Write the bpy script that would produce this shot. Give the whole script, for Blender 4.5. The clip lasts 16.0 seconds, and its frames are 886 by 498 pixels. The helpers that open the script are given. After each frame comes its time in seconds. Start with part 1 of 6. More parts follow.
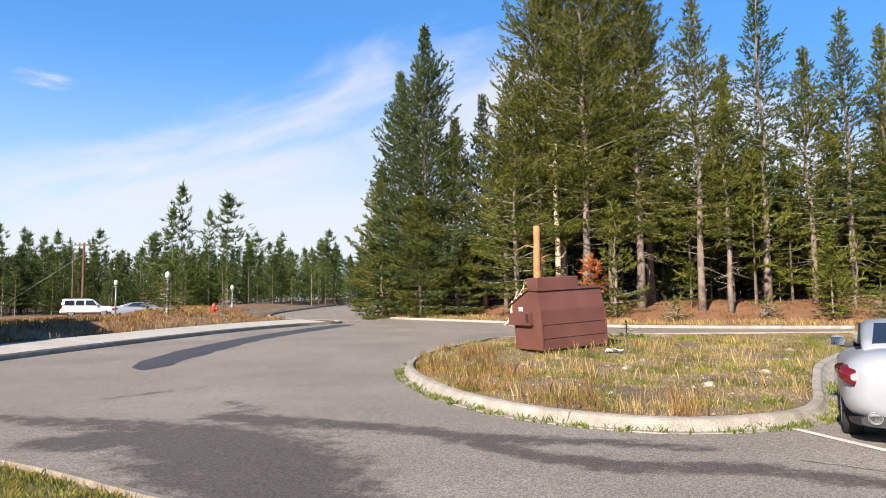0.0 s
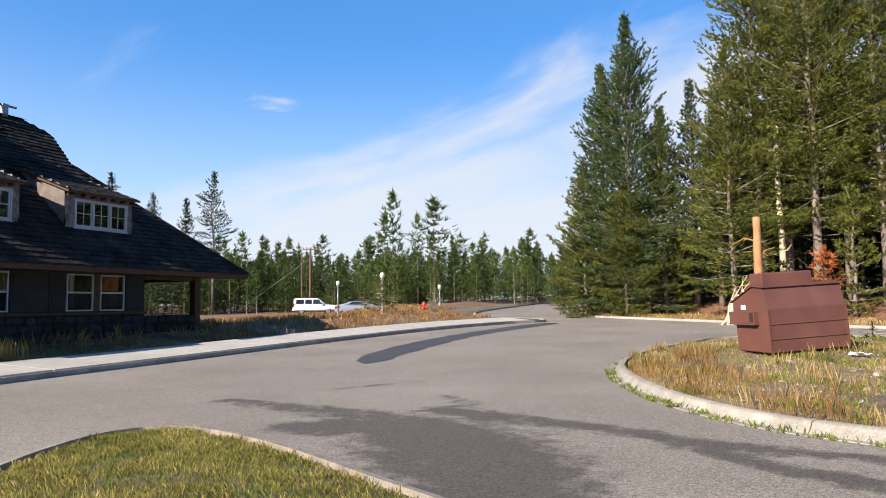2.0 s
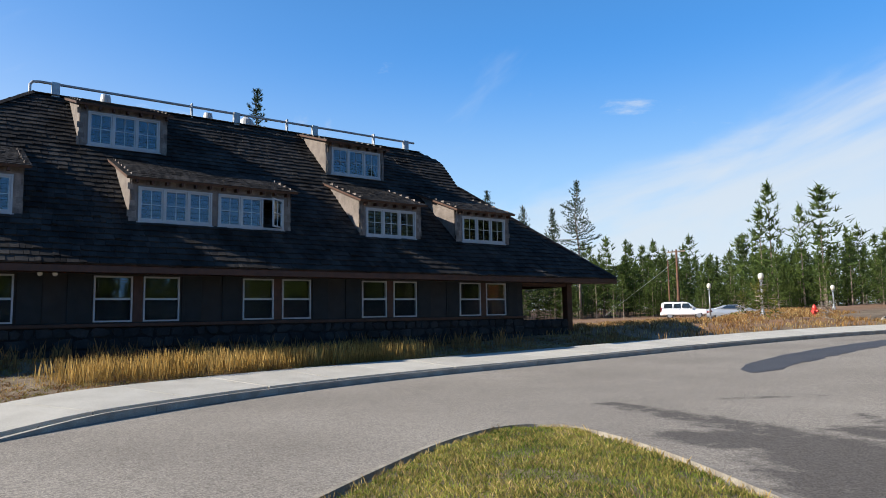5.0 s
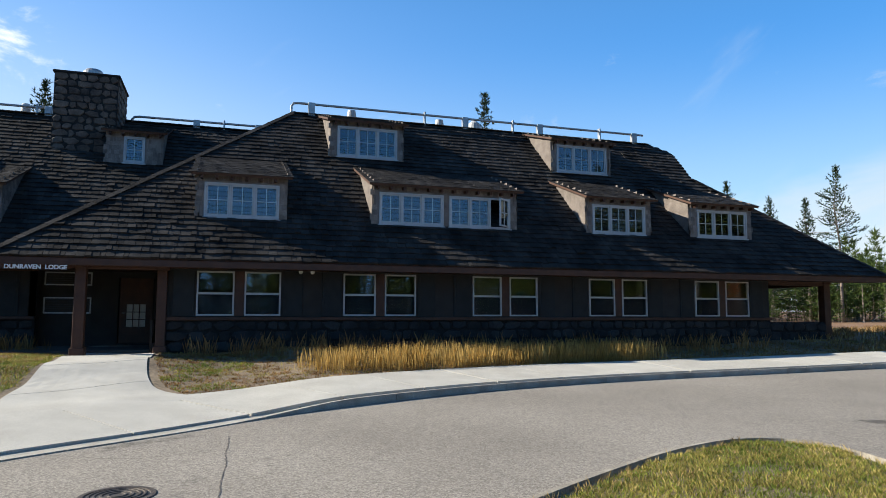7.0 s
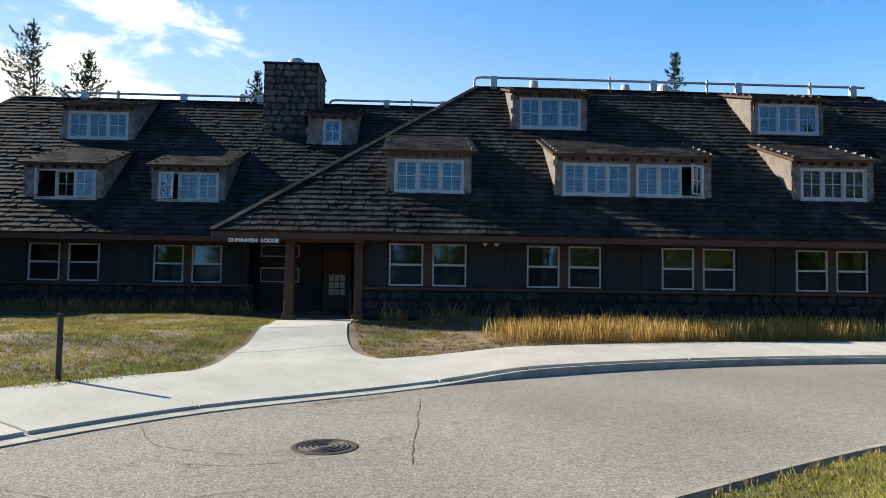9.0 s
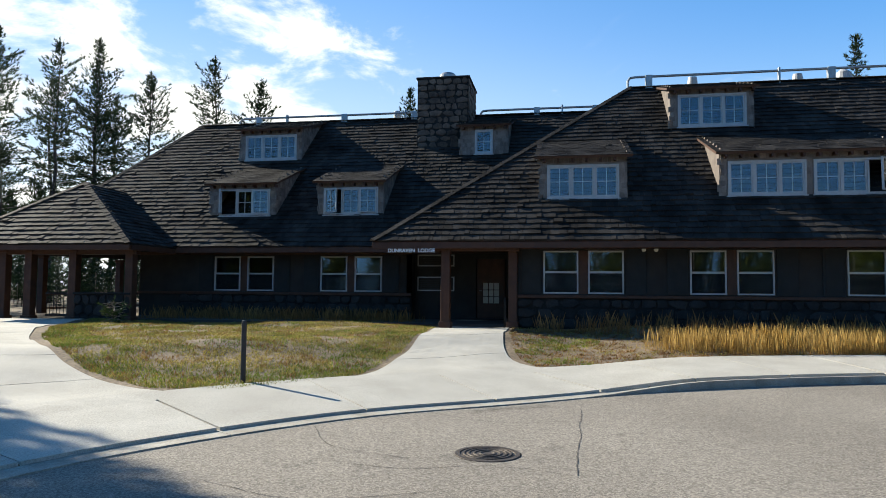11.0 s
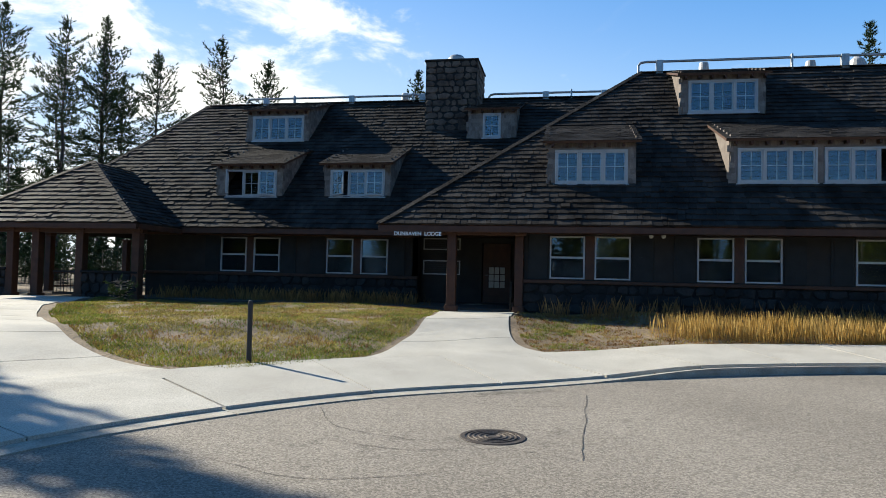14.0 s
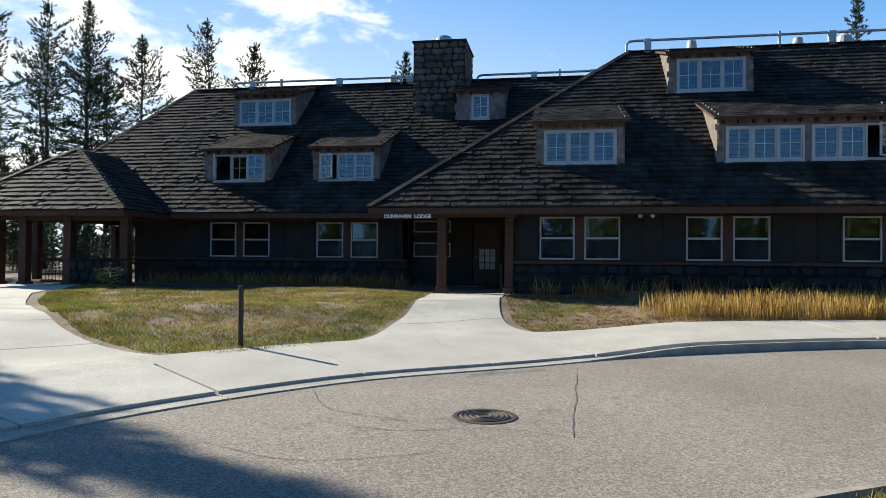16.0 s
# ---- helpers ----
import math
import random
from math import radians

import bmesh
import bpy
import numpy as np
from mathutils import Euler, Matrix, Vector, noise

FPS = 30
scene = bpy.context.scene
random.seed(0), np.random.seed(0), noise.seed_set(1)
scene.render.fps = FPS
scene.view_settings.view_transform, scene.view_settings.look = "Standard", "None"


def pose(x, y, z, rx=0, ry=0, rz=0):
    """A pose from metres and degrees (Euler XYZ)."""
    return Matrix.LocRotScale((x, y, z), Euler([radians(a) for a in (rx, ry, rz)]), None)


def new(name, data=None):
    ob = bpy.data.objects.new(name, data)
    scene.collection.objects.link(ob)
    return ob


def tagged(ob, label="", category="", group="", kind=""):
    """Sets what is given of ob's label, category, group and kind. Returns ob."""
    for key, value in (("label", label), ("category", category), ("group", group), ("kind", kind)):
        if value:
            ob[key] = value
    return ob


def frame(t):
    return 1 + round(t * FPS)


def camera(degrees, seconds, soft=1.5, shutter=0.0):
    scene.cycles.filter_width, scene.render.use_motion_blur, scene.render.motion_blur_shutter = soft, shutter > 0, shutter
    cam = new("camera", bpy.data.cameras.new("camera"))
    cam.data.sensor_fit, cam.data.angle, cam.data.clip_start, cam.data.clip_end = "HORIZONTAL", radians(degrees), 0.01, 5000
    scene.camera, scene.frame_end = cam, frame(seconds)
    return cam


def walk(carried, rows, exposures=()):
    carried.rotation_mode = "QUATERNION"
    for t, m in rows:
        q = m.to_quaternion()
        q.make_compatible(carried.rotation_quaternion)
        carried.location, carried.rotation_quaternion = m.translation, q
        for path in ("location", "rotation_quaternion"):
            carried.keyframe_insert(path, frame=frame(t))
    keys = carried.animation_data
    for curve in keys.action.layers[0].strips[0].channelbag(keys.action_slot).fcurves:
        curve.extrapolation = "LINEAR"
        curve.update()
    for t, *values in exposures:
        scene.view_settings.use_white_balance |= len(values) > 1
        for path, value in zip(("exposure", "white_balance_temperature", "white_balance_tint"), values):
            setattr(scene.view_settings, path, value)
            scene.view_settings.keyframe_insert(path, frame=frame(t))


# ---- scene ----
cam = camera(65.90, 16.0, soft=0.9)
# seconds, x, y, z, yaw, pitch, roll
ROWS = [
    (0.0, 0.267, 0.138, 1.626, 6.77, 4.61, -0.63),
    (0.5, 0.229, 0.139, 1.624, 10.99, 4.73, -0.45),
    (1.0, 0.191, 0.137, 1.622, 15.05, 4.40, -0.65),
    (1.5, 0.150, 0.135, 1.619, 19.28, 4.71, -0.61),
    (2.0, 0.111, 0.133, 1.618, 23.46, 4.68, -0.69),
    (2.5, 0.078, 0.126, 1.619, 27.75, 5.01, -0.95),
    (3.0, 0.049, 0.108, 1.619, 31.68, 5.12, -1.15),
    (3.5, 0.019, 0.080, 1.619, 35.99, 5.23, -0.82),
    (4.0, -0.014, 0.053, 1.618, 41.36, 5.02, -0.79),
    (4.5, -0.051, 0.035, 1.617, 47.31, 5.08, -1.05),
    (5.0, -0.077, 0.035, 1.617, 53.22, 5.48, -0.91),
    (5.2, -0.071, 0.063, 1.626, 55.85, 5.48, -0.81),
    (7.5, -0.042, 0.110, 1.641, 76.03, 4.89, 0.18),
    (8.0, -0.029, 0.136, 1.647, 80.17, 4.17, 0.03),
    (8.5, -0.033, 0.124, 1.641, 84.08, 3.69, 0.25),
    (9.0, -0.037, 0.086, 1.635, 87.51, 2.90, 0.84),
    (9.5, -0.047, 0.034, 1.629, 91.19, 3.19, 0.89),
    (12.0, -0.071, -0.018, 1.619, 104.32, 2.40, 1.17),
    (12.5, -0.097, -0.045, 1.608, 105.49, 1.89, 1.75),
    (13.0, -0.106, -0.045, 1.606, 104.26, 1.88, 2.05),
    (13.5, -0.102, -0.034, 1.608, 102.29, 2.12, 1.67),
    (14.0, -0.094, -0.026, 1.608, 100.59, 2.13, 1.31),
    (14.5, -0.087, -0.021, 1.608, 99.12, 2.15, 1.05),
    (15.0, -0.079, -0.019, 1.608, 97.92, 1.93, 1.22),
    (15.5, -0.076, -0.017, 1.607, 98.99, 1.30, 1.13),
    (16.0, -0.078, -0.014, 1.603, 99.78, 0.67, 0.46),
]
# seconds, stops, kelvin, tint
LIGHT = [(0.0, 1.08, 6900, 16), (2.0, 1.02, 6800, 15), (3.5, 0.90, 6650, 12), (5.0, 0.90, 6500, 10), (9.0, 1.16, 6750, 5), (12.5, 1.02, 6750, 5), (16.0, 1.02, 6750, 6)]
walk(cam, [(t, pose(x, y, z, 90 + pitch, 0, yaw) @ pose(0, 0, 0, 0, 0, roll)) for t, x, y, z, yaw, pitch, roll in ROWS], LIGHT)

# ---------------------------------------------------------------- light
SUN_DIR = Vector((-0.33, -0.825, 0.485)).normalized()
sun_data = bpy.data.lights.new("sun", "SUN")
sun_data.energy, sun_data.angle, sun_data.color = 5.0, radians(0.55), (1.0, 0.93, 0.82)
sun = new("sun", sun_data)
sun.matrix_world = SUN_DIR.to_track_quat("Z", "Y").to_matrix().to_4x4()

world = bpy.data.worlds.new("sky")
scene.world = world
world.use_nodes = True
wn, wl = world.node_tree.nodes, world.node_tree.links
wn.clear()
w_out, w_bg, w_sky = wn.new("ShaderNodeOutputWorld"), wn.new("ShaderNodeBackground"), wn.new("ShaderNodeTexSky")
w_sky.sky_type, w_sky.sun_disc = "NISHITA", False
w_sky.sun_elevation, w_sky.sun_rotation = radians(28.6), math.atan2(SUN_DIR.x, SUN_DIR.y)
w_sky.altitude, w_sky.air_density, w_sky.dust_density, w_sky.ozone_density = 2300, 1.0, 0.3, 2.0
w_bg.inputs["Strength"].default_value = 0.10
# clouds by compass angle and height: streaked cirrus low in the north, small bright puffs in the south-west
def w_math(op, a, b=0.0, c=None):
    m = wn.new("ShaderNodeMath")
    m.operation = op
    for k, v in enumerate((a, b) if c is None else (a, b, c)):
        if isinstance(v, (int, float)):
            m.inputs[k].default_value = v
        else:
            wl.new(v, m.inputs[k])
    return m.outputs[0]


def w_range(v, a, b, lo=0.0, hi=1.0):
    m = wn.new("ShaderNodeMapRange")
    m.interpolation_type = "SMOOTHSTEP"
    wl.new(v, m.inputs["Value"])
    for k, q in zip(("From Min", "From Max", "To Min", "To Max"), (a, b, lo, hi)):
        m.inputs[k].default_value = q
    return m.outputs["Result"]


def w_noise(u, v, w, detail, rough, warp):
    c, m = wn.new("ShaderNodeCombineXYZ"), wn.new("ShaderNodeTexNoise")
    wl.new(u, c.inputs[0])
    wl.new(v, c.inputs[1])
    c.inputs[2].default_value = w
    m.inputs["Scale"].default_value, m.inputs["Detail"].default_value = 1.0, detail
    m.inputs["Roughness"].default_value, m.inputs["Distortion"].default_value = rough, warp
    wl.new(c.outputs[0], m.inputs["Vector"])
    return m.outputs["Fac"]


w_tc, w_sep = wn.new("ShaderNodeTexCoord"), wn.new("ShaderNodeSeparateXYZ")
wl.new(w_tc.outputs["Generated"], w_sep.inputs[0])
w_az = w_math("ARCTAN2", w_math("MULTIPLY", w_sep.outputs["X"], -1.0), w_sep.outputs["Y"])
w_el = w_math("ARCSINE", w_sep.outputs["Z"])
# cirrus in the north, its upper edge sinking towards the west
w_u = w_math("ADD", w_math("MULTIPLY", w_az, -3.4), w_math("MULTIPLY", w_el, 1.1))
w_v = w_math("ADD", w_math("MULTIPLY", w_az, 3.2), w_math("MULTIPLY", w_el, 10.5))
w_cirrus = w_noise(w_u, w_v, 4.3, 8, 0.52, 0.5)
w_over = w_math("ADD", w_el, w_math("MULTIPLY", w_math("ABSOLUTE", w_az), 0.30))
w_north = w_math("MULTIPLY", w_range(w_over, 0.50, 0.27), w_range(w_az, 1.25, 0.75))
w_north = w_math("MULTIPLY", w_north, w_range(w_az, -1.2, -0.5))
w_fac_n = w_range(w_math("ADD", w_math("MULTIPLY", w_north, 0.95), w_math("MULTIPLY", w_math("SUBTRACT", w_cirrus, 0.5), 1.5)), 0.27, 0.95)
# puffs in the south-west
w_puff = w_noise(w_math("MULTIPLY", w_az, 6.5), w_math("MULTIPLY", w_el, 13.0), 1.7, 9, 0.6, 0.3)
w_south = w_math("MULTIPLY", w_math("MULTIPLY", w_range(w_az, 1.68, 1.98), w_range(w_az, 2.7, 2.1, 0.55, 1.0)), w_range(w_el, 0.62, 0.36))
w_fac_s = w_range(w_math("ADD", w_math("MULTIPLY", w_south, 0.50), w_math("MULTIPLY", w_math("SUBTRACT", w_puff, 0.5), 2.4)), 0.34, 0.85)
# pale air near the horizon, brighter towards the sun
w_glow = w_math("MULTIPLY", w_range(w_az, 0.6, 2.2, 0.0, 0.38), w_range(w_el, 0.6, 0.1, 0.0, 1.0))
w_add = wn.new("ShaderNodeMath")
w_add.operation, w_add.use_clamp = "ADD", True
wl.new(w_math("MAXIMUM", w_math("MULTIPLY", w_fac_n, 0.80), w_fac_s), w_add.inputs[0])
wl.new(w_glow, w_add.inputs[1])
w_mix, w_tone = wn.new("ShaderNodeMixRGB"), wn.new("ShaderNodeMixRGB")
w_tone.inputs["Color1"].default_value, w_tone.inputs["Color2"].default_value = (3.95, 4.3, 4.65, 1), (6.2, 6.3, 6.3, 1)
wl.new(w_range(w_az, 1.0, 1.9), w_tone.inputs["Fac"])
wl.new(w_tone.outputs["Color"], w_mix.inputs["Color2"])
w_hsv = wn.new("ShaderNodeHueSaturation")
w_hsv.inputs["Saturation"].default_value, w_hsv.inputs["Value"].default_value = 1.25, 1.08
wl.new(w_sky.outputs["Color"], w_hsv.inputs["Color"])
w_low, w_air = wn.new("ShaderNodeMixRGB"), wn.new("ShaderNodeMixRGB")
w_low.inputs["Color1"].default_value, w_low.inputs["Color2"].default_value = (0.45, 2.05, 5.2, 1), (2.9, 4.3, 5.5, 1)
wl.new(w_math("MULTIPLY", w_range(w_el, 0.40, 0.04), w_range(w_sep.outputs["X"], 0.4, -0.4, 0.3, 1.0)), w_low.inputs["Fac"])
wl.new(w_range(w_el, 0.75, 0.15, 0.0, 0.85), w_air.inputs["Fac"])
wl.new(w_hsv.outputs["Color"], w_air.inputs["Color1"])
wl.new(w_low.outputs["Color"], w_air.inputs["Color2"])
wl.new(w_air.outputs["Color"], w_mix.inputs["Color1"])
wl.new(w_add.outputs[0], w_mix.inputs["Fac"])
wl.new(w_mix.outputs["Color"], w_bg.inputs["Color"])
wl.new(w_bg.outputs["Background"], w_out.inputs["Surface"])

# ---------------------------------------------------------------- materials
def material(name, c1, c2, scale=4.0, rough=0.8, bump=0.3, fine=40.0, metal=0.0, c3=None, isle=0.0, obj=0.0, spec=0.4, world_space=True, speck=0.25):
    """Two colours mixed by broad noise, fine grain on top, bump, and some change from piece to piece."""
    m = bpy.data.materials.new(name)
    m.use_nodes = True
    n, l = m.node_tree.nodes, m.node_tree.links
    b = n["Principled BSDF"]
    b.inputs["Roughness"].default_value, b.inputs["Metallic"].default_value = rough, metal
    b.inputs["Specular IOR Level"].default_value = spec
    geo = n.new("ShaderNodeNewGeometry")
    tc = n.new("ShaderNodeTexCoord")
    src = geo.outputs["Position"] if world_space else tc.outputs["Object"]
    broad, grain = n.new("ShaderNodeTexNoise"), n.new("ShaderNodeTexNoise")
    broad.inputs["Scale"].default_value, broad.inputs["Detail"].default_value = scale, 6
    grain.inputs["Scale"].default_value, grain.inputs["Detail"].default_value = fine, 4
    l.new(src, broad.inputs["Vector"])
    l.new(src, grain.inputs["Vector"])
    ramp = n.new("ShaderNodeValToRGB")
    ramp.color_ramp.elements[0].position, ramp.color_ramp.elements[1].position = 0.32, 0.68
    ramp.color_ramp.elements[0].color, ramp.color_ramp.elements[1].color = (*c1, 1), (*c2, 1)
    if c3:
        e = ramp.color_ramp.elements.new(0.52)
        e.color = (*c3, 1)
    l.new(broad.outputs["Fac"], ramp.inputs["Fac"])
    hsv = n.new("ShaderNodeHueSaturation")
    l.new(ramp.outputs["Color"], hsv.inputs["Color"])
    rng = n.new("ShaderNodeMapRange")
    rng.inputs["From Min"].default_value, rng.inputs["From Max"].default_value = 0.3, 0.7
    rng.inputs["To Min"].default_value, rng.inputs["To Max"].default_value = 1 - speck, 1 + speck
    l.new(grain.outputs["Fac"], rng.inputs["Value"])
    val = rng.outputs["Result"]
    if isle or obj:
        info = n.new("ShaderNodeObjectInfo")
        r2, mul = n.new("ShaderNodeMapRange"), n.new("ShaderNodeMath")
        k = isle or obj
        r2.inputs["To Min"].default_value, r2.inputs["To Max"].default_value = 1 - k, 1 + k
        l.new(geo.outputs["Random Per Island"] if isle else info.outputs["Random"], r2.inputs["Value"])
        mul.operation = "MULTIPLY"
        l.new(val, mul.inputs[0])
        l.new(r2.outputs["Result"], mul.inputs[1])
        val = mul.outputs[0]
    l.new(val, hsv.inputs["Value"])
    l.new(hsv.outputs["Color"], b.inputs["Base Color"])
    if bump:
        bp = n.new("ShaderNodeBump")
        bp.inputs["Strength"].default_value, bp.inputs["Distance"].default_value = bump, 0.02
        l.new(grain.outputs["Fac"], bp.inputs["Height"])
        l.new(bp.outputs["Normal"], b.inputs["Normal"])
    return m


def plain(name, c, rough=0.5, metal=0.0, spec=0.5):
    return material(name, tuple(0.92 * k for k in c), tuple(min(1, 1.06 * k) for k in c), 6, rough, 0.02, 60, metal, spec=spec, speck=0.05)


def leafy(name, c1, c2, through_light=0.10):
    """Needles and grass: two-sided, some light passes through, colour changes from tuft to tuft."""
    m = material(name, c1, c2, 0.9, 0.65, 0, 3.0, isle=0.42, spec=0.2)
    n, l = m.node_tree.nodes, m.node_tree.links
    b, out = n["Principled BSDF"], n["Material Output"]
    tr, mix = n.new("ShaderNodeBsdfTranslucent"), n.new("ShaderNodeMixShader")
    col = b.inputs["Base Color"].links[0].from_socket
    l.new(col, tr.inputs["Color"])
    mix.inputs["Fac"].default_value = through_light
    l.new(b.outputs[0], mix.inputs[1])
    l.new(tr.outputs[0], mix.inputs[2])
    l.new(mix.outputs[0], out.inputs["Surface"])
    return m


def glass(name, low=0.05, high=0.55):
    """Clear pane: a mirror coat that grows towards grazing angles over plain see-through."""
    m = bpy.data.materials.new(name)
    m.use_nodes = True
    n, l = m.node_tree.nodes, m.node_tree.links
    n.remove(n["Principled BSDF"])
    lw, gl, tp, mix = n.new("ShaderNodeLayerWeight"), n.new("ShaderNodeBsdfGlossy"), n.new("ShaderNodeBsdfTransparent"), n.new("ShaderNodeMixShader")
    pw, rg = n.new("ShaderNodeMath"), n.new("ShaderNodeMapRange")
    pw.operation = "POWER"
    pw.inputs[1].default_value = 4.0
    rg.inputs["To Min"].default_value, rg.inputs["To Max"].default_value = low, high
    gl.inputs["Roughness"].default_value = 0.0
    gl.inputs["Color"].default_value = (0.72, 0.88, 1.0, 1)
    tp.inputs["Color"].default_value = (0.86, 0.9, 0.9, 1)
    lw.inputs["Blend"].default_value = 0.5
    l.new(lw.outputs["Facing"], pw.inputs[0])
    l.new(pw.outputs[0], rg.inputs["Value"])
    l.new(rg.outputs["Result"], mix.inputs[0])
    l.new(tp.outputs[0], mix.inputs[1])
    l.new(gl.outputs[0], mix.inputs[2])
    l.new(mix.outputs[0], n["Material Output"].inputs["Surface"])
    return m


M_CONCRETE = material("concrete", (0.37, 0.348, 0.303), (0.445, 0.423, 0.372), 1.4, 0.85, 0.15, 60, obj=0.05)
M_KERB = material("kerb_concrete", (0.24, 0.216, 0.18), (0.37, 0.345, 0.295), 2.5, 0.9, 0.25, 50, obj=0.08)
M_EDGE = material("edging_concrete", (0.19, 0.165, 0.135), (0.30, 0.27, 0.22), 3, 0.9, 0.3, 40, obj=0.12)
M_EARTH = material("dry_ground", (0.10, 0.072, 0.046), (0.215, 0.163, 0.108), 0.9, 0.95, 0.9, 17, c3=(0.165, 0.122, 0.078), speck=0.5)
M_SHINGLE = material("cedar_shingle", (0.015, 0.0135, 0.0125), (0.046, 0.0415, 0.038), 1.2, 0.75, 0.45, 45, isle=0.3, spec=0.08)
M_SHINGLE_P = material("cedar_shingle_piece", (0.015, 0.0135, 0.0125), (0.046, 0.0415, 0.038), 1.2, 0.75, 0.45, 45, obj=0.3, spec=0.08)
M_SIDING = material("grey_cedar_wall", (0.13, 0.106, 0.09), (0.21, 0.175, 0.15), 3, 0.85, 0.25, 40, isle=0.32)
# pale panels in near-black: the facade's shade is put into this colour
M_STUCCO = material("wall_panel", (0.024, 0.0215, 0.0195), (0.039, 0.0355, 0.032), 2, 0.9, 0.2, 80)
M_BROWN = material("brown_trim", (0.046, 0.018, 0.009), (0.074, 0.029, 0.014), 4, 0.6, 0.1, 50)
M_SHUTTER = material("shutter_panel", (0.009, 0.011, 0.011), (0.015, 0.017, 0.017), 4, 0.7, 0.1, 50)
# far darker than the chimney stone: deep shade at the wall's foot put into colour
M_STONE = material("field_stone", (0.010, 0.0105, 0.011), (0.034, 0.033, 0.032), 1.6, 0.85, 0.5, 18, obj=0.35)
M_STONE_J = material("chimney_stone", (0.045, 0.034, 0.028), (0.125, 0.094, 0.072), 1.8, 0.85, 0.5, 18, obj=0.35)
M_MORTAR = material("mortar", (0.012, 0.012, 0.012), (0.022, 0.021, 0.02), 3, 0.95, 0.4, 40)
M_WHITE = plain("white_frame", (0.39, 0.39, 0.39), 0.45)
M_GLASS = glass("window_glass", 0.065, 0.6)
M_MESH = plain("insect_screen", (0.012, 0.012, 0.013), 0.8)
_n, _l = M_MESH.node_tree.nodes, M_MESH.node_tree.links
_tp, _mx = _n.new("ShaderNodeBsdfTransparent"), _n.new("ShaderNodeMixShader")
_mx.inputs[0].default_value = 0.38
_l.new(_tp.outputs[0], _mx.inputs[1])
_l.new(_n["Principled BSDF"].outputs[0], _mx.inputs[2])
_l.new(_mx.outputs[0], _n["Material Output"].inputs["Surface"])
# the unlit rooms' darkness is put into this colour
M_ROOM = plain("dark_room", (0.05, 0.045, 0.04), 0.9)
M_METAL = material("galvanised_pipe", (0.27, 0.28, 0.29), (0.36, 0.37, 0.38), 5, 0.45, 0.05, 60, 0.6)
M_DARKMETAL = plain("dark_steel", (0.03, 0.03, 0.032), 0.5, 0.3)
M_BARK = material("grey_bark", (0.11, 0.087, 0.07), (0.25, 0.20, 0.16), 3, 0.95, 0.6, 14)
# darker copy of the grey bark: backlit shade put into the colour
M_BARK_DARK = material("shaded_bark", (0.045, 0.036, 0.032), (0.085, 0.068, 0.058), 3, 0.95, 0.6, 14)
M_BARK_TAN = material("stripped_trunk", (0.42, 0.33, 0.22), (0.58, 0.47, 0.33), 2, 0.9, 0.4, 14)
M_BARK_ORANGE = material("orange_trunk", (0.30, 0.14, 0.06), (0.42, 0.22, 0.10), 2, 0.9, 0.4, 14)
M_TWIG = material("dead_twig", (0.20, 0.165, 0.13), (0.34, 0.29, 0.24), 3, 0.95, 0, 14)
M_NEEDLE = leafy("pine_needles", (0.045, 0.066, 0.010), (0.150, 0.150, 0.024))
M_NEEDLE_BLUE = leafy("spruce_needles", (0.036, 0.066, 0.020), (0.092, 0.122, 0.036))
# darker copy of the pine needles, with shade put into the colour
M_NEEDLE_DARK = leafy("shaded_needles", (0.018, 0.036, 0.014), (0.042, 0.066, 0.022))
M_NEEDLE_FAR = leafy("wood_needles", (0.036, 0.066, 0.014), (0.092, 0.125, 0.026))
M_GRASS = leafy("lawn_grass", (0.085, 0.130, 0.016), (0.22, 0.235, 0.040), 0.35)
M_OLIVE = leafy("faded_grass", (0.20, 0.17, 0.042), (0.36, 0.285, 0.085), 0.35)
M_DRY = leafy("dry_grass", (0.33, 0.22, 0.08), (0.47, 0.355, 0.155), 0.35)
M_STRAW = leafy("tall_straw", (0.33, 0.20, 0.05), (0.47, 0.315, 0.105), 0.4)
M_RUST = leafy("rust_brush", (0.17, 0.085, 0.03), (0.30, 0.17, 0.06), 0.25)

# red-brown soil and needle litter below the pines and on the bank
_n, _l = M_EARTH.node_tree.nodes, M_EARTH.node_tree.links
_at, _mx = _n.new("ShaderNodeAttribute"), _n.new("ShaderNodeMixRGB")
_at.attribute_name = "bank"
_mx.inputs["Color2"].default_value = (0.23, 0.105, 0.05, 1)
_old = _n["Principled BSDF"].inputs["Base Color"].links[0].from_socket
_tone = _n.new("ShaderNodeMath")
_tone.operation = "MULTIPLY"
_tone.inputs[1].default_value = 0.8
_l.new(_at.outputs["Fac"], _tone.inputs[0])
_l.new(_old, _mx.inputs["Color1"])
_l.new(_tone.outputs[0], _mx.inputs["Fac"])
_l.new(_mx.outputs["Color"], _n["Principled BSDF"].inputs["Base Color"])

# ---------------------------------------------------------------- helpers for meshes
def part(name, bm, mat, parent=None, label="", smooth=False):
    """Links a bmesh as one mesh object, under parent if one is given."""
    me = bpy.data.meshes.new(name)
    bmesh.ops.recalc_face_normals(bm, faces=bm.faces)
    bm.to_mesh(me)
    bm.free()
    me.materials.append(mat)
    if smooth:
        me.shade_smooth()
    ob = new(name, me)
    if parent:
        ob.parent = parent
    return tagged(ob, label) if label else ob


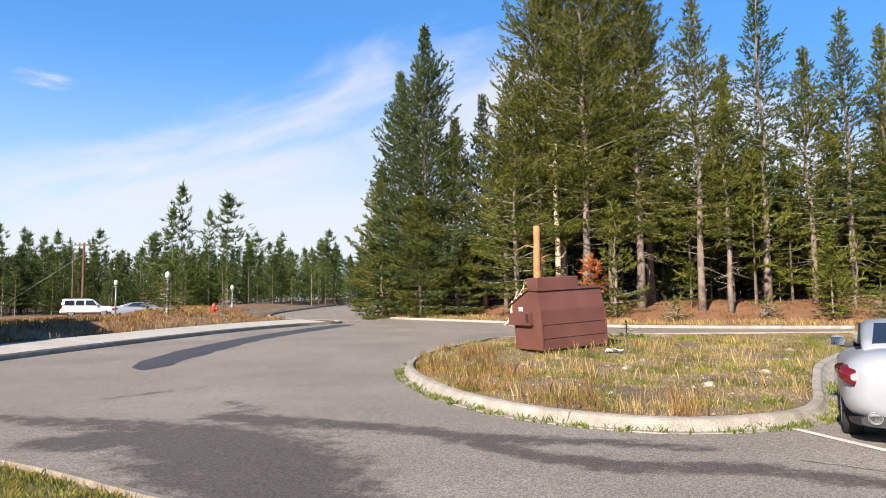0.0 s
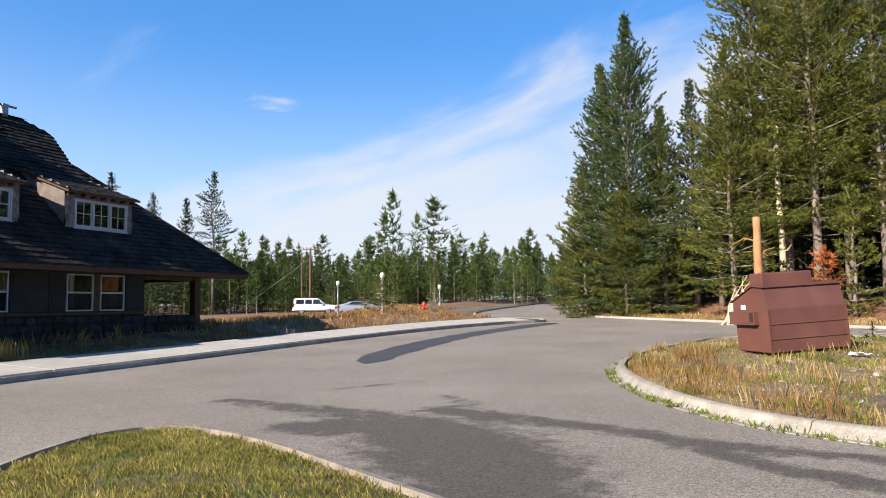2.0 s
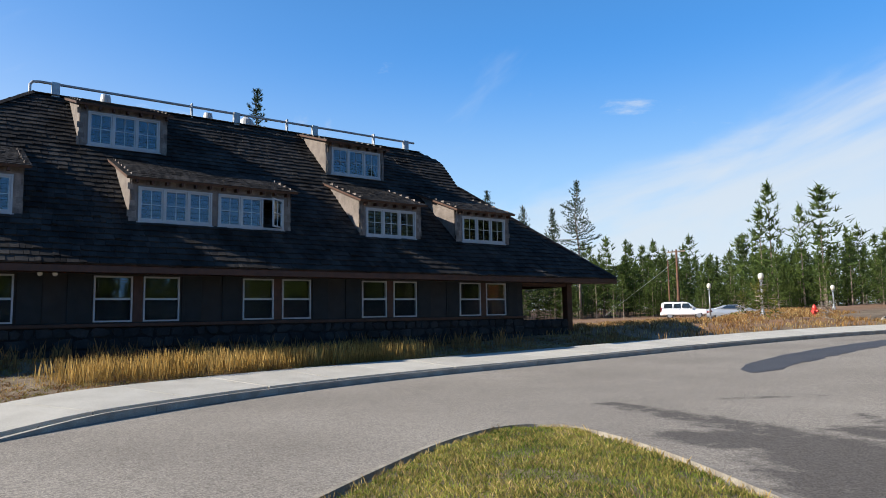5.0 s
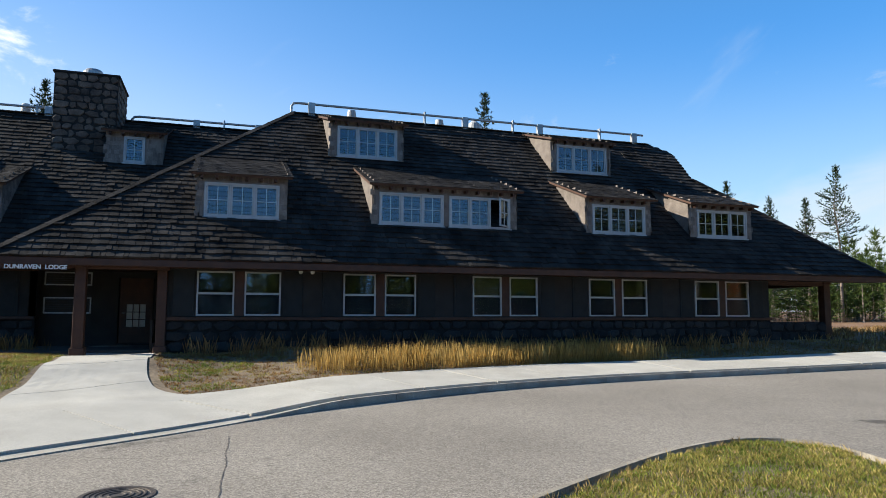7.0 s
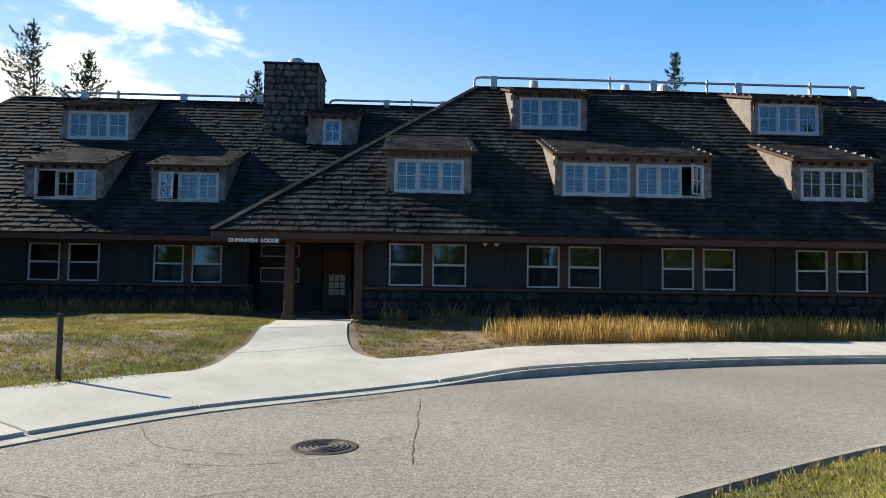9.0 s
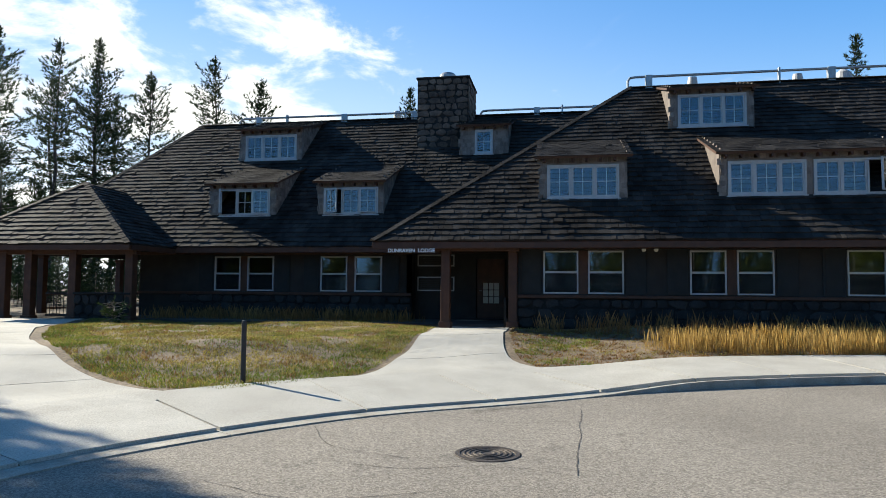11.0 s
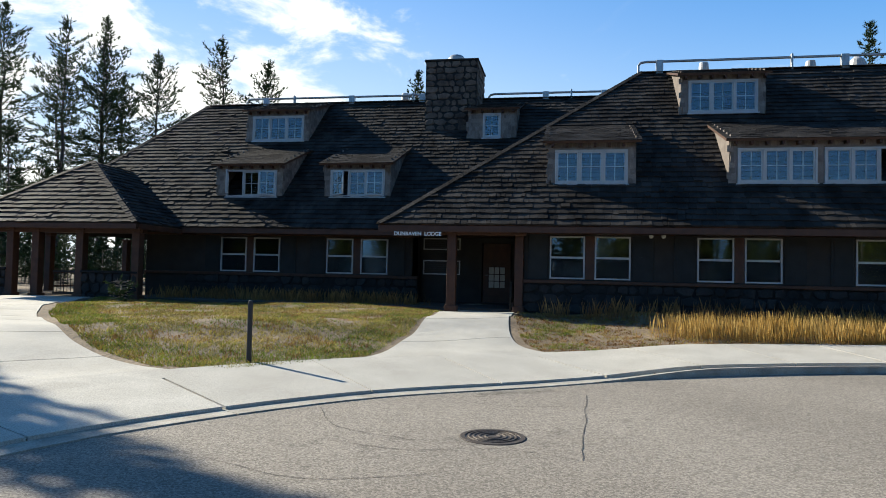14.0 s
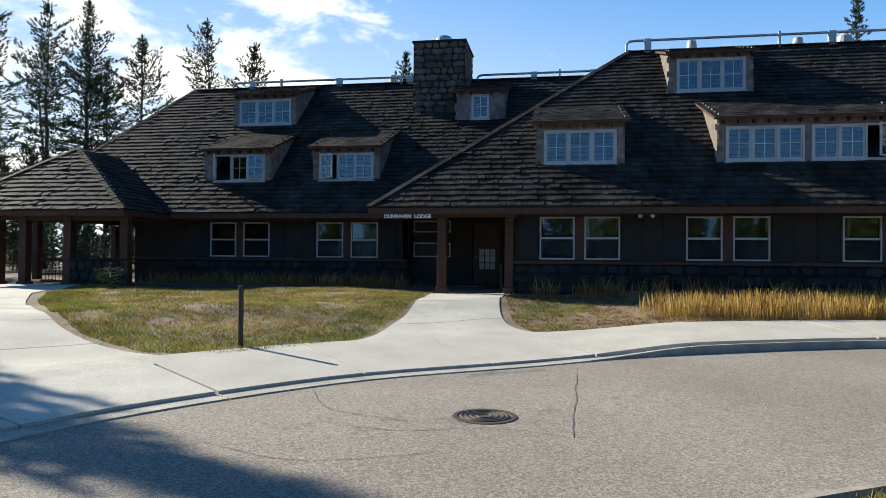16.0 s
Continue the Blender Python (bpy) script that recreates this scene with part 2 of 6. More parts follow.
def raw(name, verts, faces, mat, parent=None, label="", smooth=False):
    me = bpy.data.meshes.new(name)
    me.from_pydata([tuple(map(float, v)) for v in verts], [], [tuple(map(int, f)) for f in faces])
    me.materials.append(mat)
    if smooth:
        me.shade_smooth()
    ob = new(name, me)
    if parent:
        ob.parent = parent
    return tagged(ob, label) if label else ob


def tris(name, pts, mat, parent=None, label=""):
    """Loose triangles from an array (n, 3, 3)."""
    pts = np.asarray(pts, dtype=np.float32)
    n = len(pts)
    me = bpy.data.meshes.new(name)
    me.vertices.add(n * 3)
    me.vertices.foreach_set("co", pts.reshape(-1))
    me.loops.add(n * 3)
    me.loops.foreach_set("vertex_index", np.arange(n * 3, dtype=np.int32))
    me.polygons.add(n)
    me.polygons.foreach_set("loop_start", np.arange(0, n * 3, 3, dtype=np.int32))
    me.update(calc_edges=True)
    me.materials.append(mat)
    ob = new(name, me)
    if parent:
        ob.parent = parent
    return tagged(ob, label) if label else ob


def thing(name, label, category, group="", at=(0, 0, 0), kind="", turn=0.0):
    e = new(name)
    e.matrix_world = pose(*at, 0, 0, turn)
    return tagged(e, label, category, group, kind)


def box(bm, x0, y0, z0, x1, y1, z1, m=None, bevel=0.0):
    vs = [bm.verts.new(p) for p in ((x0, y0, z0), (x1, y0, z0), (x1, y1, z0), (x0, y1, z0), (x0, y0, z1), (x1, y0, z1), (x1, y1, z1), (x0, y1, z1))]
    fs = [bm.faces.new([vs[i] for i in f]) for f in ((3, 2, 1, 0), (4, 5, 6, 7), (0, 1, 5, 4), (1, 2, 6, 5), (2, 3, 7, 6), (3, 0, 4, 7))]
    if bevel:
        es = list({e for f in fs for e in f.edges})
        out = bmesh.ops.bevel(bm, geom=es, offset=bevel, segments=2, affect="EDGES", profile=0.5)
        vs = list({v for f in out["faces"] for v in f.verts} | {v for v in vs if v.is_valid})
    if m is not None:
        bmesh.ops.transform(bm, matrix=m, verts=[v for v in vs if v.is_valid])
    return bm


def boxes(*rows, bevel=0.0):
    bm = bmesh.new()
    for r in rows:
        box(bm, *r, bevel=bevel)
    return bm


def tube(bm, pts, radii, sides=8, cap=True):
    """A round bar through pts."""
    pts = [Vector(p) for p in pts]
    if not hasattr(radii, "__len__"):
        radii = [radii] * len(pts)
    rings = []
    for i, p in enumerate(pts):
        d = (pts[min(i + 1, len(pts) - 1)] - pts[max(i - 1, 0)]).normalized()
        a = d.orthogonal().normalized() if i == 0 else (rings_a - d * rings_a.dot(d)).normalized()
        rings_a = a
        b = d.cross(a)
        rings.append([bm.verts.new(p + radii[i] * (math.cos(k * math.tau / sides) * a + math.sin(k * math.tau / sides) * b)) for k in range(sides)])
    for r0, r1 in zip(rings, rings[1:]):
        for k in range(sides):
            bm.faces.new((r0[k], r0[(k + 1) % sides], r1[(k + 1) % sides], r1[k]))
    if cap:
        bm.faces.new(rings[0][::-1])
        bm.faces.new(rings[-1])
    return bm


def turned(bm, profile, sides=16, at=(0, 0, 0)):
    """A body of revolution about z from (radius, z) pairs."""
    rings = [[bm.verts.new((at[0] + r * math.cos(k * math.tau / sides), at[1] + r * math.sin(k * math.tau / sides), at[2] + z)) for k in range(sides)] for r, z in profile]
    for r0, r1 in zip(rings, rings[1:]):
        for k in range(sides):
            bm.faces.new((r0[k], r0[(k + 1) % sides], r1[(k + 1) % sides], r1[k]))
    bm.faces.new(rings[0][::-1])
    bm.faces.new(rings[-1])
    return bm


def curve_pts(ctrl, step=0.5, closed=False):
    """Catmull-Rom through control points, sampled at even steps."""
    c = np.array(ctrl, dtype=float)
    n = len(c)
    out = []
    for i in range(n if closed else n - 1):
        p0, p1, p2, p3 = (c[(i - 1) % n], c[i], c[(i + 1) % n], c[(i + 2) % n]) if closed else (c[max(i - 1, 0)], c[i], c[i + 1], c[min(i + 2, n - 1)])
        k = max(2, int(np.linalg.norm(p2 - p1) / 0.1))
        t = np.linspace(0, 1, k, endpoint=False)[:, None]
        out.append(0.5 * (2 * p1 + (p2 - p0) * t + (2 * p0 - 5 * p1 + 4 * p2 - p3) * t ** 2 + (3 * p1 - p0 - 3 * p2 + p3) * t ** 3))
    out.append(c[:1] if closed else c[-1:])
    p = np.concatenate(out)
    s = np.concatenate([[0], np.cumsum(np.linalg.norm(np.diff(p, axis=0), axis=1))])
    q = np.linspace(0, s[-1], max(2, int(round(s[-1] / step)) + 1))
    r = np.stack([np.interp(q, s, p[:, k]) for k in range(2)], 1)
    return r[:-1] if closed else r


def normals(p, closed=False):
    d = (np.roll(p, -1, 0) - np.roll(p, 1, 0)) if closed else np.gradient(p, axis=0)
    d /= np.linalg.norm(d, axis=1)[:, None] + 1e-9
    return np.stack([-d[:, 1], d[:, 0]], 1)


def poly_dist(poly, x, y):
    """Signed distance to a closed polygon, positive inside."""
    shape = np.shape(x)
    px, py = np.ravel(x).astype(float), np.ravel(y).astype(float)
    best = np.full(px.shape, 1e18)
    inside = np.zeros(px.shape, bool)
    for a, b in zip(poly, np.roll(poly, -1, 0)):
        e = b - a
        t = np.clip(((px - a[0]) * e[0] + (py - a[1]) * e[1]) / (e @ e + 1e-12), 0, 1)
        best = np.minimum(best, (px - a[0] - t * e[0]) ** 2 + (py - a[1] - t * e[1]) ** 2)
        if a[1] != b[1]:
            cross = ((a[1] > py) != (b[1] > py)) & (px < e[0] * (py - a[1]) / (b[1] - a[1]) + a[0])
            inside ^= cross
    return np.where(inside, 1, -1).reshape(shape) * np.sqrt(best).reshape(shape)


# ---------------------------------------------------------------- ground plan
def road_z(x, y):
    return np.minimum(0.042 * np.log1p(np.exp(np.minimum((np.asarray(y, float) - 14) / 2, 60))), 2.6)


KERB_LODGE = [(22, -9.5), (8, -7.6), (1, -6.3), (-2.3, -5.75), (-4.6, -5.0), (-6.4, -4.3), (-8.6, -2.7), (-10.2, -0.65), (-12.3, 2.1), (-14.1, 6.1), (-15.1, 11), (-15.3, 17), (-15.0, 24), (-14.0, 32), (-12.2, 37.3), (-10.9, 39.6), (-11.3, 41.3), (-13.4, 43.2), (-17.4, 47.0), (-21.5, 58), (-24, 80), (-28, 130)]
ISLAND_NEAR = [(-2.6, 5.65), (-4.4, 6.6), (-5.9, 7.2), (-7.0, 7.3), (-7.5, 6.5), (-7.15, 5.2), (-6.3, 3.65), (-5.45, 2.3), (-4.7, 1.1), (-3.6, -0.3), (-1.5, -1.7), (4, -2.6), (14, -3.2), (14, 0.2), (6, 1.9), (0, 4.4)]
ISLAND_DUMP = [(-2.5, 15.9), (-1.3, 12.4), (0.0, 10.35), (1.1, 9.5), (2.1, 9.15), (3.2, 9.4), (4.05, 10.0), (4.7, 11.1), (5.6, 13.4), (7.2, 17), (10, 21), (14, 24.5), (14, 27.5), (10, 27.5), (4, 27.2), (-0.3, 26.2), (-1.5, 23.8), (-2.6, 19.5)]
KERB_WOODS = [(60, 30.5), (30, 31.2), (14.1, 31.8), (4.8, 33.8), (-0.4, 38.3), (-5.5, 42.8), (-9.6, 47.3), (-12.5, 58), (-15, 80), (-19, 130)]
k_lodge = curve_pts(KERB_LODGE, 0.5)
k_near = curve_pts(ISLAND_NEAR, 0.4, True)
k_dump = curve_pts(ISLAND_DUMP, 0.4, True)
k_woods = curve_pts(KERB_WOODS, 0.7)
P_LODGE = np.concatenate([k_lodge, [(-60, 700), (-900, 700), (-900, -700), (22, -700)]])
P_WOODS = np.concatenate([k_woods, [(-40, 900), (900, 900), (900, 30)]])


def ease(v):
    v = np.clip(v, 0, 1)
    return v * v * (3 - 2 * v)


def hump(x, y):
    return 0.05 * np.sin(x * 0.9 + 1.3) * np.sin(y * 0.7 + 0.4) + 0.03 * np.sin(x * 2.3) * np.cos(y * 1.9)


def land(x, y):
    """Height of the ground sheet; under the road surface inside the carriageway."""
    x, y = np.asarray(x, float), np.asarray(y, float)
    base = road_z(x, y)
    dl, dn, dd, dw = (poly_dist(p, x, y) for p in (P_LODGE, k_near, k_dump, P_WOODS))
    step = lambda d, top: -0.16 + (0.16 + top) * ease((d - 0.02) / 0.2)
    z = np.full(x.shape, -0.16)
    rise = (0.055 + 0.015 * ease((-y - 0.3) / 1.4)) * np.clip(dl, 0, 2.4) + 0.36 * ease((dl - 2.5) / 4.0)
    rise = rise - 1.7 * ease((dl - 8) / 7) * ease((y - 24) / 7)
    z = np.maximum(z, np.where(dl > 0, step(dl, 0.12 * (0.12 + 0.88 * ease((y - 0.1) / 2.4))) + rise + hump(x, y) * ease((dl - 2.8) / 2), -0.16))
    z = np.maximum(z, np.where(dn > 0, step(dn, 0.03) + 0.06 * ease(dn / 2) + 0.5 * hump(x, y) * ease(dn / 1.5), -0.16))
    z = np.maximum(z, np.where(dd > 0, step(dd, 0.12) + 0.10 * ease(dd / 5) + hump(x, y) * ease(dd / 2) + 0.10 * np.exp(-((x - 2.6) ** 2 + (y - 19.8) ** 2) / 2.2), -0.16))
    z = np.maximum(z, np.where(dw > 0, step(dw, 0.10) + 0.9 * ease((dw - 1.5) / 9) + 1.2 * hump(x, y) * ease(dw / 3), -0.16))
    return base + z


def steps(a, b, fine0, fine1, fine, far):
    out = list(np.arange(fine0, fine1 + 1e-6, fine))
    s, v = fine, fine0
    while v > a:
        s = min(s * 1.18, far)
        v -= s
        out.insert(0, v)
    s, v = fine, fine1
    while v < b:
        s = min(s * 1.18, far)
        v += s
        out.append(v)
    return np.array(out)


def sheet(name, xs, ys, zf, mat, keep=None):
    gx, gy = np.meshgrid(xs, ys, indexing="ij")
    gz = zf(gx, gy)
    nx, ny = gx.shape
    idx = np.arange(nx * ny).reshape(nx, ny)
    f = np.stack([idx[:-1, :-1], idx[1:, :-1], idx[1:, 1:], idx[:-1, 1:]], -1).reshape(-1, 4)
    if keep is not None:
        k = keep(gx, gy)
        kk = (k[:-1, :-1] | k[1:, :-1] | k[1:, 1:] | k[:-1, 1:]).reshape(-1)
        f = f[kk]
    v = np.stack([gx, gy, gz], -1).reshape(-1, 3)
    me = bpy.data.meshes.new(name)
    me.from_pydata(v.tolist(), [], f.tolist())
    me.shade_smooth()
    me.materials.append(mat)
    return new(name, me), v


gx_ = steps(-1500, 1500, -26, 14, 0.24, 90)
gy_ = steps(-1500, 1500, -20, 48, 0.24, 90)
ground, _ = sheet("ground", gx_, gy_, land, M_EARTH)
DIST = {k: poly_dist(p, *np.meshgrid(gx_, gy_, indexing="ij")) for k, p in (("lodge", P_LODGE), ("near", k_near), ("island", k_dump), ("woods", P_WOODS))}
DIST["height"] = _.reshape(len(gx_), len(gy_), 3)[..., 2]


def field(key, x, y):
    """Height of the ground, or distance inside one of its areas, read off the sheet."""
    x, y = np.asarray(x, float), np.asarray(y, float)
    i = np.clip(np.searchsorted(gx_, x) - 1, 0, len(gx_) - 2)
    j = np.clip(np.searchsorted(gy_, y) - 1, 0, len(gy_) - 2)
    u, v = (x - gx_[i]) / (gx_[i + 1] - gx_[i]), (y - gy_[j]) / (gy_[j + 1] - gy_[j])
    a = DIST[key]
    return a[i, j] * (1 - u) * (1 - v) + a[i + 1, j] * u * (1 - v) + a[i, j + 1] * (1 - u) * v + a[i + 1, j + 1] * u * v


def land_at(x, y):
    return float(field("height", x, y))


bank = ground.data.attributes.new("bank", "FLOAT", "POINT")
bank.data.foreach_set("value", np.maximum(ease((DIST["woods"] - 0.4) / 2), 0.6 * ease((DIST["lodge"] - 2.8) / 2) * ease((_.reshape(len(gx_), len(gy_), 3)[..., 1] - 18) / 6)).astype(np.float32).ravel())
tagged(ground, "dry brown and green ground with sparse grass", "ground", kind="structure")


# ---------------------------------------------------------------- road
def asphalt():
    m = material("asphalt", (0.197, 0.174, 0.146), (0.258, 0.230, 0.194), 0.30, 0.9, 0.3, 85, spec=0.3)
    n, l = m.node_tree.nodes, m.node_tree.links
    b = n["Principled BSDF"]
    at, mix = n.new("ShaderNodeAttribute"), n.new("ShaderNodeMixRGB")
    at.attribute_name = "stain_shade"
    no, add, rng = n.new("ShaderNodeTexNoise"), n.new("ShaderNodeMath"), n.new("ShaderNodeMapRange")
    geo = n.new("ShaderNodeNewGeometry")
    no.inputs["Scale"].default_value, no.inputs["Detail"].default_value = 2.6, 11
    no.inputs["Roughness"].default_value = 0.7
    wide = n.new("ShaderNodeMapRange")
    wide.inputs["From Min"].default_value, wide.inputs["From Max"].default_value = 0.3, 0.7
    wide.inputs["To Min"].default_value, wide.inputs["To Max"].default_value = 0.16, 0.84
    l.new(no.outputs["Fac"], wide.inputs["Value"])
    l.new(geo.outputs["Position"], no.inputs["Vector"])
    l.new(at.outputs["Fac"], add.inputs[0])
    l.new(wide.outputs["Result"], add.inputs[1])
    l.new(add.outputs[0], rng.inputs["Value"])
    rng.inputs["From Min"].default_value, rng.inputs["From Max"].default_value = 0.84, 1.22
    rng.inputs["To Max"].default_value = 0.84
    old = b.inputs["Base Color"].links[0].from_socket
    l.new(old, mix.inputs["Color1"])
    mix.inputs["Color2"].default_value = (0.062, 0.054, 0.048, 1)
    l.new(rng.outputs["Result"], mix.inputs["Fac"])
    # speckle of pale aggregate
    vo, r2, m2 = n.new("ShaderNodeTexVoronoi"), n.new("ShaderNodeMapRange"), n.new("ShaderNodeMixRGB")
    vo.inputs["Scale"].default_value = 62
    l.new(geo.outputs["Position"], vo.inputs["Vector"])
    l.new(vo.outputs["Color"], r2.inputs["Value"])
    r2.inputs["From Min"].default_value, r2.inputs["From Max"].default_value = 0.2, 0.9
    r2.inputs["To Min"].default_value, r2.inputs["To Max"].default_value = 0.62, 1.42
    m2.blend_type = "MULTIPLY"
    m2.inputs["Fac"].default_value = 1.0
    l.new(mix.outputs["Color"], m2.inputs["Color1"])
    l.new(r2.outputs["Result"], m2.inputs["Color2"])
    l.new(m2.outputs["Color"], b.inputs["Base Color"])
    return m


M_ASPHALT = asphalt()
rx_ = steps(-60, 60, -16, 8, 0.22, 4)
ry_ = steps(-60, 140, -8, 34, 0.22, 4)
road, rv = sheet("road", rx_, ry_, road_z, M_ASPHALT, lambda x, y: (poly_dist(P_LODGE, x, y) < 0.3) & (poly_dist(P_WOODS, x, y) < 0.3))
tagged(road, "worn grey asphalt road with dark damp stains and a painted kerb shadow", "road", kind="structure")


def blot(x, y, line, width):
    """1 inside a band along a line, falling off outside."""
    best = np.full(x.shape, 1e9)
    for (x0, y0, w0), (x1, y1, w1) in zip(line, line[1:]):
        e = np.array([x1 - x0, y1 - y0])
        t = np.clip(((x - x0) * e[0] + (y - y0) * e[1]) / (e @ e), 0, 1)
        d = np.hypot(x - x0 - t * e[0], y - y0 - t * e[1])
        best = np.minimum(best, d / (w0 + t * (w1 - w0)))
    return np.clip(1.35 - best, 0, 1) * width


sx, sy = rv[:, 0], rv[:, 1]
stain_shade = np.maximum.reduce([
    blot(sx, sy, [(-8.2, 9.7, 0.35), (-6.4, 9.4, 0.5), (-4.6, 8.9, 0.9)], 0.72),
    blot(sx, sy, [(-5.4, 8.0, 0.6), (-4.0, 8.5, 1.1), (-3.1, 7.6, 1.45), (-2.2, 6.5, 1.25), (-1.5, 5.2, 1.0)], 0.95),
    blot(sx, sy, [(-4.2, 10.0, 0.5), (-2.9, 9.5, 0.5), (-1.6, 9.2, 0.4), (-0.2, 8.6, 0.34), (1.2, 8.4, 0.28), (2.2, 8.1, 0.22)], 0.82),
    blot(sx, sy, [(-0.8, 8.7, 0.25), (0.3, 7.7, 0.34), (1.2, 7.2, 0.38), (2.4, 7.3, 0.36), (3.6, 6.6, 0.32), (5.4, 5.9, 0.4)], 0.82),
    blot(sx, sy, [(-7.2, 11.6, 0.22), (-6.7, 12.5, 0.2), (-6.1, 13.4, 0.18)], 0.55),
    blot(sx, sy, [(-4.8, 11.5, 0.2), (-4.0, 10.6, 0.35)], 0.62),
    # shadow below the lowered kerb's end, painted on as a dark blot
    blot(sx, sy, [(-9.9, -0.4, 0.25), (-9.2, -1.3, 0.2)], 0.6),
    blot(sx, sy, [(-13.2, 4.4, 0.2), (-13.8, 5.8, 0.2)], 0.55),
    blot(sx, sy, [(-8.0, 1.0, 0.6), (-6.0, -2.4, 0.8)], 0.3)])
at_ = road.data.attributes.new("stain_shade", "FLOAT", "POINT")
at_.data.foreach_set("value", stain_shade.astype(np.float32))

# the long wet streak along the far gutter
M_WET = material("wet_asphalt", (0.045, 0.042, 0.04), (0.065, 0.06, 0.056), 1.5, 0.6, 0.4, 55)
streak = curve_pts([(-9.25, 16.4), (-10.1, 19.2), (-10.7, 23.5), (-10.9, 28.5), (-10.5, 34), (-9.8, 38.6)], 0.35)
rg = random.Random(4)
sn = normals(streak)
hw = np.interp(np.linspace(0, 1, len(streak)), [0, 0.04, 0.2, 0.6, 0.9, 1], [0.1, 0.5, 0.68, 0.66, 0.75, 0.45])
lft = streak + sn * (hw * [1 + 0.09 * rg.uniform(-1, 1) for _ in hw])[:, None]
rgt = streak - sn * (hw * [1 + 0.12 * rg.uniform(-1, 1) for _ in hw])[:, None]
sv = [(p[0], p[1], road_z(p[0], p[1]) + 0.006) for p in np.concatenate([lft, rgt])]
k = len(lft)
tagged(raw("wet_streak", sv, [(i, i + 1, k + i + 1, k + i) for i in range(k - 1)], M_WET), "long dark wet streak on the asphalt", "wet patch", kind="structure")


# ---------------------------------------------------------------- kerbs and pavement
def drop(y):
    """The lodge kerb is let down to a low roll south of the entrance walk."""
    return 0.12 + 0.88 * float(ease((y - 0.1) / 2.4))


def kerb_line(name, line, closed, width, height, mat, label, piece=6, out=1.0, gap=0.012, gutter=0.0):
    """Kerb stones along a line; the land lies on its left when out is 1."""
    holder = thing(name, label, "kerb", kind="structure")
    nrm = normals(line, closed) * out
    n = len(line)
    count = n if closed else n - 1
    i = 0
    while i < count:
        j = min(i + piece, count)
        ids = [q % n for q in range(i, j + 1)]
        pts = line[ids].copy()
        nn = nrm[ids]
        d0 = pts[1] - pts[0]
        pts[0] = pts[0] + d0 / np.linalg.norm(d0) * gap
        prof = [(-0.0, -0.2), (0.0, height * 0.45), (0.035, height * 0.88), (0.075, height), (width, height + 0.005), (width, -0.2)]
        if gutter:
            prof = [(-gutter, -0.2), (-gutter, 0.012), (-0.06, 0.008)] + prof[1:]
        vs = []
        for p, q in zip(pts, nn):
            z = float(road_z(p[0], p[1]))
            f = drop(p[1]) if gutter and name == "kerb_lodge" else 1.0
            for o, h in prof:
                vs.append((p[0] + q[0] * o, p[1] + q[1] * o, z + (h * f if h > 0.02 else h)))
        m = len(prof)
        fs = [(a * m + b, a * m + b + 1, (a + 1) * m + b + 1, (a + 1) * m + b) for a in range(len(pts) - 1) for b in range(m - 1)]
        fs += [tuple(range(m)), tuple(range((len(pts) - 1) * m, len(pts) * m))[::-1]]
        raw("kerb_stone", vs, fs, mat, holder)
        i = j
    return holder


kerb_line("kerb_lodge", k_lodge[:260], False, 0.16, 0.13, M_KERB, "pale concrete kerb along the lodge pavement", 6, -1.0, gutter=0.42)
kerb_line("kerb_near", k_near, True, 0.13, 0.055, M_EDGE, "thin flush concrete edging round the grass", 5, 1.0 if poly_dist(k_near, np.array([k_near[0, 0] + 0.01 * normals(k_near, True)[0, 0]]), np.array([k_near[0, 1] + 0.01 * normals(k_near, True)[0, 1]]))[0] > 0 else -1.0)
kerb_line("kerb_island", k_dump, True, 0.17, 0.15, M_KERB, "pale cracked concrete kerb round the weedy island", 6, 1.0 if poly_dist(k_dump, np.array([k_dump[0, 0] + 0.01 * normals(k_dump, True)[0, 0]]), np.array([k_dump[0, 1] + 0.01 * normals(k_dump, True)[0, 1]]))[0] > 0 else -1.0, gutter=0.2)
kerb_line("kerb_woods", k_woods[:160], False, 0.17, 0.13, M_KERB, "pale concrete kerb below the pines", 6, -1.0)


def pave_z(x, y):
    """Top of the pavement's bed, without the step at the kerb."""
    d = np.clip(field("lodge", x, y), 0.0, None)
    low = 0.12 + 0.88 * ease((y - 0.1) / 2.4)
    rise = (0.055 + 0.015 * ease((-y - 0.3) / 1.4)) * np.clip(d, 0, 2.4) + 0.36 * ease((d - 2.5) / 4.0) - 1.7 * ease((d - 8) / 7) * ease((y - 24) / 7)
    return road_z(x, y) + 0.12 * low + rise + hump(x, y) * ease((d - 2.8) / 2)


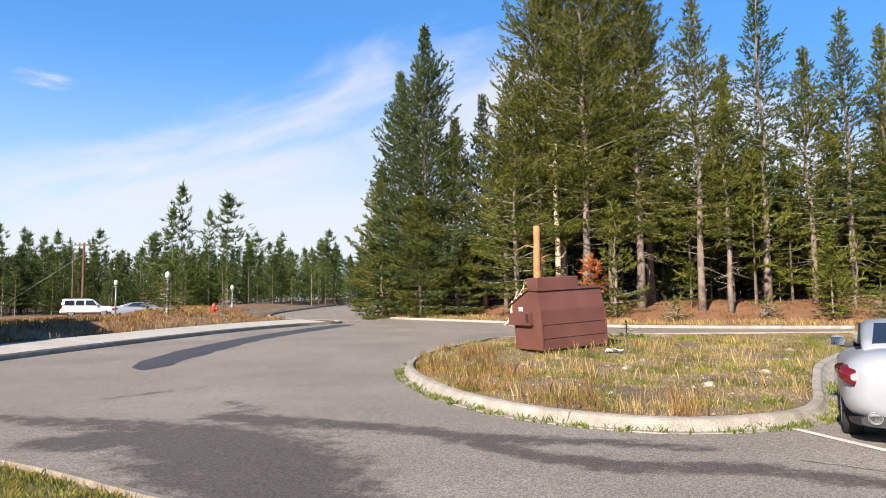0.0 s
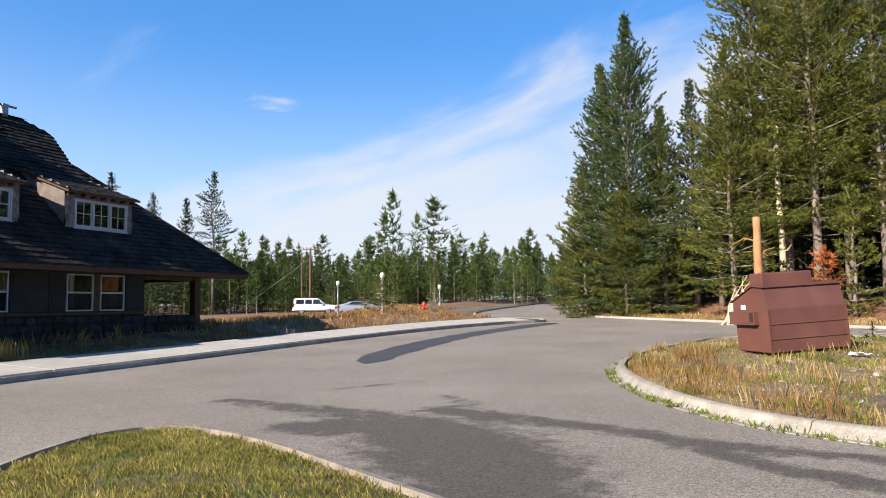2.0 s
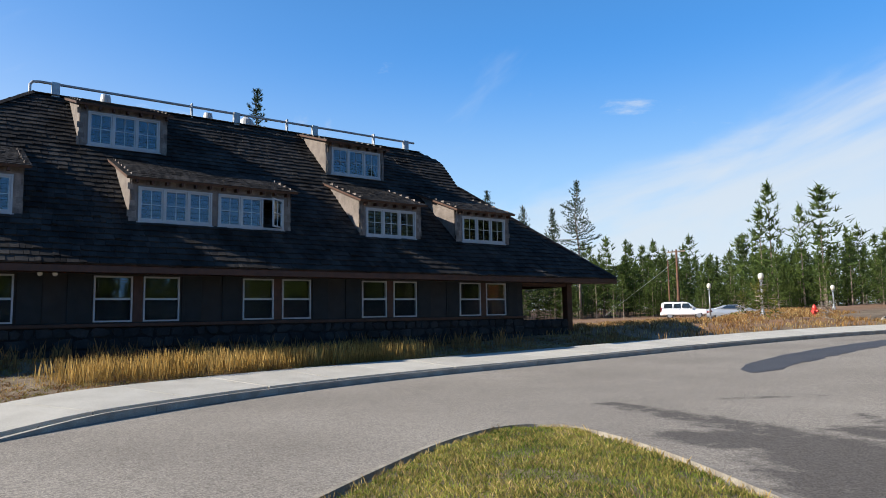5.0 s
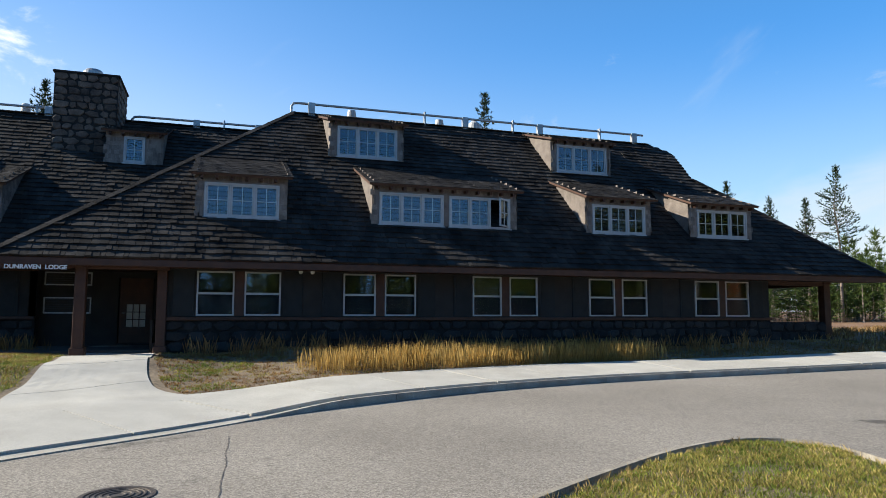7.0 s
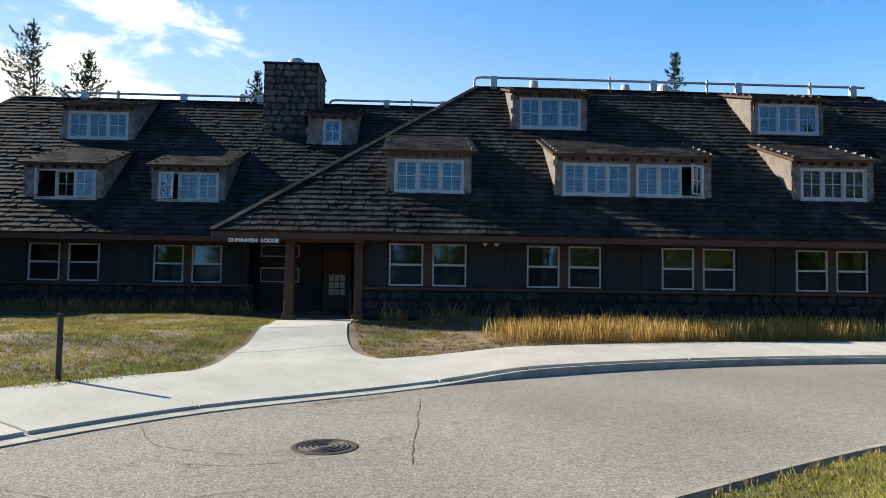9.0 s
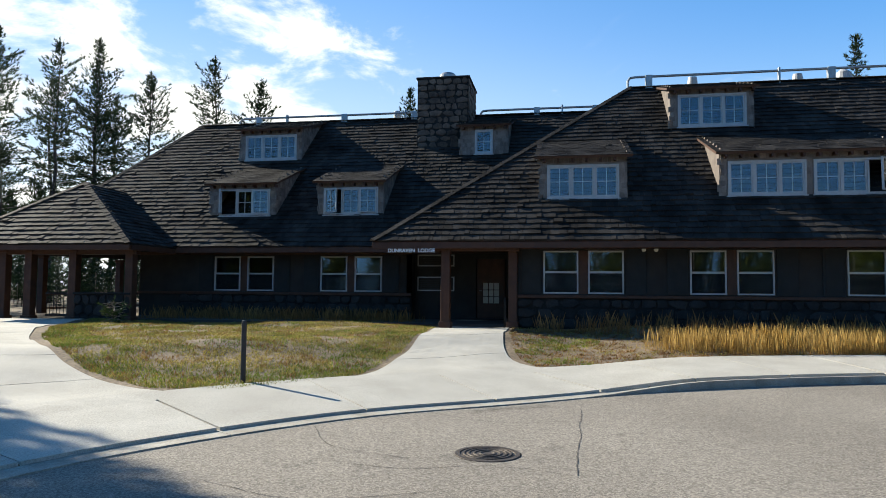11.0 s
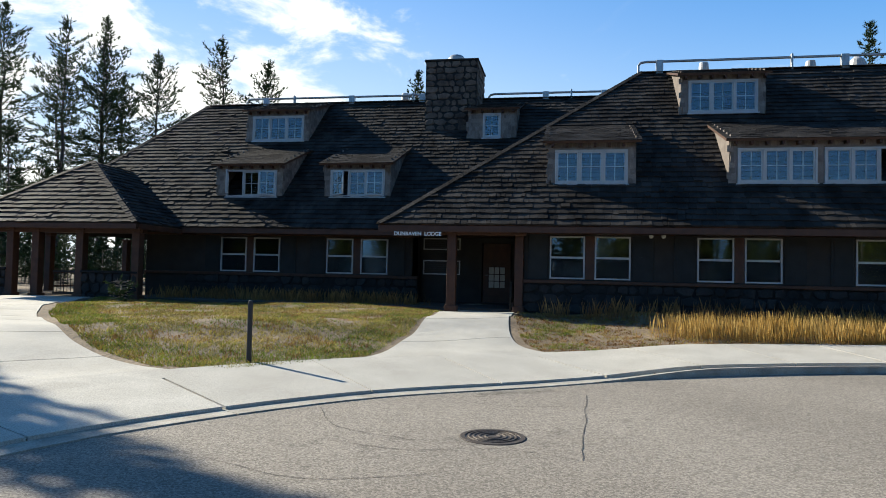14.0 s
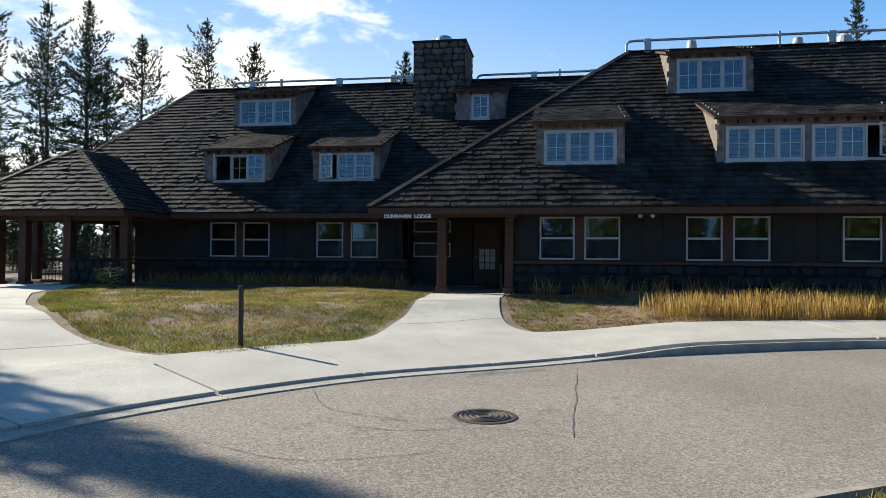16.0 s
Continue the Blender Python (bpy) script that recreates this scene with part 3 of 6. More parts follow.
def loft(name, a, b, cross, mat, parent=None, lift=0.02, label="", skirt=0.12):
    """A slab between two lines, lying on the land, with a skirt."""
    t = np.linspace(0, 1, cross + 1)
    g = a[:, None, :] * (1 - t)[None, :, None] + b[:, None, :] * t[None, :, None]
    z = pave_z(g[..., 0], g[..., 1]) + lift
    n, m = z.shape
    top = np.concatenate([g, z[..., None]], -1).reshape(-1, 3)
    idx = np.arange(n * m).reshape(n, m)
    f = [tuple(q) for q in np.stack([idx[:-1, :-1], idx[1:, :-1], idx[1:, 1:], idx[:-1, 1:]], -1).reshape(-1, 4)]
    ring = list(idx[0, :]) + list(idx[1:, -1]) + list(idx[-1, -2::-1]) + list(idx[-2:0:-1, 0])
    low = top[ring] - np.array([0, 0, skirt])
    base = n * m
    f += [(ring[i], ring[(i + 1) % len(ring)], base + (i + 1) % len(ring), base + i) for i in range(len(ring))]
    return raw(name, np.concatenate([top, low]), f, mat, parent, label)


pave = thing("pavement", "pale concrete pavement in large slabs", "pavement", kind="structure")
kn = -normals(k_lodge)
if poly_dist(P_LODGE, np.array([k_lodge[60, 0] + 0.05 * kn[60, 0]]), np.array([k_lodge[60, 1] + 0.05 * kn[60, 1]]))[0] < 0:
    kn = -kn
i = 24
slab_no = 0
while i < 152:
    j = min(i + 4, 152)
    a = k_lodge[i:j + 1] + kn[i:j + 1] * 0.17
    w = np.array([2.35 for q in range(i, j + 1)])
    b = k_lodge[i:j + 1] + kn[i:j + 1] * w[:, None]
    d = (a[1] - a[0]) / np.linalg.norm(a[1] - a[0]) * (0.02 if slab_no % 3 else 0.04)
    a, b = a.copy(), b.copy()
    a[0] += d
    b[0] += d
    loft("slab", a, b, 8, M_CONCRETE, pave)
    i, slab_no = j, slab_no + 1


def walk_slab(left, right, rows):
    la, ra = curve_pts(left, 0.3), curve_pts(right, 0.3)
    q = np.linspace(0, 1, rows * 6 + 1)
    ta, tb = np.linspace(0, 1, len(la)), np.linspace(0, 1, len(ra))
    la = np.stack([np.interp(q, ta, la[:, c]) for c in (0, 1)], 1)
    ra = np.stack([np.interp(q, tb, ra[:, c]) for c in (0, 1)], 1)
    for r in range(rows):
        a, b = la[r * 6:r * 6 + 7].copy(), ra[r * 6:r * 6 + 7].copy()
        a[0] += (a[1] - a[0]) * 0.07
        b[0] += (b[1] - b[0]) * 0.07
        loft("slab", a, b, 8, M_CONCRETE, pave)


# walk to the entrance, and the broad walk to the open porch
walk_slab([(-10.55, -3.75), (-11.4, -3.3), (-13.8, -3.25), (-17, -3.4), (-20.4, -3.62), (-23.4, -3.75)], [(-13.15, -0.02), (-13.6, -0.75), (-14.6, -1.2), (-17, -1.5), (-20.4, -1.62), (-23.4, -1.7)], 5)
walk_slab([(-8.85, -4.95), (-8.9, -5.9), (-9.6, -7.4), (-11.2, -9.4), (-13.8, -12.0), (-17.0, -14.3), (-20.2, -15.6)], [(-3.8, -7.85), (-4.6, -8.2), (-7.1, -9.4), (-9.8, -11.8), (-12.6, -14.6), (-16.2, -17.6), (-20.2, -18.9)], 8)

# ---------------------------------------------------------------- the lodge
lodge = thing("lodge", "long two-storey lodge with brown shingle roof, dormers and stone base", "lodge")
SLOPE = 0.86
WALL_A, WALL_B = -20.5, -23.6
SILL, HEAD, STONE_TOP = 1.55, 2.82, 1.42


def slab(name, pts, thick, mat, parent, label=""):
    """A flat polygon with thickness below it."""
    a = [Vector(p) for p in pts]
    n = (a[1] - a[0]).cross(a[2] - a[0]).normalized()
    if n.z < 0:
        n = -n
    n = len(a), n
    vs = a + [p - n[1] * thick for p in a]
    k = n[0]
    bm = bmesh.new()
    v = [bm.verts.new(p) for p in vs]
    bm.faces.new(v[:k])
    bm.faces.new(v[k:][::-1])
    for i in range(k):
        bm.faces.new((v[i], v[(i + 1) % k], v[k + (i + 1) % k], v[k + i]))
    return part(name, bm, mat, parent, label)


def spans(poly, b):
    """Where the line at height b crosses a polygon of (a, b) points."""
    xs = []
    for (a0, b0), (a1, b1) in zip(poly, poly[1:] + poly[:1]):
        if (b0 <= b) != (b1 <= b):
            xs.append(a0 + (b - b0) / (b1 - b0) * (a1 - a0))
    xs.sort()
    return list(zip(xs[::2], xs[1::2]))


def shingles(name, origin, along, up, poly, mat, parent, seed, course=0.275, thick=0.058, wide=(0.12, 0.30), holes=(), single=None, length=1.45, ragged=0.022, label="", trim=False):
    """Overlapping wedge shingles over a polygon given in (along, up) metres on a plane. Those for which single(a, b) holds are pieces of their own."""
    rg = random.Random(seed)
    o, u, s = Vector(origin), Vector(along).normalized(), Vector(up).normalized()
    n = u.cross(s).normalized()
    if n.z < -1e-6 or (abs(n.z) < 1e-6 and n.x < 0):
        n = -n
    vs, fs, alone = [], [], []
    top = max(p[1] for p in poly)
    b = min(p[1] for p in poly)
    while b < top - 0.05:
        upper = spans(poly, min(b + course * 0.75, top - 0.02)) if trim else []
        for a0, a1 in spans(poly, b + 0.06):
            if upper:
                a0, a1 = max(a0, upper[0][0]), min(a1, upper[-1][1])
            a = a0 - (0.0 if trim else rg.uniform(0, 0.1))
            while a < a1:
                w = rg.uniform(*wide)
                e = min(a + w, a1 + 0.03)
                if e - a > 0.03 and not any(h[0] - 0.01 < (a + e) / 2 < h[1] + 0.01 and h[2] < b + course * 0.6 < h[3] for h in holes):
                    lo = b - rg.uniform(0, ragged) - (ragged * 1.6 if rg.random() < 0.05 else 0)
                    t = thick * rg.uniform(0.82, 1.2) * (1.4 if rg.random() < 0.05 else 1)
                    t1, g = t * rg.uniform(0.88, 1.14), rg.uniform(0.004, 0.016)
                    hi = min(lo + course * length, top + 0.02)
                    q = [o + u * x + s * y + n * z for x, y, z in ((a, lo, 0.004), (e - g, lo, 0.004), (a, lo, t), (e - g, lo, t1), (a, hi, 0.006), (e - g, hi, 0.006))]
                    f = [(0, 1, 3, 2), (2, 3, 5, 4), (0, 2, 4), (1, 5, 3)]
                    if single and len(alone) < 290 and single(a, b):
                        alone.append((q, f))
                    else:
                        k = len(vs)
                        vs += q
                        fs += [tuple(k + i for i in g) for g in f]
                a = e
        b += course
    host = raw(name, vs, fs, mat, parent, label)
    tagged(host, kind="stuff")
    for q, f in alone:
        raw("shingle", q, f, M_SHINGLE_P, host)
    return host


RUN = math.hypot(1, SLOPE)
up_front = (-1, 0, SLOPE)


def b_at(x, eave):
    return (eave - x) * RUN


# main roof of the near wing
EA, EB = -19.5, -22.6
poly_a = [(-5.6, 0), (24.0, 0), (19.25, b_at(-24.6, EA)), (19.65, b_at(-26.45, EA)), (18.8, b_at(-27, EA)), (2.5, b_at(-27, EA))]
za = lambda x: 3.05 + SLOPE * (EA - x)
roof_a = slab("roof", [(EA - b / RUN, y, za(EA - b / RUN)) for y, b in poly_a], 0.16, M_BROWN, lodge, "steep dark cedar shingle roof")
slab("roof", [(-34.5, 24.0, 3.05), (-34.5, -5.6, 3.05), (-27, 2.5, 9.5), (-27, 18.8, 9.5), (-27.55, 19.65, 9.03), (-29.4, 19.25, 7.44)], 0.16, M_SHINGLE, lodge)
slab("roof", [(-34.5, -5.6, 3.05), (EA, -5.6, 3.05), (-27, 2.5, 9.5)], 0.16, M_SHINGLE, lodge)
slab("roof", [(EA, 24.0, 3.05), (-34.5, 24.0, 3.05), (-29.4, 19.25, 7.44), (-24.6, 19.25, 7.44)], 0.16, M_SHINGLE, lodge)
slab("roof", [(-26.45, 19.65, 9.03), (-27.55, 19.65, 9.03), (-27, 18.8, 9.5)], 0.08, M_SHINGLE, lodge)
slab("gable_wall", [(-24.6, 19.2, 7.4), (-29.4, 19.2, 7.4), (-27.55, 19.2, 9.0), (-26.45, 19.2, 9.0)], 0.1, M_SIDING, lodge)
shingles("roof_shingles", (EA, 0, 3.05), (0, 1, 0), up_front, [(y, b) for y, b in poly_a], M_SHINGLE, roof_a, 1, single=lambda a, b: a < 1.2 and b < 3.0, trim=True)
# hip caps
def caps(p0, p1, seed, parent):
    rg = random.Random(seed)
    p0, p1 = Vector(p0), Vector(p1)
    n = int((p1 - p0).length / 0.22)
    d = (p1 - p0).normalized()
    side = d.cross(Vector((0, 0, 1))).normalized()
    upv = side.cross(d).normalized()
    vs, fs = [], []
    for i in range(n):
        c = p0 + d * (i * 0.22)
        k = len(vs)
        h = 0.03 * rg.uniform(0.8, 1.3)
        for q, z in ((0, h), (0.32, 0.02)):
            for w, dz in ((-0.16, -0.07), (0, 0.0), (0.16, -0.07)):
                vs.append(c + d * q + side * w + upv * (z + dz + 0.05))
        fs += [(k, k + 1, k + 4, k + 3), (k + 1, k + 2, k + 5, k + 4), (k, k + 1, k + 2)]
    tagged(raw("hip_cap", vs, fs, M_SHINGLE, parent), kind="stuff")


caps((EA, -5.6, 3.05), (-27, 2.5, 9.5), 2, roof_a)
caps((EA, 24.0, 3.05), (-24.6, 19.25, 7.44), 3, roof_a)
caps((-27, 2.5, 9.5), (-27, 18.8, 9.5), 4, roof_a)

# lower wing
zb = lambda x: 3.1 + SLOPE * (EB - x)
poly_b = [(-21.3, 0), (1.6, 0), (3.0, b_at(-29.9, EB)), (-17.1, b_at(-29.9, EB))]
roof_b = slab("roof", [(EB - b / RUN, y, zb(EB - b / RUN)) for y, b in poly_b], 0.16, M_BROWN, lodge, "steep dark cedar shingle roof")
slab("roof", [(-37.2, -21.3, 3.1), (EB, -21.3, 3.1), (-29.9, -17.1, 9.38)], 0.16, M_SHINGLE, lodge)
slab("roof", [(-37.2, 3, 3.1), (-37.2, -21.3, 3.1), (-29.9, -17.1, 9.38), (-29.9, 3, 9.38)], 0.16, M_SHINGLE, lodge)
shingles("roof_shingles", (EB, 0, 3.1), (0, 1, 0), up_front, [(-21.3, 0), (-4.2, 0), (3.0, b_at(-29.9, EB)), (-17.1, b_at(-29.9, EB))], M_SHINGLE, roof_b, 5, trim=True)
caps((EB, -21.3, 3.1), (-29.9, -17.1, 9.38), 6, roof_b)
caps((-29.9, -17.1, 9.38), (-29.9, 1.5, 9.38), 7, roof_b)

# hipped roof over the open porch
pf_l, pf_r, pf_a = (-20.0, -21.2, 3.05), (-20.0, -13.87, 3.05), (-23.2, -18.0, 5.6)
roof_c = slab("roof", [pf_l, pf_r, pf_a], 0.14, M_BROWN, lodge, "hipped shingle roof over the open porch")
slab("roof", [pf_r, (-27.5, -13.87, 3.05), (-27.5, -18.0, 5.6), pf_a], 0.14, M_SHINGLE, lodge)
slab("roof", [(-27.5, -21.2, 3.05), pf_l, pf_a, (-27.5, -18.0, 5.6)], 0.14, M_SHINGLE, lodge)
lf = math.hypot(3.2, 2.55)
shingles("roof_shingles", (-20.0, 0, 3.05), (0, 1, 0), (-3.2, 0, 2.55), [(-21.2, 0), (-13.87, 0), (-18.0, lf)], M_SHINGLE, roof_c, 8, trim=True)
lr = math.hypot(4.13, 2.55)
shingles("roof_shingles", (0, -13.87, 3.05), (1, 0, 0), (0, -4.13, 2.55), [(-27.5, 0), (-20.0, 0), (-23.2, lr), (-27.5, lr)], M_SHINGLE, roof_c, 9, trim=True)
caps(pf_r, pf_a, 10, roof_c)
caps(pf_l, pf_a, 11, roof_c)

# eaves: fascia boards, soffit beams
part("fascia", boxes((EA - 0.06, -5.6, 2.84, EA + 0.02, 24.0, 3.02), bevel=0.01), M_BROWN, lodge, "brown timber eaves board")
part("fascia", boxes((EB - 0.06, -14.0, 2.9, EB + 0.02, -4.3, 3.08), bevel=0.01), M_BROWN, lodge, "brown timber eaves board")
part("fascia", boxes((-20.08, -21.2, 2.86, -19.98, -13.87, 3.03), bevel=0.01), M_BROWN, lodge, "brown timber eaves board")
part("fascia", boxes((-27, -13.91, 2.86, -20.1, -13.83, 3.03), bevel=0.01), M_BROWN, lodge, "brown timber eaves board")
part("soffit", boxes((-20.6, -1.6, 2.86, EA - 0.07, 24, 2.9)), M_BROWN, lodge)
part("porch_ceiling", boxes((-24.2, -5.5, 2.94, EA - 0.08, -1.3, 2.98)), M_BROWN, lodge)
part("soffit", boxes((-23.7, -14, 2.93, EB - 0.07, -5.6, 2.97)), M_BROWN, lodge)


# ---------------------------------------------------------------- walls with openings
def pierced(bm, x0, x1, y0, y1, z0, z1, holes):
    """Wall across x0..x1 along y with rectangular openings (y0, y1, z0, z1) cut through."""
    ys = sorted({y0, y1, *[h[0] for h in holes], *[h[1] for h in holes]})
    zs = sorted({z0, z1, *[h[2] for h in holes], *[h[3] for h in holes]})
    for a, b in zip(ys, ys[1:]):
        for c, d in zip(zs, zs[1:]):
            if not any(h[0] <= (a + b) / 2 <= h[1] and h[2] <= (c + d) / 2 <= h[3] for h in holes):
                box(bm, x0, a, c, x1, b, d)
    bmesh.ops.remove_doubles(bm, verts=bm.verts[:], dist=1e-4)
    return bm


def pane(y0, y1, z0, z1, x, parent, tilt=0.0):
    c = (y0 + y1) / 2
    p = part("pane", boxes((-0.003, y0 - c, z0, 0.003, y1 - c, z1)), M_GLASS, parent)
    p.location = (x, c, 0)
    p.rotation_euler.z = tilt
    p.visible_shadow = False
    return p


def sash_mesh(bm, y0, y1, z0, z1, x, bar=0.045, deep=0.05, cols=2, rows=2, thin=0.02):
    box(bm, x - deep, y0, z0, x, y1, z0 + bar)
    box(bm, x - deep, y0, z1 - bar, x, y1, z1)
    box(bm, x - deep, y0, z0 + bar, x, y0 + bar, z1 - bar)
    box(bm, x - deep, y1 - bar, z0 + bar, x, y1, z1 - bar)
    for c in range(1, cols):
        y = y0 + (y1 - y0) * c / cols
        box(bm, x - deep * 0.7, y - thin / 2, z0 + bar, x - 0.006, y + thin / 2, z1 - bar)
    for r in range(1, rows):
        z = z0 + (z1 - z0) * r / rows
        box(bm, x - deep * 0.6, y0 + bar, z - thin / 2, x - 0.009, y1 - bar, z + thin / 2)
    return bm


wrg = random.Random(12)


def casement(y0, y1, z0, z1, x, n, opened=()):
    """A row of n casements, each with four lights; opened maps a sash to its angle and hinge side."""
    opened = dict(opened)
    bm = bmesh.new()
    fr = 0.05
    box(bm, x - 0.07, y0, z0, x + 0.03, y1, z0 + fr)
    box(bm, x - 0.07, y0, z1 - fr, x + 0.03, y1, z1)
    w = (y1 - y0 - fr) / n
    for i in range(n + 1):
        box(bm, x - 0.07, y0 + i * w, z0 + fr, x + 0.03, y0 + i * w + fr, z1 - fr)
    frame_ob = part("window", bm, M_WHITE, lodge, "white casement window with small panes")
    for i in range(n):
        a, b = y0 + i * w + fr + 0.004, y0 + (i + 1) * w - 0.004
        if i in opened:
            ang, hinge = opened[i]
            h = a if hinge < 0 else b
            s = part("open_sash", sash_mesh(bmesh.new(), a - h, b - h, z0 + fr, z1 - fr, 0.0), M_WHITE, frame_ob, "white sash swung open")
            s.location, s.rotation_euler.z = (x + 0.04, h, 0), radians(ang)
            g = part("pane", boxes((-0.031, a - h + 0.03, z0 + 0.09, -0.025, b - h - 0.03, z1 - 0.09)), M_GLASS, s)
            g.visible_shadow = False
        else:
            part("sash", sash_mesh(bmesh.new(), a, b, z0 + fr, z1 - fr, x), M_WHITE, frame_ob)
            pane(a + 0.03, b - 0.03, z0 + 0.09, z1 - 0.09, x - 0.028, frame_ob, wrg.uniform(-0.012, 0.012))
    return frame_ob


def double_hung(y0, y1, z0, z1, x):
    bm = bmesh.new()
    fr = 0.045
    box(bm, x - 0.06, y0, z0, x + 0.03, y1, z0 + fr)
    box(bm, x - 0.06, y0, z1 - fr, x + 0.03, y1, z1)
    box(bm, x - 0.06, y0, z0 + fr, x + 0.03, y0 + fr, z1 - fr)
    box(bm, x - 0.06, y1 - fr, z0 + fr, x + 0.03, y1, z1 - fr)
    f = part("window", bm, M_WHITE, lodge, "white double-hung window")
    mid = (z0 + z1) / 2
    part("meeting_rail", boxes((x - 0.05, y0 + fr, mid - 0.03, x + 0.012, y1 - fr, mid + 0.03)), M_WHITE, f)
    pane(y0 + fr - 0.004, y1 - fr + 0.004, mid + 0.028, z1 - fr + 0.004, x - 0.02, f, wrg.uniform(-0.012, 0.012))
    pane(y0 + fr - 0.004, y1 - fr + 0.004, z0 + fr - 0.004, mid - 0.028, x - 0.045, f, wrg.uniform(-0.012, 0.012))
    part("insect_screen", boxes((x - 0.004, y0 + fr - 0.004, z0 + fr - 0.004, x, y1 - fr + 0.004, mid - 0.028)), M_MESH, f, "fine dark insect screen")
    return f


PAIRS_A = [(-0.64, 1.69), (3.50, 5.77), (7.62, 9.90), (11.79, 14.07), (16.03, 18.38)]
PAIRS_B = [(-12.83, -10.48), (-8.70, -6.40)]


def lower_wall(x, pairs, y0, y1):
    holes = []
    for a, b in pairs:
        w = (b - a - 0.26) / 2
        holes += [(a, a + w, SILL, HEAD), (b - w, b, SILL, HEAD)]
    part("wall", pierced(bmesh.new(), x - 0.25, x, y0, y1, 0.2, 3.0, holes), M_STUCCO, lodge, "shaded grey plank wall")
    for h in holes:
        double_hung(h[0] + 0.01, h[1] - 0.01, h[2] + 0.005, h[3] - 0.005, x + 0.01)
    for a, b in pairs:
        for p, q in ((a - 0.62, a - 0.05), (b + 0.05, b + 0.62)):
            s = part("shutter", boxes((x + 0.004, p, SILL - 0.02, x + 0.035, q, HEAD + 0.05), bevel=0.008), M_SHUTTER, lodge, "dark painted shutter")
            part("shutter_panel", boxes((x + 0.036, p + 0.08, SILL + 0.08, x + 0.045, q - 0.08, (SILL + HEAD) / 2 - 0.04), (x + 0.036, p + 0.08, (SILL + HEAD) / 2 + 0.04, x + 0.045, q - 0.08, HEAD - 0.05)), M_SHUTTER, s)
        w = (b - a - 0.26) / 2
        part("mullion_post", boxes((x + 0.003, a + w + 0.005, SILL, x + 0.03, b - w - 0.005, HEAD)), M_BROWN, lodge)
    part("sill_band", boxes((x + 0.002, y0, STONE_TOP, x + 0.16, y1, SILL - 0.03), bevel=0.012), M_BROWN, lodge, "brown timber sill band")
    part("head_band", boxes((x + 0.002, y0, HEAD + 0.06, x + 0.05, y1, 2.98), bevel=0.008), M_BROWN, lodge, "brown timber head band")


lower_wall(WALL_A, PAIRS_A, -1.42, 19.3)
lower_wall(WALL_B, PAIRS_B, -15.9, -5.3)
# entrance recess
ENTRY = -24.1
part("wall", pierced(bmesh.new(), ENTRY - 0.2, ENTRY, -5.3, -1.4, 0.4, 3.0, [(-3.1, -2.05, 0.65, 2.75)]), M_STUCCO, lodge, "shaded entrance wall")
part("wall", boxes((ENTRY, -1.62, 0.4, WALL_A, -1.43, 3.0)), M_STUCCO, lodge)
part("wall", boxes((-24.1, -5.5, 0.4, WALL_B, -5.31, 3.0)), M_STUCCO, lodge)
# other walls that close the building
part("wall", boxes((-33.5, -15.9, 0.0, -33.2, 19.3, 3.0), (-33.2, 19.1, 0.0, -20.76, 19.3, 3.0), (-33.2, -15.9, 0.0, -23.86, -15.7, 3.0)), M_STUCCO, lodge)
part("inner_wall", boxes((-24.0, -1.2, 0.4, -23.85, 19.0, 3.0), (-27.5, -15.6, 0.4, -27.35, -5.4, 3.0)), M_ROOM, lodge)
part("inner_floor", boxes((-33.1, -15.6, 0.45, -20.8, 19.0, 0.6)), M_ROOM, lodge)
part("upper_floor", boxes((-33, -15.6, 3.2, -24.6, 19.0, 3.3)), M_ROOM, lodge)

# entrance door with nine lights
door = part("door", pierced(bmesh.new(), ENTRY - 0.08, ENTRY - 0.03, -3.06, -2.09, 0.66, 2.74, [(-2.86, -2.29, 1.18, 1.90)]), M_BROWN, lodge, "dark timber entrance door with glazed panel")
part("glazing_bars", boxes((ENTRY - 0.07, -2.68, 1.18, ENTRY - 0.035, -2.655, 1.9), (ENTRY - 0.07, -2.49, 1.18, ENTRY - 0.035, -2.465, 1.9), (ENTRY - 0.068, -2.86, 1.4, ENTRY - 0.037, -2.29, 1.425), (ENTRY - 0.068, -2.86, 1.64, ENTRY - 0.037, -2.29, 1.665)), M_BROWN, door)
part("blind", boxes((ENTRY - 0.10, -2.88, 1.16, ENTRY - 0.09, -2.27, 1.92)), plain("pale_blind", (0.62, 0.60, 0.52), 0.8), door, "pale blind behind the door glass")
part("door_handle", tube(bmesh.new(), [(ENTRY - 0.03, -2.98, 1.62), (ENTRY + 0.03, -2.98, 1.62), (ENTRY + 0.03, -2.88, 1.62)], 0.012), M_METAL, door)


def grille(y0, y1, z0, z1, x):
    g = part("wall_grille", pierced(bmesh.new(), x, x + 0.03, y0, y1, z0, z1, [(y0 + 0.04, y1 - 0.04, z0 + 0.04, z1 - 0.04)]), M_METAL, lodge, "louvred vent with pale metal rim")
    z = z0 + 0.07
    while z < z1 - 0.05:
        part("slat", boxes((x + 0.004, y0 + 0.04, z, x + 0.022, y1 - 0.04, z + 0.025)), M_DARKMETAL, g)
        z += 0.07


grille(-5.22, -3.88, 1.60, 2.11, ENTRY)
grille(-5.22, -3.88, 2.48, 2.9, ENTRY)


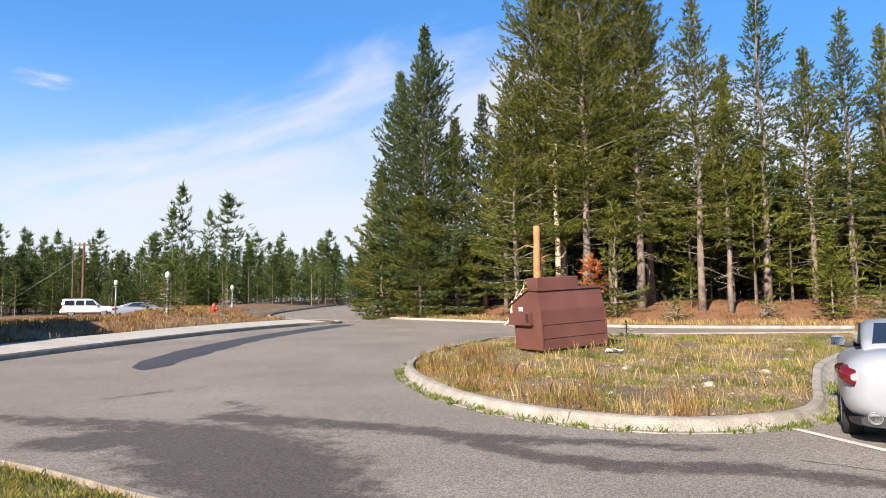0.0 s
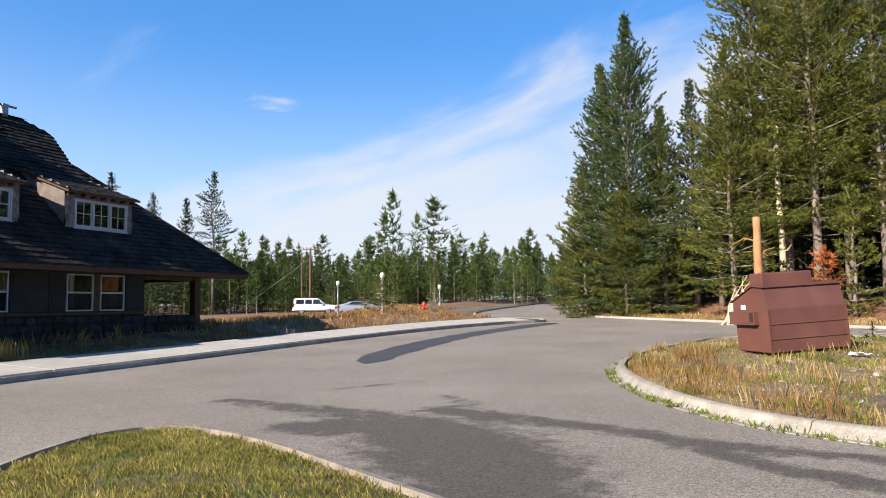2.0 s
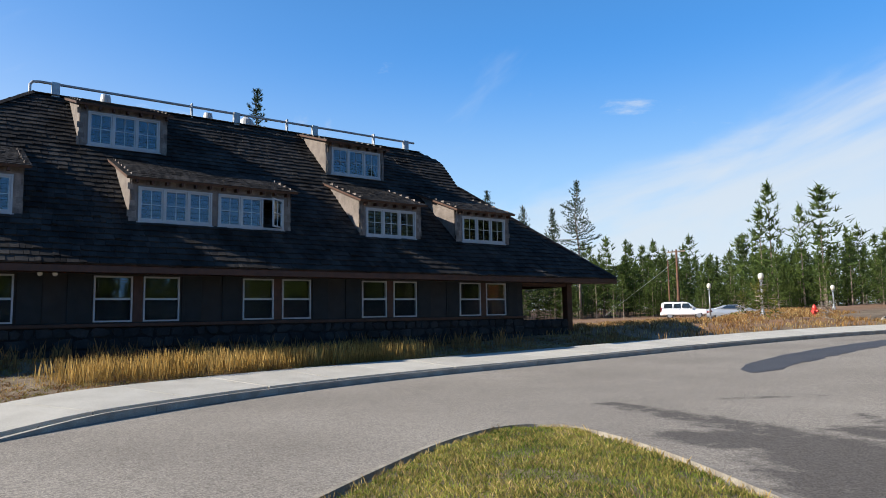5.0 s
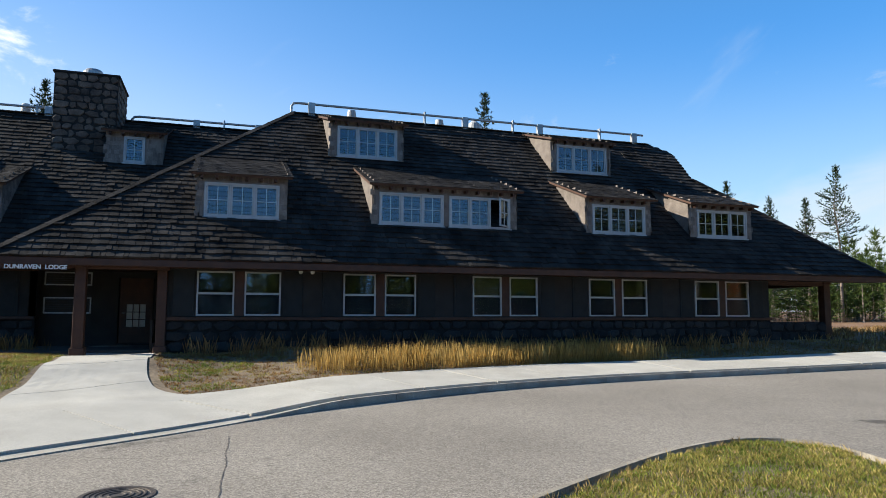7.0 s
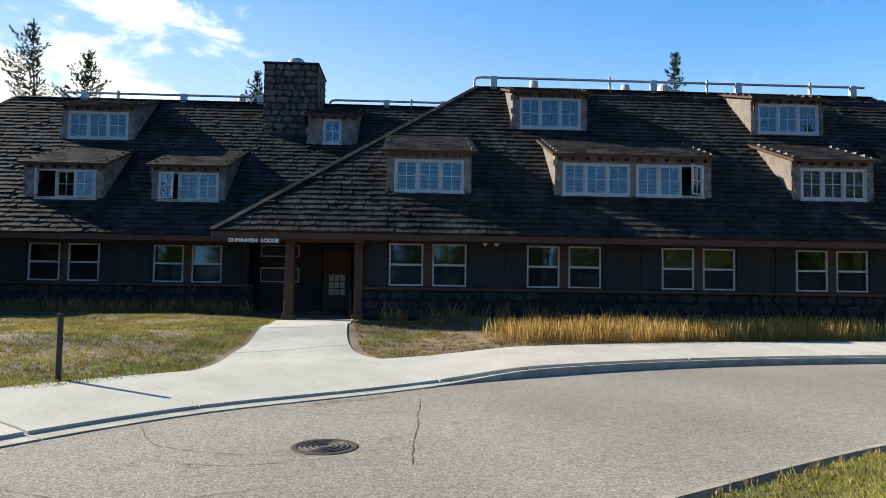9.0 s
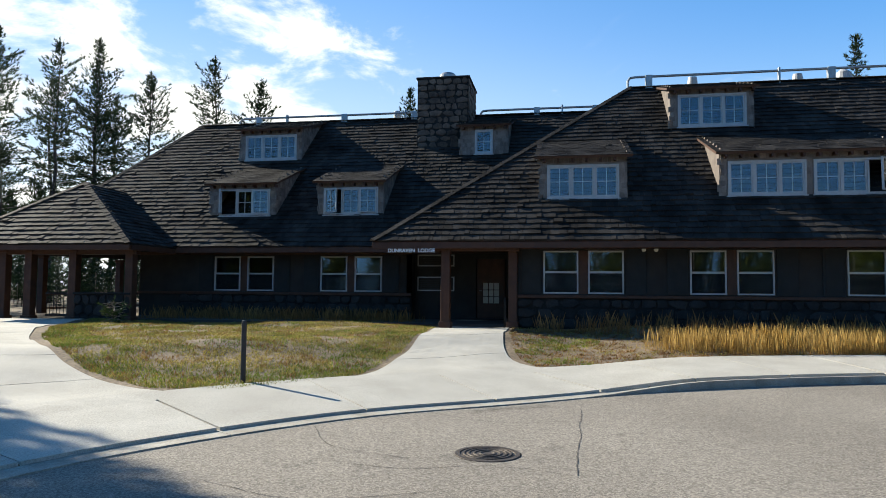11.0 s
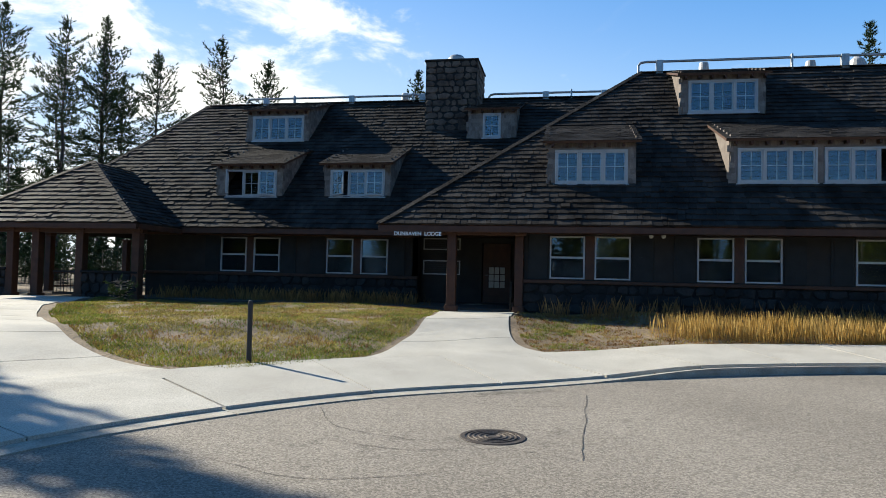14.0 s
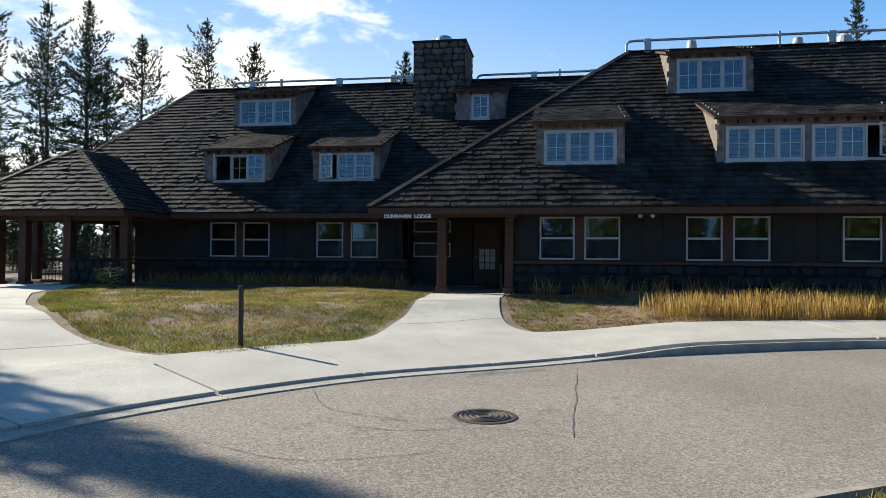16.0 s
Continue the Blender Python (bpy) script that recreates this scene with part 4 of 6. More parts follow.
# ---------------------------------------------------------------- field stone
def stonework(host_name, o, u, w, h, mat, parent, seed, depth=0.07, size=0.42, label="", back=0.06):
    """Irregular stones set in mortar on a plane: o the lower corner, u the way along, upwards z."""
    rg = random.Random(seed)
    o, u = Vector(o), Vector(u).normalized()
    n = Vector((u.y, -u.x, 0))
    if n.dot(-o) < 0:
        n = -n
    bm = bmesh.new()
    q = [o, o + u * w, o + u * w + Vector((0, 0, h)), o + Vector((0, 0, h))]
    v = [bm.verts.new(p) for p in q] + [bm.verts.new(p - n * back) for p in q]
    for f in ((0, 1, 2, 3), (7, 6, 5, 4), (0, 4, 5, 1), (1, 5, 6, 2), (2, 6, 7, 3), (3, 7, 4, 0)):
        bm.faces.new([v[i] for i in f])
    host = part(host_name, bm, M_MORTAR, parent, label)
    rows = max(1, round(h / (size * 0.72)))
    rh = h / rows
    grid = []
    for r in range(rows):
        a, line = 0.0, []
        while a < w - 0.05:
            s = min(size * rg.uniform(0.6, 1.5), w - a)
            if w - a - s < size * 0.4:
                s = w - a
            line.append((a, s))
            a += s
        grid.append(line)
    for r, line in enumerate(grid):
        for a, s in line:
            ca, cb = a + s / 2, (r + 0.5) * rh
            k = rg.choice((5, 6, 7))
            ph = rg.uniform(0, 6)
            ring = []
            for i in range(k):
                t = ph + i * math.tau / k + rg.uniform(-0.25, 0.25)
                e = 1 / max(abs(math.cos(t)), abs(math.sin(t)), 0.72)
                ring.append((min(max(ca + math.cos(t) * e * (s / 2 - 0.012) * rg.uniform(0.86, 1.08), 0.005), w - 0.005), min(max(cb + math.sin(t) * e * (rh / 2 - 0.01) * rg.uniform(0.86, 1.1), 0.005), h - 0.005)))
            d = depth * rg.uniform(0.5, 1.2)
            low = [o + u * x + Vector((0, 0, y)) - n * 0.01 for x, y in ring]
            mid = [o + u * x + Vector((0, 0, y)) + n * d * 0.7 for x, y in ring]
            top = [o + u * (ca + (x - ca) * 0.8) + Vector((0, 0, cb + (y - cb) * 0.8)) + n * d for x, y in ring]
            fs = [(i, (i + 1) % k, k + (i + 1) % k, k + i) for i in range(k)] + [(k + i, k + (i + 1) % k, 2 * k + (i + 1) % k, 2 * k + i) for i in range(k)] + [tuple(range(2 * k, 3 * k))]
            raw("stone", low + mid + top, fs, mat, host)
    return host


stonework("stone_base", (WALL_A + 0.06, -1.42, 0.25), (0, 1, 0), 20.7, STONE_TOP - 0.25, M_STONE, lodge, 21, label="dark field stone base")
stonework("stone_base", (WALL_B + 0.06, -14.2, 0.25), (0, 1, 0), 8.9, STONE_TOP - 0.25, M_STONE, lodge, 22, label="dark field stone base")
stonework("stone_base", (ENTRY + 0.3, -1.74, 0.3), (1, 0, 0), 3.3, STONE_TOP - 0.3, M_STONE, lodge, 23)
chim = stonework("chimney", (-27.8, -6.1, 7.0), (0, 1, 0), 2.15, 3.5, M_STONE_J, lodge, 24, label="broad square field stone chimney", back=2.4, size=0.37, depth=0.05)
stonework("chimney_side", (-30.2, -3.95, 7.0), (1, 0, 0), 2.4, 3.5, M_STONE_J, lodge, 25, size=0.37, depth=0.04).location.y = 0.002
bm = bmesh.new()
box(bm, -30.25, -6.16, 10.5, -27.74, -3.88, 10.58, bevel=0.02)
part("chimney_cap", bm, M_MORTAR, lodge)
bm = turned(bmesh.new(), [(0.26, 0), (0.26, 0.12), (0.36, 0.14), (0.36, 0.26), (0.28, 0.36), (0.1, 0.40)], 18, (-28.6, -4.95, 10.58))
part("flue_cap", bm, M_METAL, lodge, "domed metal flue cap", smooth=False)


# ---------------------------------------------------------------- dormers
def dormer(y0, y1, x, z0, z1, xb, zbk, windows, seed, hang=0.28, side=0.16, flat=False):
    """Shed dormer: shingled face and cheeks, its own little shingle roof, casements."""
    holes = [(a, b, c, d) for a, b, c, d, *_ in windows]
    face = part("dormer", pierced(bmesh.new(), x - 0.12, x, y0, y1, z0 - 0.12, z1, holes), M_SIDING, lodge, "grey shingled shed dormer")
    shingles("siding", (x + 0.002, 0, z0), (0, 1, 0), (0, 0, 1), [(y0, 0), (y1, 0), (y1, z1 - z0 - 0.03), (y0, z1 - z0 - 0.03)], M_SIDING, face, seed, course=0.16, thick=0.014, wide=(0.09, 0.2), holes=[(h[0] - 0.06, h[1] + 0.06, h[2] - z0 - 0.12, h[3] - z0 + 0.03) for h in holes], ragged=0.008, length=1.2)
    slope = (zbk - z1) / (x - xb)
    for yy, o in ((y0, -1), (y1, 1)):
        bm = bmesh.new()
        pr = [(x, z0 - 0.15), (x, z1), (xb, zbk), (xb, zbk - 0.3)]
        v = [bm.verts.new((p, yy, q)) for p, q in pr] + [bm.verts.new((p, yy - o * 0.1, q)) for p, q in pr]
        for f in ((0, 1, 2, 3), (7, 6, 5, 4), (0, 4, 5, 1), (1, 5, 6, 2), (2, 6, 7, 3), (3, 7, 4, 0)):
            bm.faces.new([v[i] for i in f])
        ck = part("cheek", bm, M_SIDING, face)
        ln = x - xb
        shingles("siding", (x, yy + o * 0.003, z0), (-1, 0, 0), (0, 0, 1), [(0.02, 0), (0.02, z1 - z0), (ln, zbk - z0), (ln, zbk - z0 - 0.02)], M_SIDING, face, seed + 7, course=0.16, thick=0.012, wide=(0.09, 0.2), ragged=0.008, length=1.2)
    xf, zf = x + hang, z1 - slope * hang + 0.05
    rl = slab("dormer_roof", [(xf, y0 - side, zf), (xf, y1 + side, zf), (xb - 0.1, y1 + side, zbk + 0.08), (xb - 0.1, y0 - side, zbk + 0.08)], 0.07, M_BROWN, face, "small shingle roof with timber edge")
    ln = math.hypot(xf - xb + 0.1, zbk + 0.08 - zf)
    shingles("dormer_shingles", (xf, 0, zf), (0, 1, 0), (xb - 0.1 - xf, 0, zbk + 0.08 - zf), [(y0 - side, 0), (y1 + side, 0), (y1 + side, ln), (y0 - side, ln)], M_SHINGLE, face, seed + 3, course=0.2, thick=0.022, trim=True)
    y = y0 + 0.1
    while y < y1:
        part("rafter_tail", boxes((x + 0.005, y, zf - 0.155, xf - 0.04, y + 0.07, zf - 0.06)), M_BROWN, face)
        y += 0.42
    for a, b, c, d, n, op in windows:
        casement(a + 0.005, b - 0.005, c + 0.005, d - 0.005, x + 0.02, n, op)
        part("window_sill", boxes((x + 0.005, a - 0.04, c - 0.05, x + 0.07, b + 0.04, c - 0.002), bevel=0.008), M_WHITE, face)
    # added dark board standing in for the unlit room behind the panes
    part("dark_backing", boxes((x - 1.3, y0 + 0.12, z0, x - 1.25, y1 - 0.12, z1)), M_ROOM, face)
    return face


lo = dict(x=-21.1, z0=4.42, z1=5.76, xb=-23.85, zbk=6.76)
dormer(-0.75, 1.83, windows=[(-0.54, 1.62, 4.44, 5.48, 3, ())], seed=30, **lo)
dormer(4.50, 9.43, windows=[(4.70, 6.85, 4.45, 5.48, 3, ()), (7.03, 9.2, 4.45, 5.48, 3, {2: (42, 1)}.items())], seed=40, **lo)
dormer(12.12, 14.70, windows=[(12.32, 14.47, 4.45, 5.48, 3, ())], seed=50, **lo)
dormer(16.42, 19.15, windows=[(16.70, 18.94, 4.48, 5.50, 3, ())], seed=60, **lo)
hi = dict(x=-24.3, z0=7.17, z1=8.62, xb=-26.95, zbk=9.44)
dormer(3.60, 6.28, windows=[(3.83, 6.06, 7.28, 8.40, 3, ())], seed=70, **hi)
dormer(12.43, 15.05, windows=[(12.61, 14.88, 7.30, 8.40, 3, ())], seed=80, **hi)
lb = dict(x=-24.06, z0=4.36, z1=5.64, xb=-26.7, zbk=6.62)
dormer(-13.30, -10.68, windows=[(-12.95, -10.90, 4.38, 5.39, 3, {0: (-68, -1), 2: (18, 1)}.items())], seed=90, **lb)
dormer(-9.0, -6.52, windows=[(-8.79, -6.71, 4.38, 5.38, 3, {0: (-30, -1), 2: (14, 1)}.items())], seed=100, **lb)
hb = dict(x=-27.2, z0=7.06, z1=8.46, xb=-29.85, zbk=9.32)
dormer(-13.75, -10.99, windows=[(-13.5, -11.19, 7.12, 8.19, 3, ())], seed=110, **hb)
dormer(-4.16, -2.24, x=-27.2, z0=6.95, z1=8.32, xb=-29.4, zbk=9.0, windows=[(-3.58, -2.85, 7.13, 8.12, 1, ())], seed=120)


# ---------------------------------------------------------------- porches
def post(x, y, z0, z1, w, label="square brown timber post"):
    p = part("post", boxes((x - w / 2, y - w / 2, z0, x + w / 2, y + w / 2, z1), bevel=0.02), M_BROWN, lodge, label)
    part("post_foot", boxes((x - w * 0.66, y - w * 0.66, z0 - 0.05, x + w * 0.66, y + w * 0.66, z0 + 0.22), bevel=0.02), M_BROWN, p)
    part("brace", boxes((x - w * 0.6, y - w * 0.6, z1 - 0.12, x + w * 0.6, y + w * 0.6, z1 + 0.002), bevel=0.02), M_BROWN, p)
    return p


post(-20.0, -3.47, 0.5, 2.95, 0.27)
post(-20.4, -1.52, 0.5, 2.95, 0.26)
part("entry_beam", boxes((-20.14, -5.3, 2.78, -19.92, -1.3, 2.95), bevel=0.015), M_BROWN, lodge)
post(-20.6, 22.03, 0.4, 2.9, 0.3)
post(-33.0, 22.03, 0.4, 2.9, 0.3)
post(-27.0, 22.03, 0.4, 2.9, 0.3)
part("porch_beam", boxes((-20.72, 19.3, 2.72, -20.48, 22.2, 2.92), (-33.1, 21.9, 2.72, -20.75, 22.15, 2.92)), M_BROWN, lodge)
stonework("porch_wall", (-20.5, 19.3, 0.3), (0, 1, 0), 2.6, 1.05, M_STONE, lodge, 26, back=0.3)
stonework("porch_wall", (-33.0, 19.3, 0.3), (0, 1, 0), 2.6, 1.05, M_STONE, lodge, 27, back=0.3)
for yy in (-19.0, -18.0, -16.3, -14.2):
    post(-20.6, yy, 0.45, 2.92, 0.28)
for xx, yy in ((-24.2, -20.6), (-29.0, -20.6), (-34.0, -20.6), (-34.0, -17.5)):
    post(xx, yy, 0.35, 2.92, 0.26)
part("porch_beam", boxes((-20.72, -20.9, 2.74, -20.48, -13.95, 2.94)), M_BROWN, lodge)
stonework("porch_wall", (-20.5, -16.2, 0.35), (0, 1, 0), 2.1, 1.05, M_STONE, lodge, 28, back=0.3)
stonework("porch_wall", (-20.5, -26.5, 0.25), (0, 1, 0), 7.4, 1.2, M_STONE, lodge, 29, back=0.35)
part("wall_coping", boxes((-20.9, -26.6, 1.45, -20.38, -19.1, 1.53), (-20.85, -16.2, 1.4, -20.4, -14.1, 1.47), bevel=0.015), M_MORTAR, lodge)
part("porch_rail", boxes((-24.1, -20.65, 1.3, -33.9, -20.55, 1.4), (-34.05, -20.5, 1.3, -33.95, -17.5, 1.4), (-24.1, -20.63, 0.75, -33.9, -20.57, 0.82)), M_BROWN, lodge)
gate = part("porch_gate", boxes((-21.2, -17.86, 0.62, -21.16, -16.45, 0.7), (-21.2, -17.86, 1.38, -21.16, -16.45, 1.45)), M_DARKMETAL, lodge, "dark metal gate")
for q in range(11):
    part("bar", tube(bmesh.new(), [(-21.18, -17.82 + q * 0.134, 0.66), (-21.18, -17.82 + q * 0.134, 1.4)], 0.012, 6), M_DARKMETAL, gate)
part("porch_floor", boxes((-34.3, -20.9, 0.2, -20.4, -13.95, 0.5)), M_CONCRETE, lodge)
part("porch_floor", boxes((-33.3, 19.3, 0.2, -20.5, 22.2, 0.45)), M_CONCRETE, lodge)

# flood lights under the eaves
for yy in (2.22, 2.56):
    fl = part("flood_light", turned(bmesh.new(), [(0.03, 0), (0.035, 0.05), (0.06, 0.07), (0.062, 0.11)], 12), plain("lamp_white", (0.7, 0.7, 0.66), 0.4), lodge, "small white flood light")
    fl.matrix_local = pose(-20.36, yy, 2.86, 0, 110, 0)

# sign letters
tx = bpy.data.curves.new("sign_text", "FONT")
tx.body = "DUNRAVEN  LODGE"
tx.size, tx.extrude, tx.align_x, tx.align_y = 0.152, 0.012, "CENTER", "CENTER"
tx.offset = 0.004
tx.materials.append(plain("sign_white", (0.8, 0.8, 0.78), 0.5))
sign = new("sign_letters", tx)
sign.parent = lodge
sign.matrix_local = pose(-19.455, -4.41, 2.77, 90, 0, 90)
tagged(sign, "white raised sign letters")


# ridge pipes and vents
def ridge_pipe(x, y0, y1, z, ridge, posts, bend=True):
    pts = [(x, y0, z), (x, y1, z)]
    if bend:
        pts = [(x, y0 - 0.28, ridge + 0.02), (x, y0 - 0.28, z - 0.14), (x, y0 - 0.2, z - 0.03), (x, y0, z), (x, y1, z)]
    p = part("ridge_pipe", tube(bmesh.new(), pts, 0.048, 10), M_METAL, lodge, "grey metal pipe along the ridge")
    for i, yy in enumerate(posts):
        w = 0.13 if i % 2 == 0 else 0.035
        part("bracket", boxes((x - 0.09, yy - w, ridge - 0.12, x + 0.09, yy + w, z + 0.05 if w > 0.1 else z + 0.12), bevel=0.01), M_METAL, p)


ridge_pipe(-27, 2.7, 18.5, 9.93, 9.5, (3.2, 7.9, 7.1 + 2.6, 11.9, 13.2, 16.2, 18.0))
ridge_pipe(-29.9, -14.9, -6.2, 9.66, 9.38, (-14.2, -12.8, -10.0, -7.1, -6.7))
ridge_pipe(-29.9, -3.4, 2.0, 9.62, 9.38, (-1.2, -0.1, 1.3))
for yy, r, h, tag in ((4.9, 0.19, 0.92, "plain"), (8.7, 0.19, 0.86, "plain"), (10.3, 0.23, 0.98, "turbine")):
    prof = [(r, 0), (r, h * 0.8), (r * 0.85, h)] if tag == "plain" else [(r * 0.7, 0), (r * 0.7, h * 0.3), (r * 1.35, h * 0.45), (r * 1.4, h * 0.6), (r * 1.1, h * 0.85), (r * 0.4, h)]
    part("roof_vent", turned(bmesh.new(), prof, 16, (-27.5, yy, 9.05)), M_WHITE, lodge, "white metal roof vent")
part("roof_vent", turned(bmesh.new(), [(0.17, 0), (0.17, 0.8), (0.13, 0.86)], 14, (-30.3, -7.6, 9.0)), M_WHITE, lodge, "white metal roof vent")

# ---------------------------------------------------------------- conifers
def conifer(seed, h, r, bare=0.1, fill=1.0, ragged=0.25, tuft=0.31, spread=1.0, taper=0.8, blades=10, step=0.24, whorl=0.45, lean=0.0):
    """Needle triangles and twig triangles of one conifer standing at the origin."""
    g = np.random.default_rng(seed)
    z0 = bare * h
    cen, dr, twig = [], [], []
    z = z0
    while z < h - 0.25:
        q = (z - z0) / (h - z0)
        prof = (1 - q) ** taper * (0.55 + 0.45 * min(1, q / 0.22)) * min(1.0, (1 - q) / 0.25 + 0.12) + 0.015
        n = g.integers(4, 7) if q < 0.85 else 4
        for a in g.uniform(0, math.tau) + np.arange(n) * math.tau / n + g.uniform(-0.4, 0.4, n):
            if g.random() > fill:
                continue
            L = r * prof * (1 + ragged * g.normal()) * g.choice([1, 1, 1, 0.6])
            L = max(L, 0.16)
            el0 = radians(-14 + 58 * q + g.normal() * 9)
            el1 = el0 + radians(26)
            m = max(2, int(L / step))
            t = np.linspace(0.22 if L > 1 else 0.05, 1, m) ** 0.85
            el = el0 + (el1 - el0) * t
            rad, hh = L * t * np.cos(el0 + (el1 - el0) * t * 0.5), z + L * t * np.sin(el0 + (el1 - el0) * t * 0.5)
            p = np.stack([rad * math.cos(a), rad * math.sin(a), hh], 1)
            d = np.stack([np.cos(el) * math.cos(a), np.cos(el) * math.sin(a), np.sin(el)], 1)
            cen.append(p)
            dr.append(d)
            side = np.array([-math.sin(a), math.cos(a), 0.0])
            for sg in (-1, 1):
                off = (0.16 + 0.30 * L * np.sin(math.pi * np.clip(t, 0.1, 0.95)) * g.uniform(0.3, 1, m))[:, None] * sg * spread
                cen.append(p + side * off + g.normal(0, 0.07, (m, 3)) + d * 0.1)
                dr.append(d + side * sg * 0.8)
            tip = p[-1]
            w = 0.012 + 0.008 * L
            b0 = np.array([0, 0, z])
            twig += [[b0 + [0, 0, w], b0 - [0, 0, w], tip], [b0 + side * w, b0 - side * w, tip]]
        z += whorl * g.uniform(0.75, 1.25) * (1 - 0.35 * q)
    cen.append(np.stack([np.zeros(6), np.zeros(6), np.linspace(h - 0.7, h, 6)], 1))
    dr.append(np.tile([0, 0, 1.0], (6, 1)))
    c, d = np.concatenate(cen), np.concatenate(dr)
    n = len(c)
    c = np.repeat(c, blades, 0)
    d = np.repeat(d, blades, 0) / (np.linalg.norm(np.repeat(d, blades, 0), axis=1)[:, None] + 1e-9)
    v = d + g.normal(0, 0.55, c.shape) + [0, 0, 0.22]
    v /= np.linalg.norm(v, axis=1)[:, None]
    ln = tuft * g.uniform(0.55, 1.15, len(c))[:, None]
    s = np.cross(v, g.normal(0, 1, c.shape))
    s /= np.linalg.norm(s, axis=1)[:, None] + 1e-9
    wd = ln * g.uniform(0.13, 0.22, len(c))[:, None]
    st = c - v * ln * 0.25
    tri = np.stack([st - s * wd * 0.5, st + s * wd * 0.5, st + v * ln], 1)
    return tri, np.array(twig)


def trunk_mesh(h, r, seed, stop=1.0):
    rg = random.Random(seed)
    pts = [(rg.uniform(-0.04, 0.04) * i, rg.uniform(-0.04, 0.04) * i, h * stop * i / 8 - (0.4 if i == 0 else 0)) for i in range(9)]
    return tube(bmesh.new(), pts, [r * 1.25 if i == 0 else r * (1 - 0.93 * i / 8 * stop) for i in range(9)], 9)


def dead_twigs(seed, h, top, r, n):
    g = np.random.default_rng(seed)
    out = []
    for _ in range(n):
        z, a, L = g.uniform(0.12, top) * h, g.uniform(0, math.tau), g.uniform(0.3, r)
        d = np.array([math.cos(a), math.sin(a), g.uniform(-0.5, 0.35)])
        b, e = np.array([0, 0, z]), np.array([0, 0, z]) + d * L
        s = np.array([-math.sin(a), math.cos(a), 0]) * 0.02
        out += [[b + s, b - s, e], [b + [0, 0, 0.02], b - [0, 0, 0.02], e]]
        m = b + d * L * 0.55
        k = m + (d + g.normal(0, 0.5, 3)) * L * 0.4
        out += [[m + s * 0.6, m - s * 0.6, k]]
    return np.array(out)


TREE_GROUP = "pines round the lodge"


def tree(x, y, h, r, label, seed, mat=None, bark=None, dead=0, sink=0.1, **kw):
    z = land_at(x, y)
    e = thing("pine_tree", label, "tree", TREE_GROUP, (x, y, z - sink))
    needles, tw = conifer(seed, h, r, **kw)
    tris("crown", needles, mat or M_NEEDLE, e)
    part("trunk", trunk_mesh(h, 0.0085 * h + 0.05, seed), bark or M_BARK, e, smooth=True)
    if dead:
        tw = np.concatenate([tw, dead_twigs(seed + 1, h, kw.get("bare", 0.2) + 0.12, r * 0.8, dead)])
    tagged(tris("twig_tangle", tw, M_TWIG, e), kind="stuff")
    return e


SPRUCE = "tall dense spruce with branches to the ground"
PINE = "tall lodgepole pine with bare lower trunk"
# dense clump at the road corner
tree(-6.3, 46.0, 20.4, 4.1, SPRUCE, 101, M_NEEDLE_BLUE, bare=0.04, taper=0.72, whorl=0.34, blades=12)
tree(-8.2, 47.0, 17.4, 3.3, SPRUCE, 102, M_NEEDLE_BLUE, bare=0.03, taper=0.7, whorl=0.34, blades=12)
tree(-9.5, 46.6, 11.0, 2.5, "young green spruce at the road corner", 103, M_NEEDLE, bare=0.02, whorl=0.34, blades=12)
tree(-4.3, 46.4, 13.6, 2.6, SPRUCE, 104, M_NEEDLE, bare=0.03, taper=0.6, whorl=0.34, blades=12)
tree(-6.6, 44.9, 8.6, 2.3, "young green spruce at the road corner", 105, M_NEEDLE, bare=0.02, taper=0.6, whorl=0.34, blades=12)
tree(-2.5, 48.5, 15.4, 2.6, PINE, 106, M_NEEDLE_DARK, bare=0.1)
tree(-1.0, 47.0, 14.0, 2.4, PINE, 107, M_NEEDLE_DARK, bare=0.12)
# tall stand behind the bin
tree(-0.2, 41.3, 15.6, 3.2, PINE, 111, bare=0.10, ragged=0.35, taper=0.55)
tree(1.3, 42.0, 23.4, 3.4, PINE, 112, bare=0.20, dead=20, ragged=0.35, taper=0.62, whorl=0.37)
tree(2.7, 43.2, 25.0, 3.3, PINE, 113, bare=0.18, dead=25, ragged=0.35, taper=0.62, whorl=0.37)
tree(3.9, 40.6, 24.6, 3.4, PINE, 114, bare=0.20, dead=25, ragged=0.35, taper=0.62, whorl=0.37)
tree(5.6, 42.4, 25.6, 3.4, PINE, 115, bare=0.18, dead=25, ragged=0.35, taper=0.62, whorl=0.37)
tree(7.0, 41.0, 23.0, 3.2, PINE, 116, bare=0.18, dead=25, ragged=0.4, taper=0.55, whorl=0.37)
tree(8.0, 43.5, 20.5, 2.5, PINE, 117, bare=0.25, dead=20, ragged=0.4)
tree(5.2, 38.6, 6.5, 1.7, "small pine with sparse low branches", 118, bare=0.06, fill=0.7)
# slender trees along the kerb
tree(9.9, 39.0, 18.4, 2.7, PINE, 121, bare=0.24, dead=26, taper=0.8)
tree(11.2, 38.3, 12.5, 1.7, PINE, 122, bare=0.30, dead=26, fill=0.9)
tree(14.2, 41.5, 19.8, 2.5, "tall pine with thin grey crown", 123, M_NEEDLE_BLUE, bare=0.30, dead=40, fill=0.85, ragged=0.35)
tree(12.5, 42.5, 15.0, 2.0, PINE, 124, bare=0.28, dead=20)
tree(16.4, 40.6, 14.6, 2.6, PINE, 125, bare=0.28, dead=30, ragged=0.35)
tree(18.9, 41.5, 17.2, 2.3, "tall pine with thin grey crown", 126, M_NEEDLE_BLUE, bare=0.28, dead=26, fill=0.9)
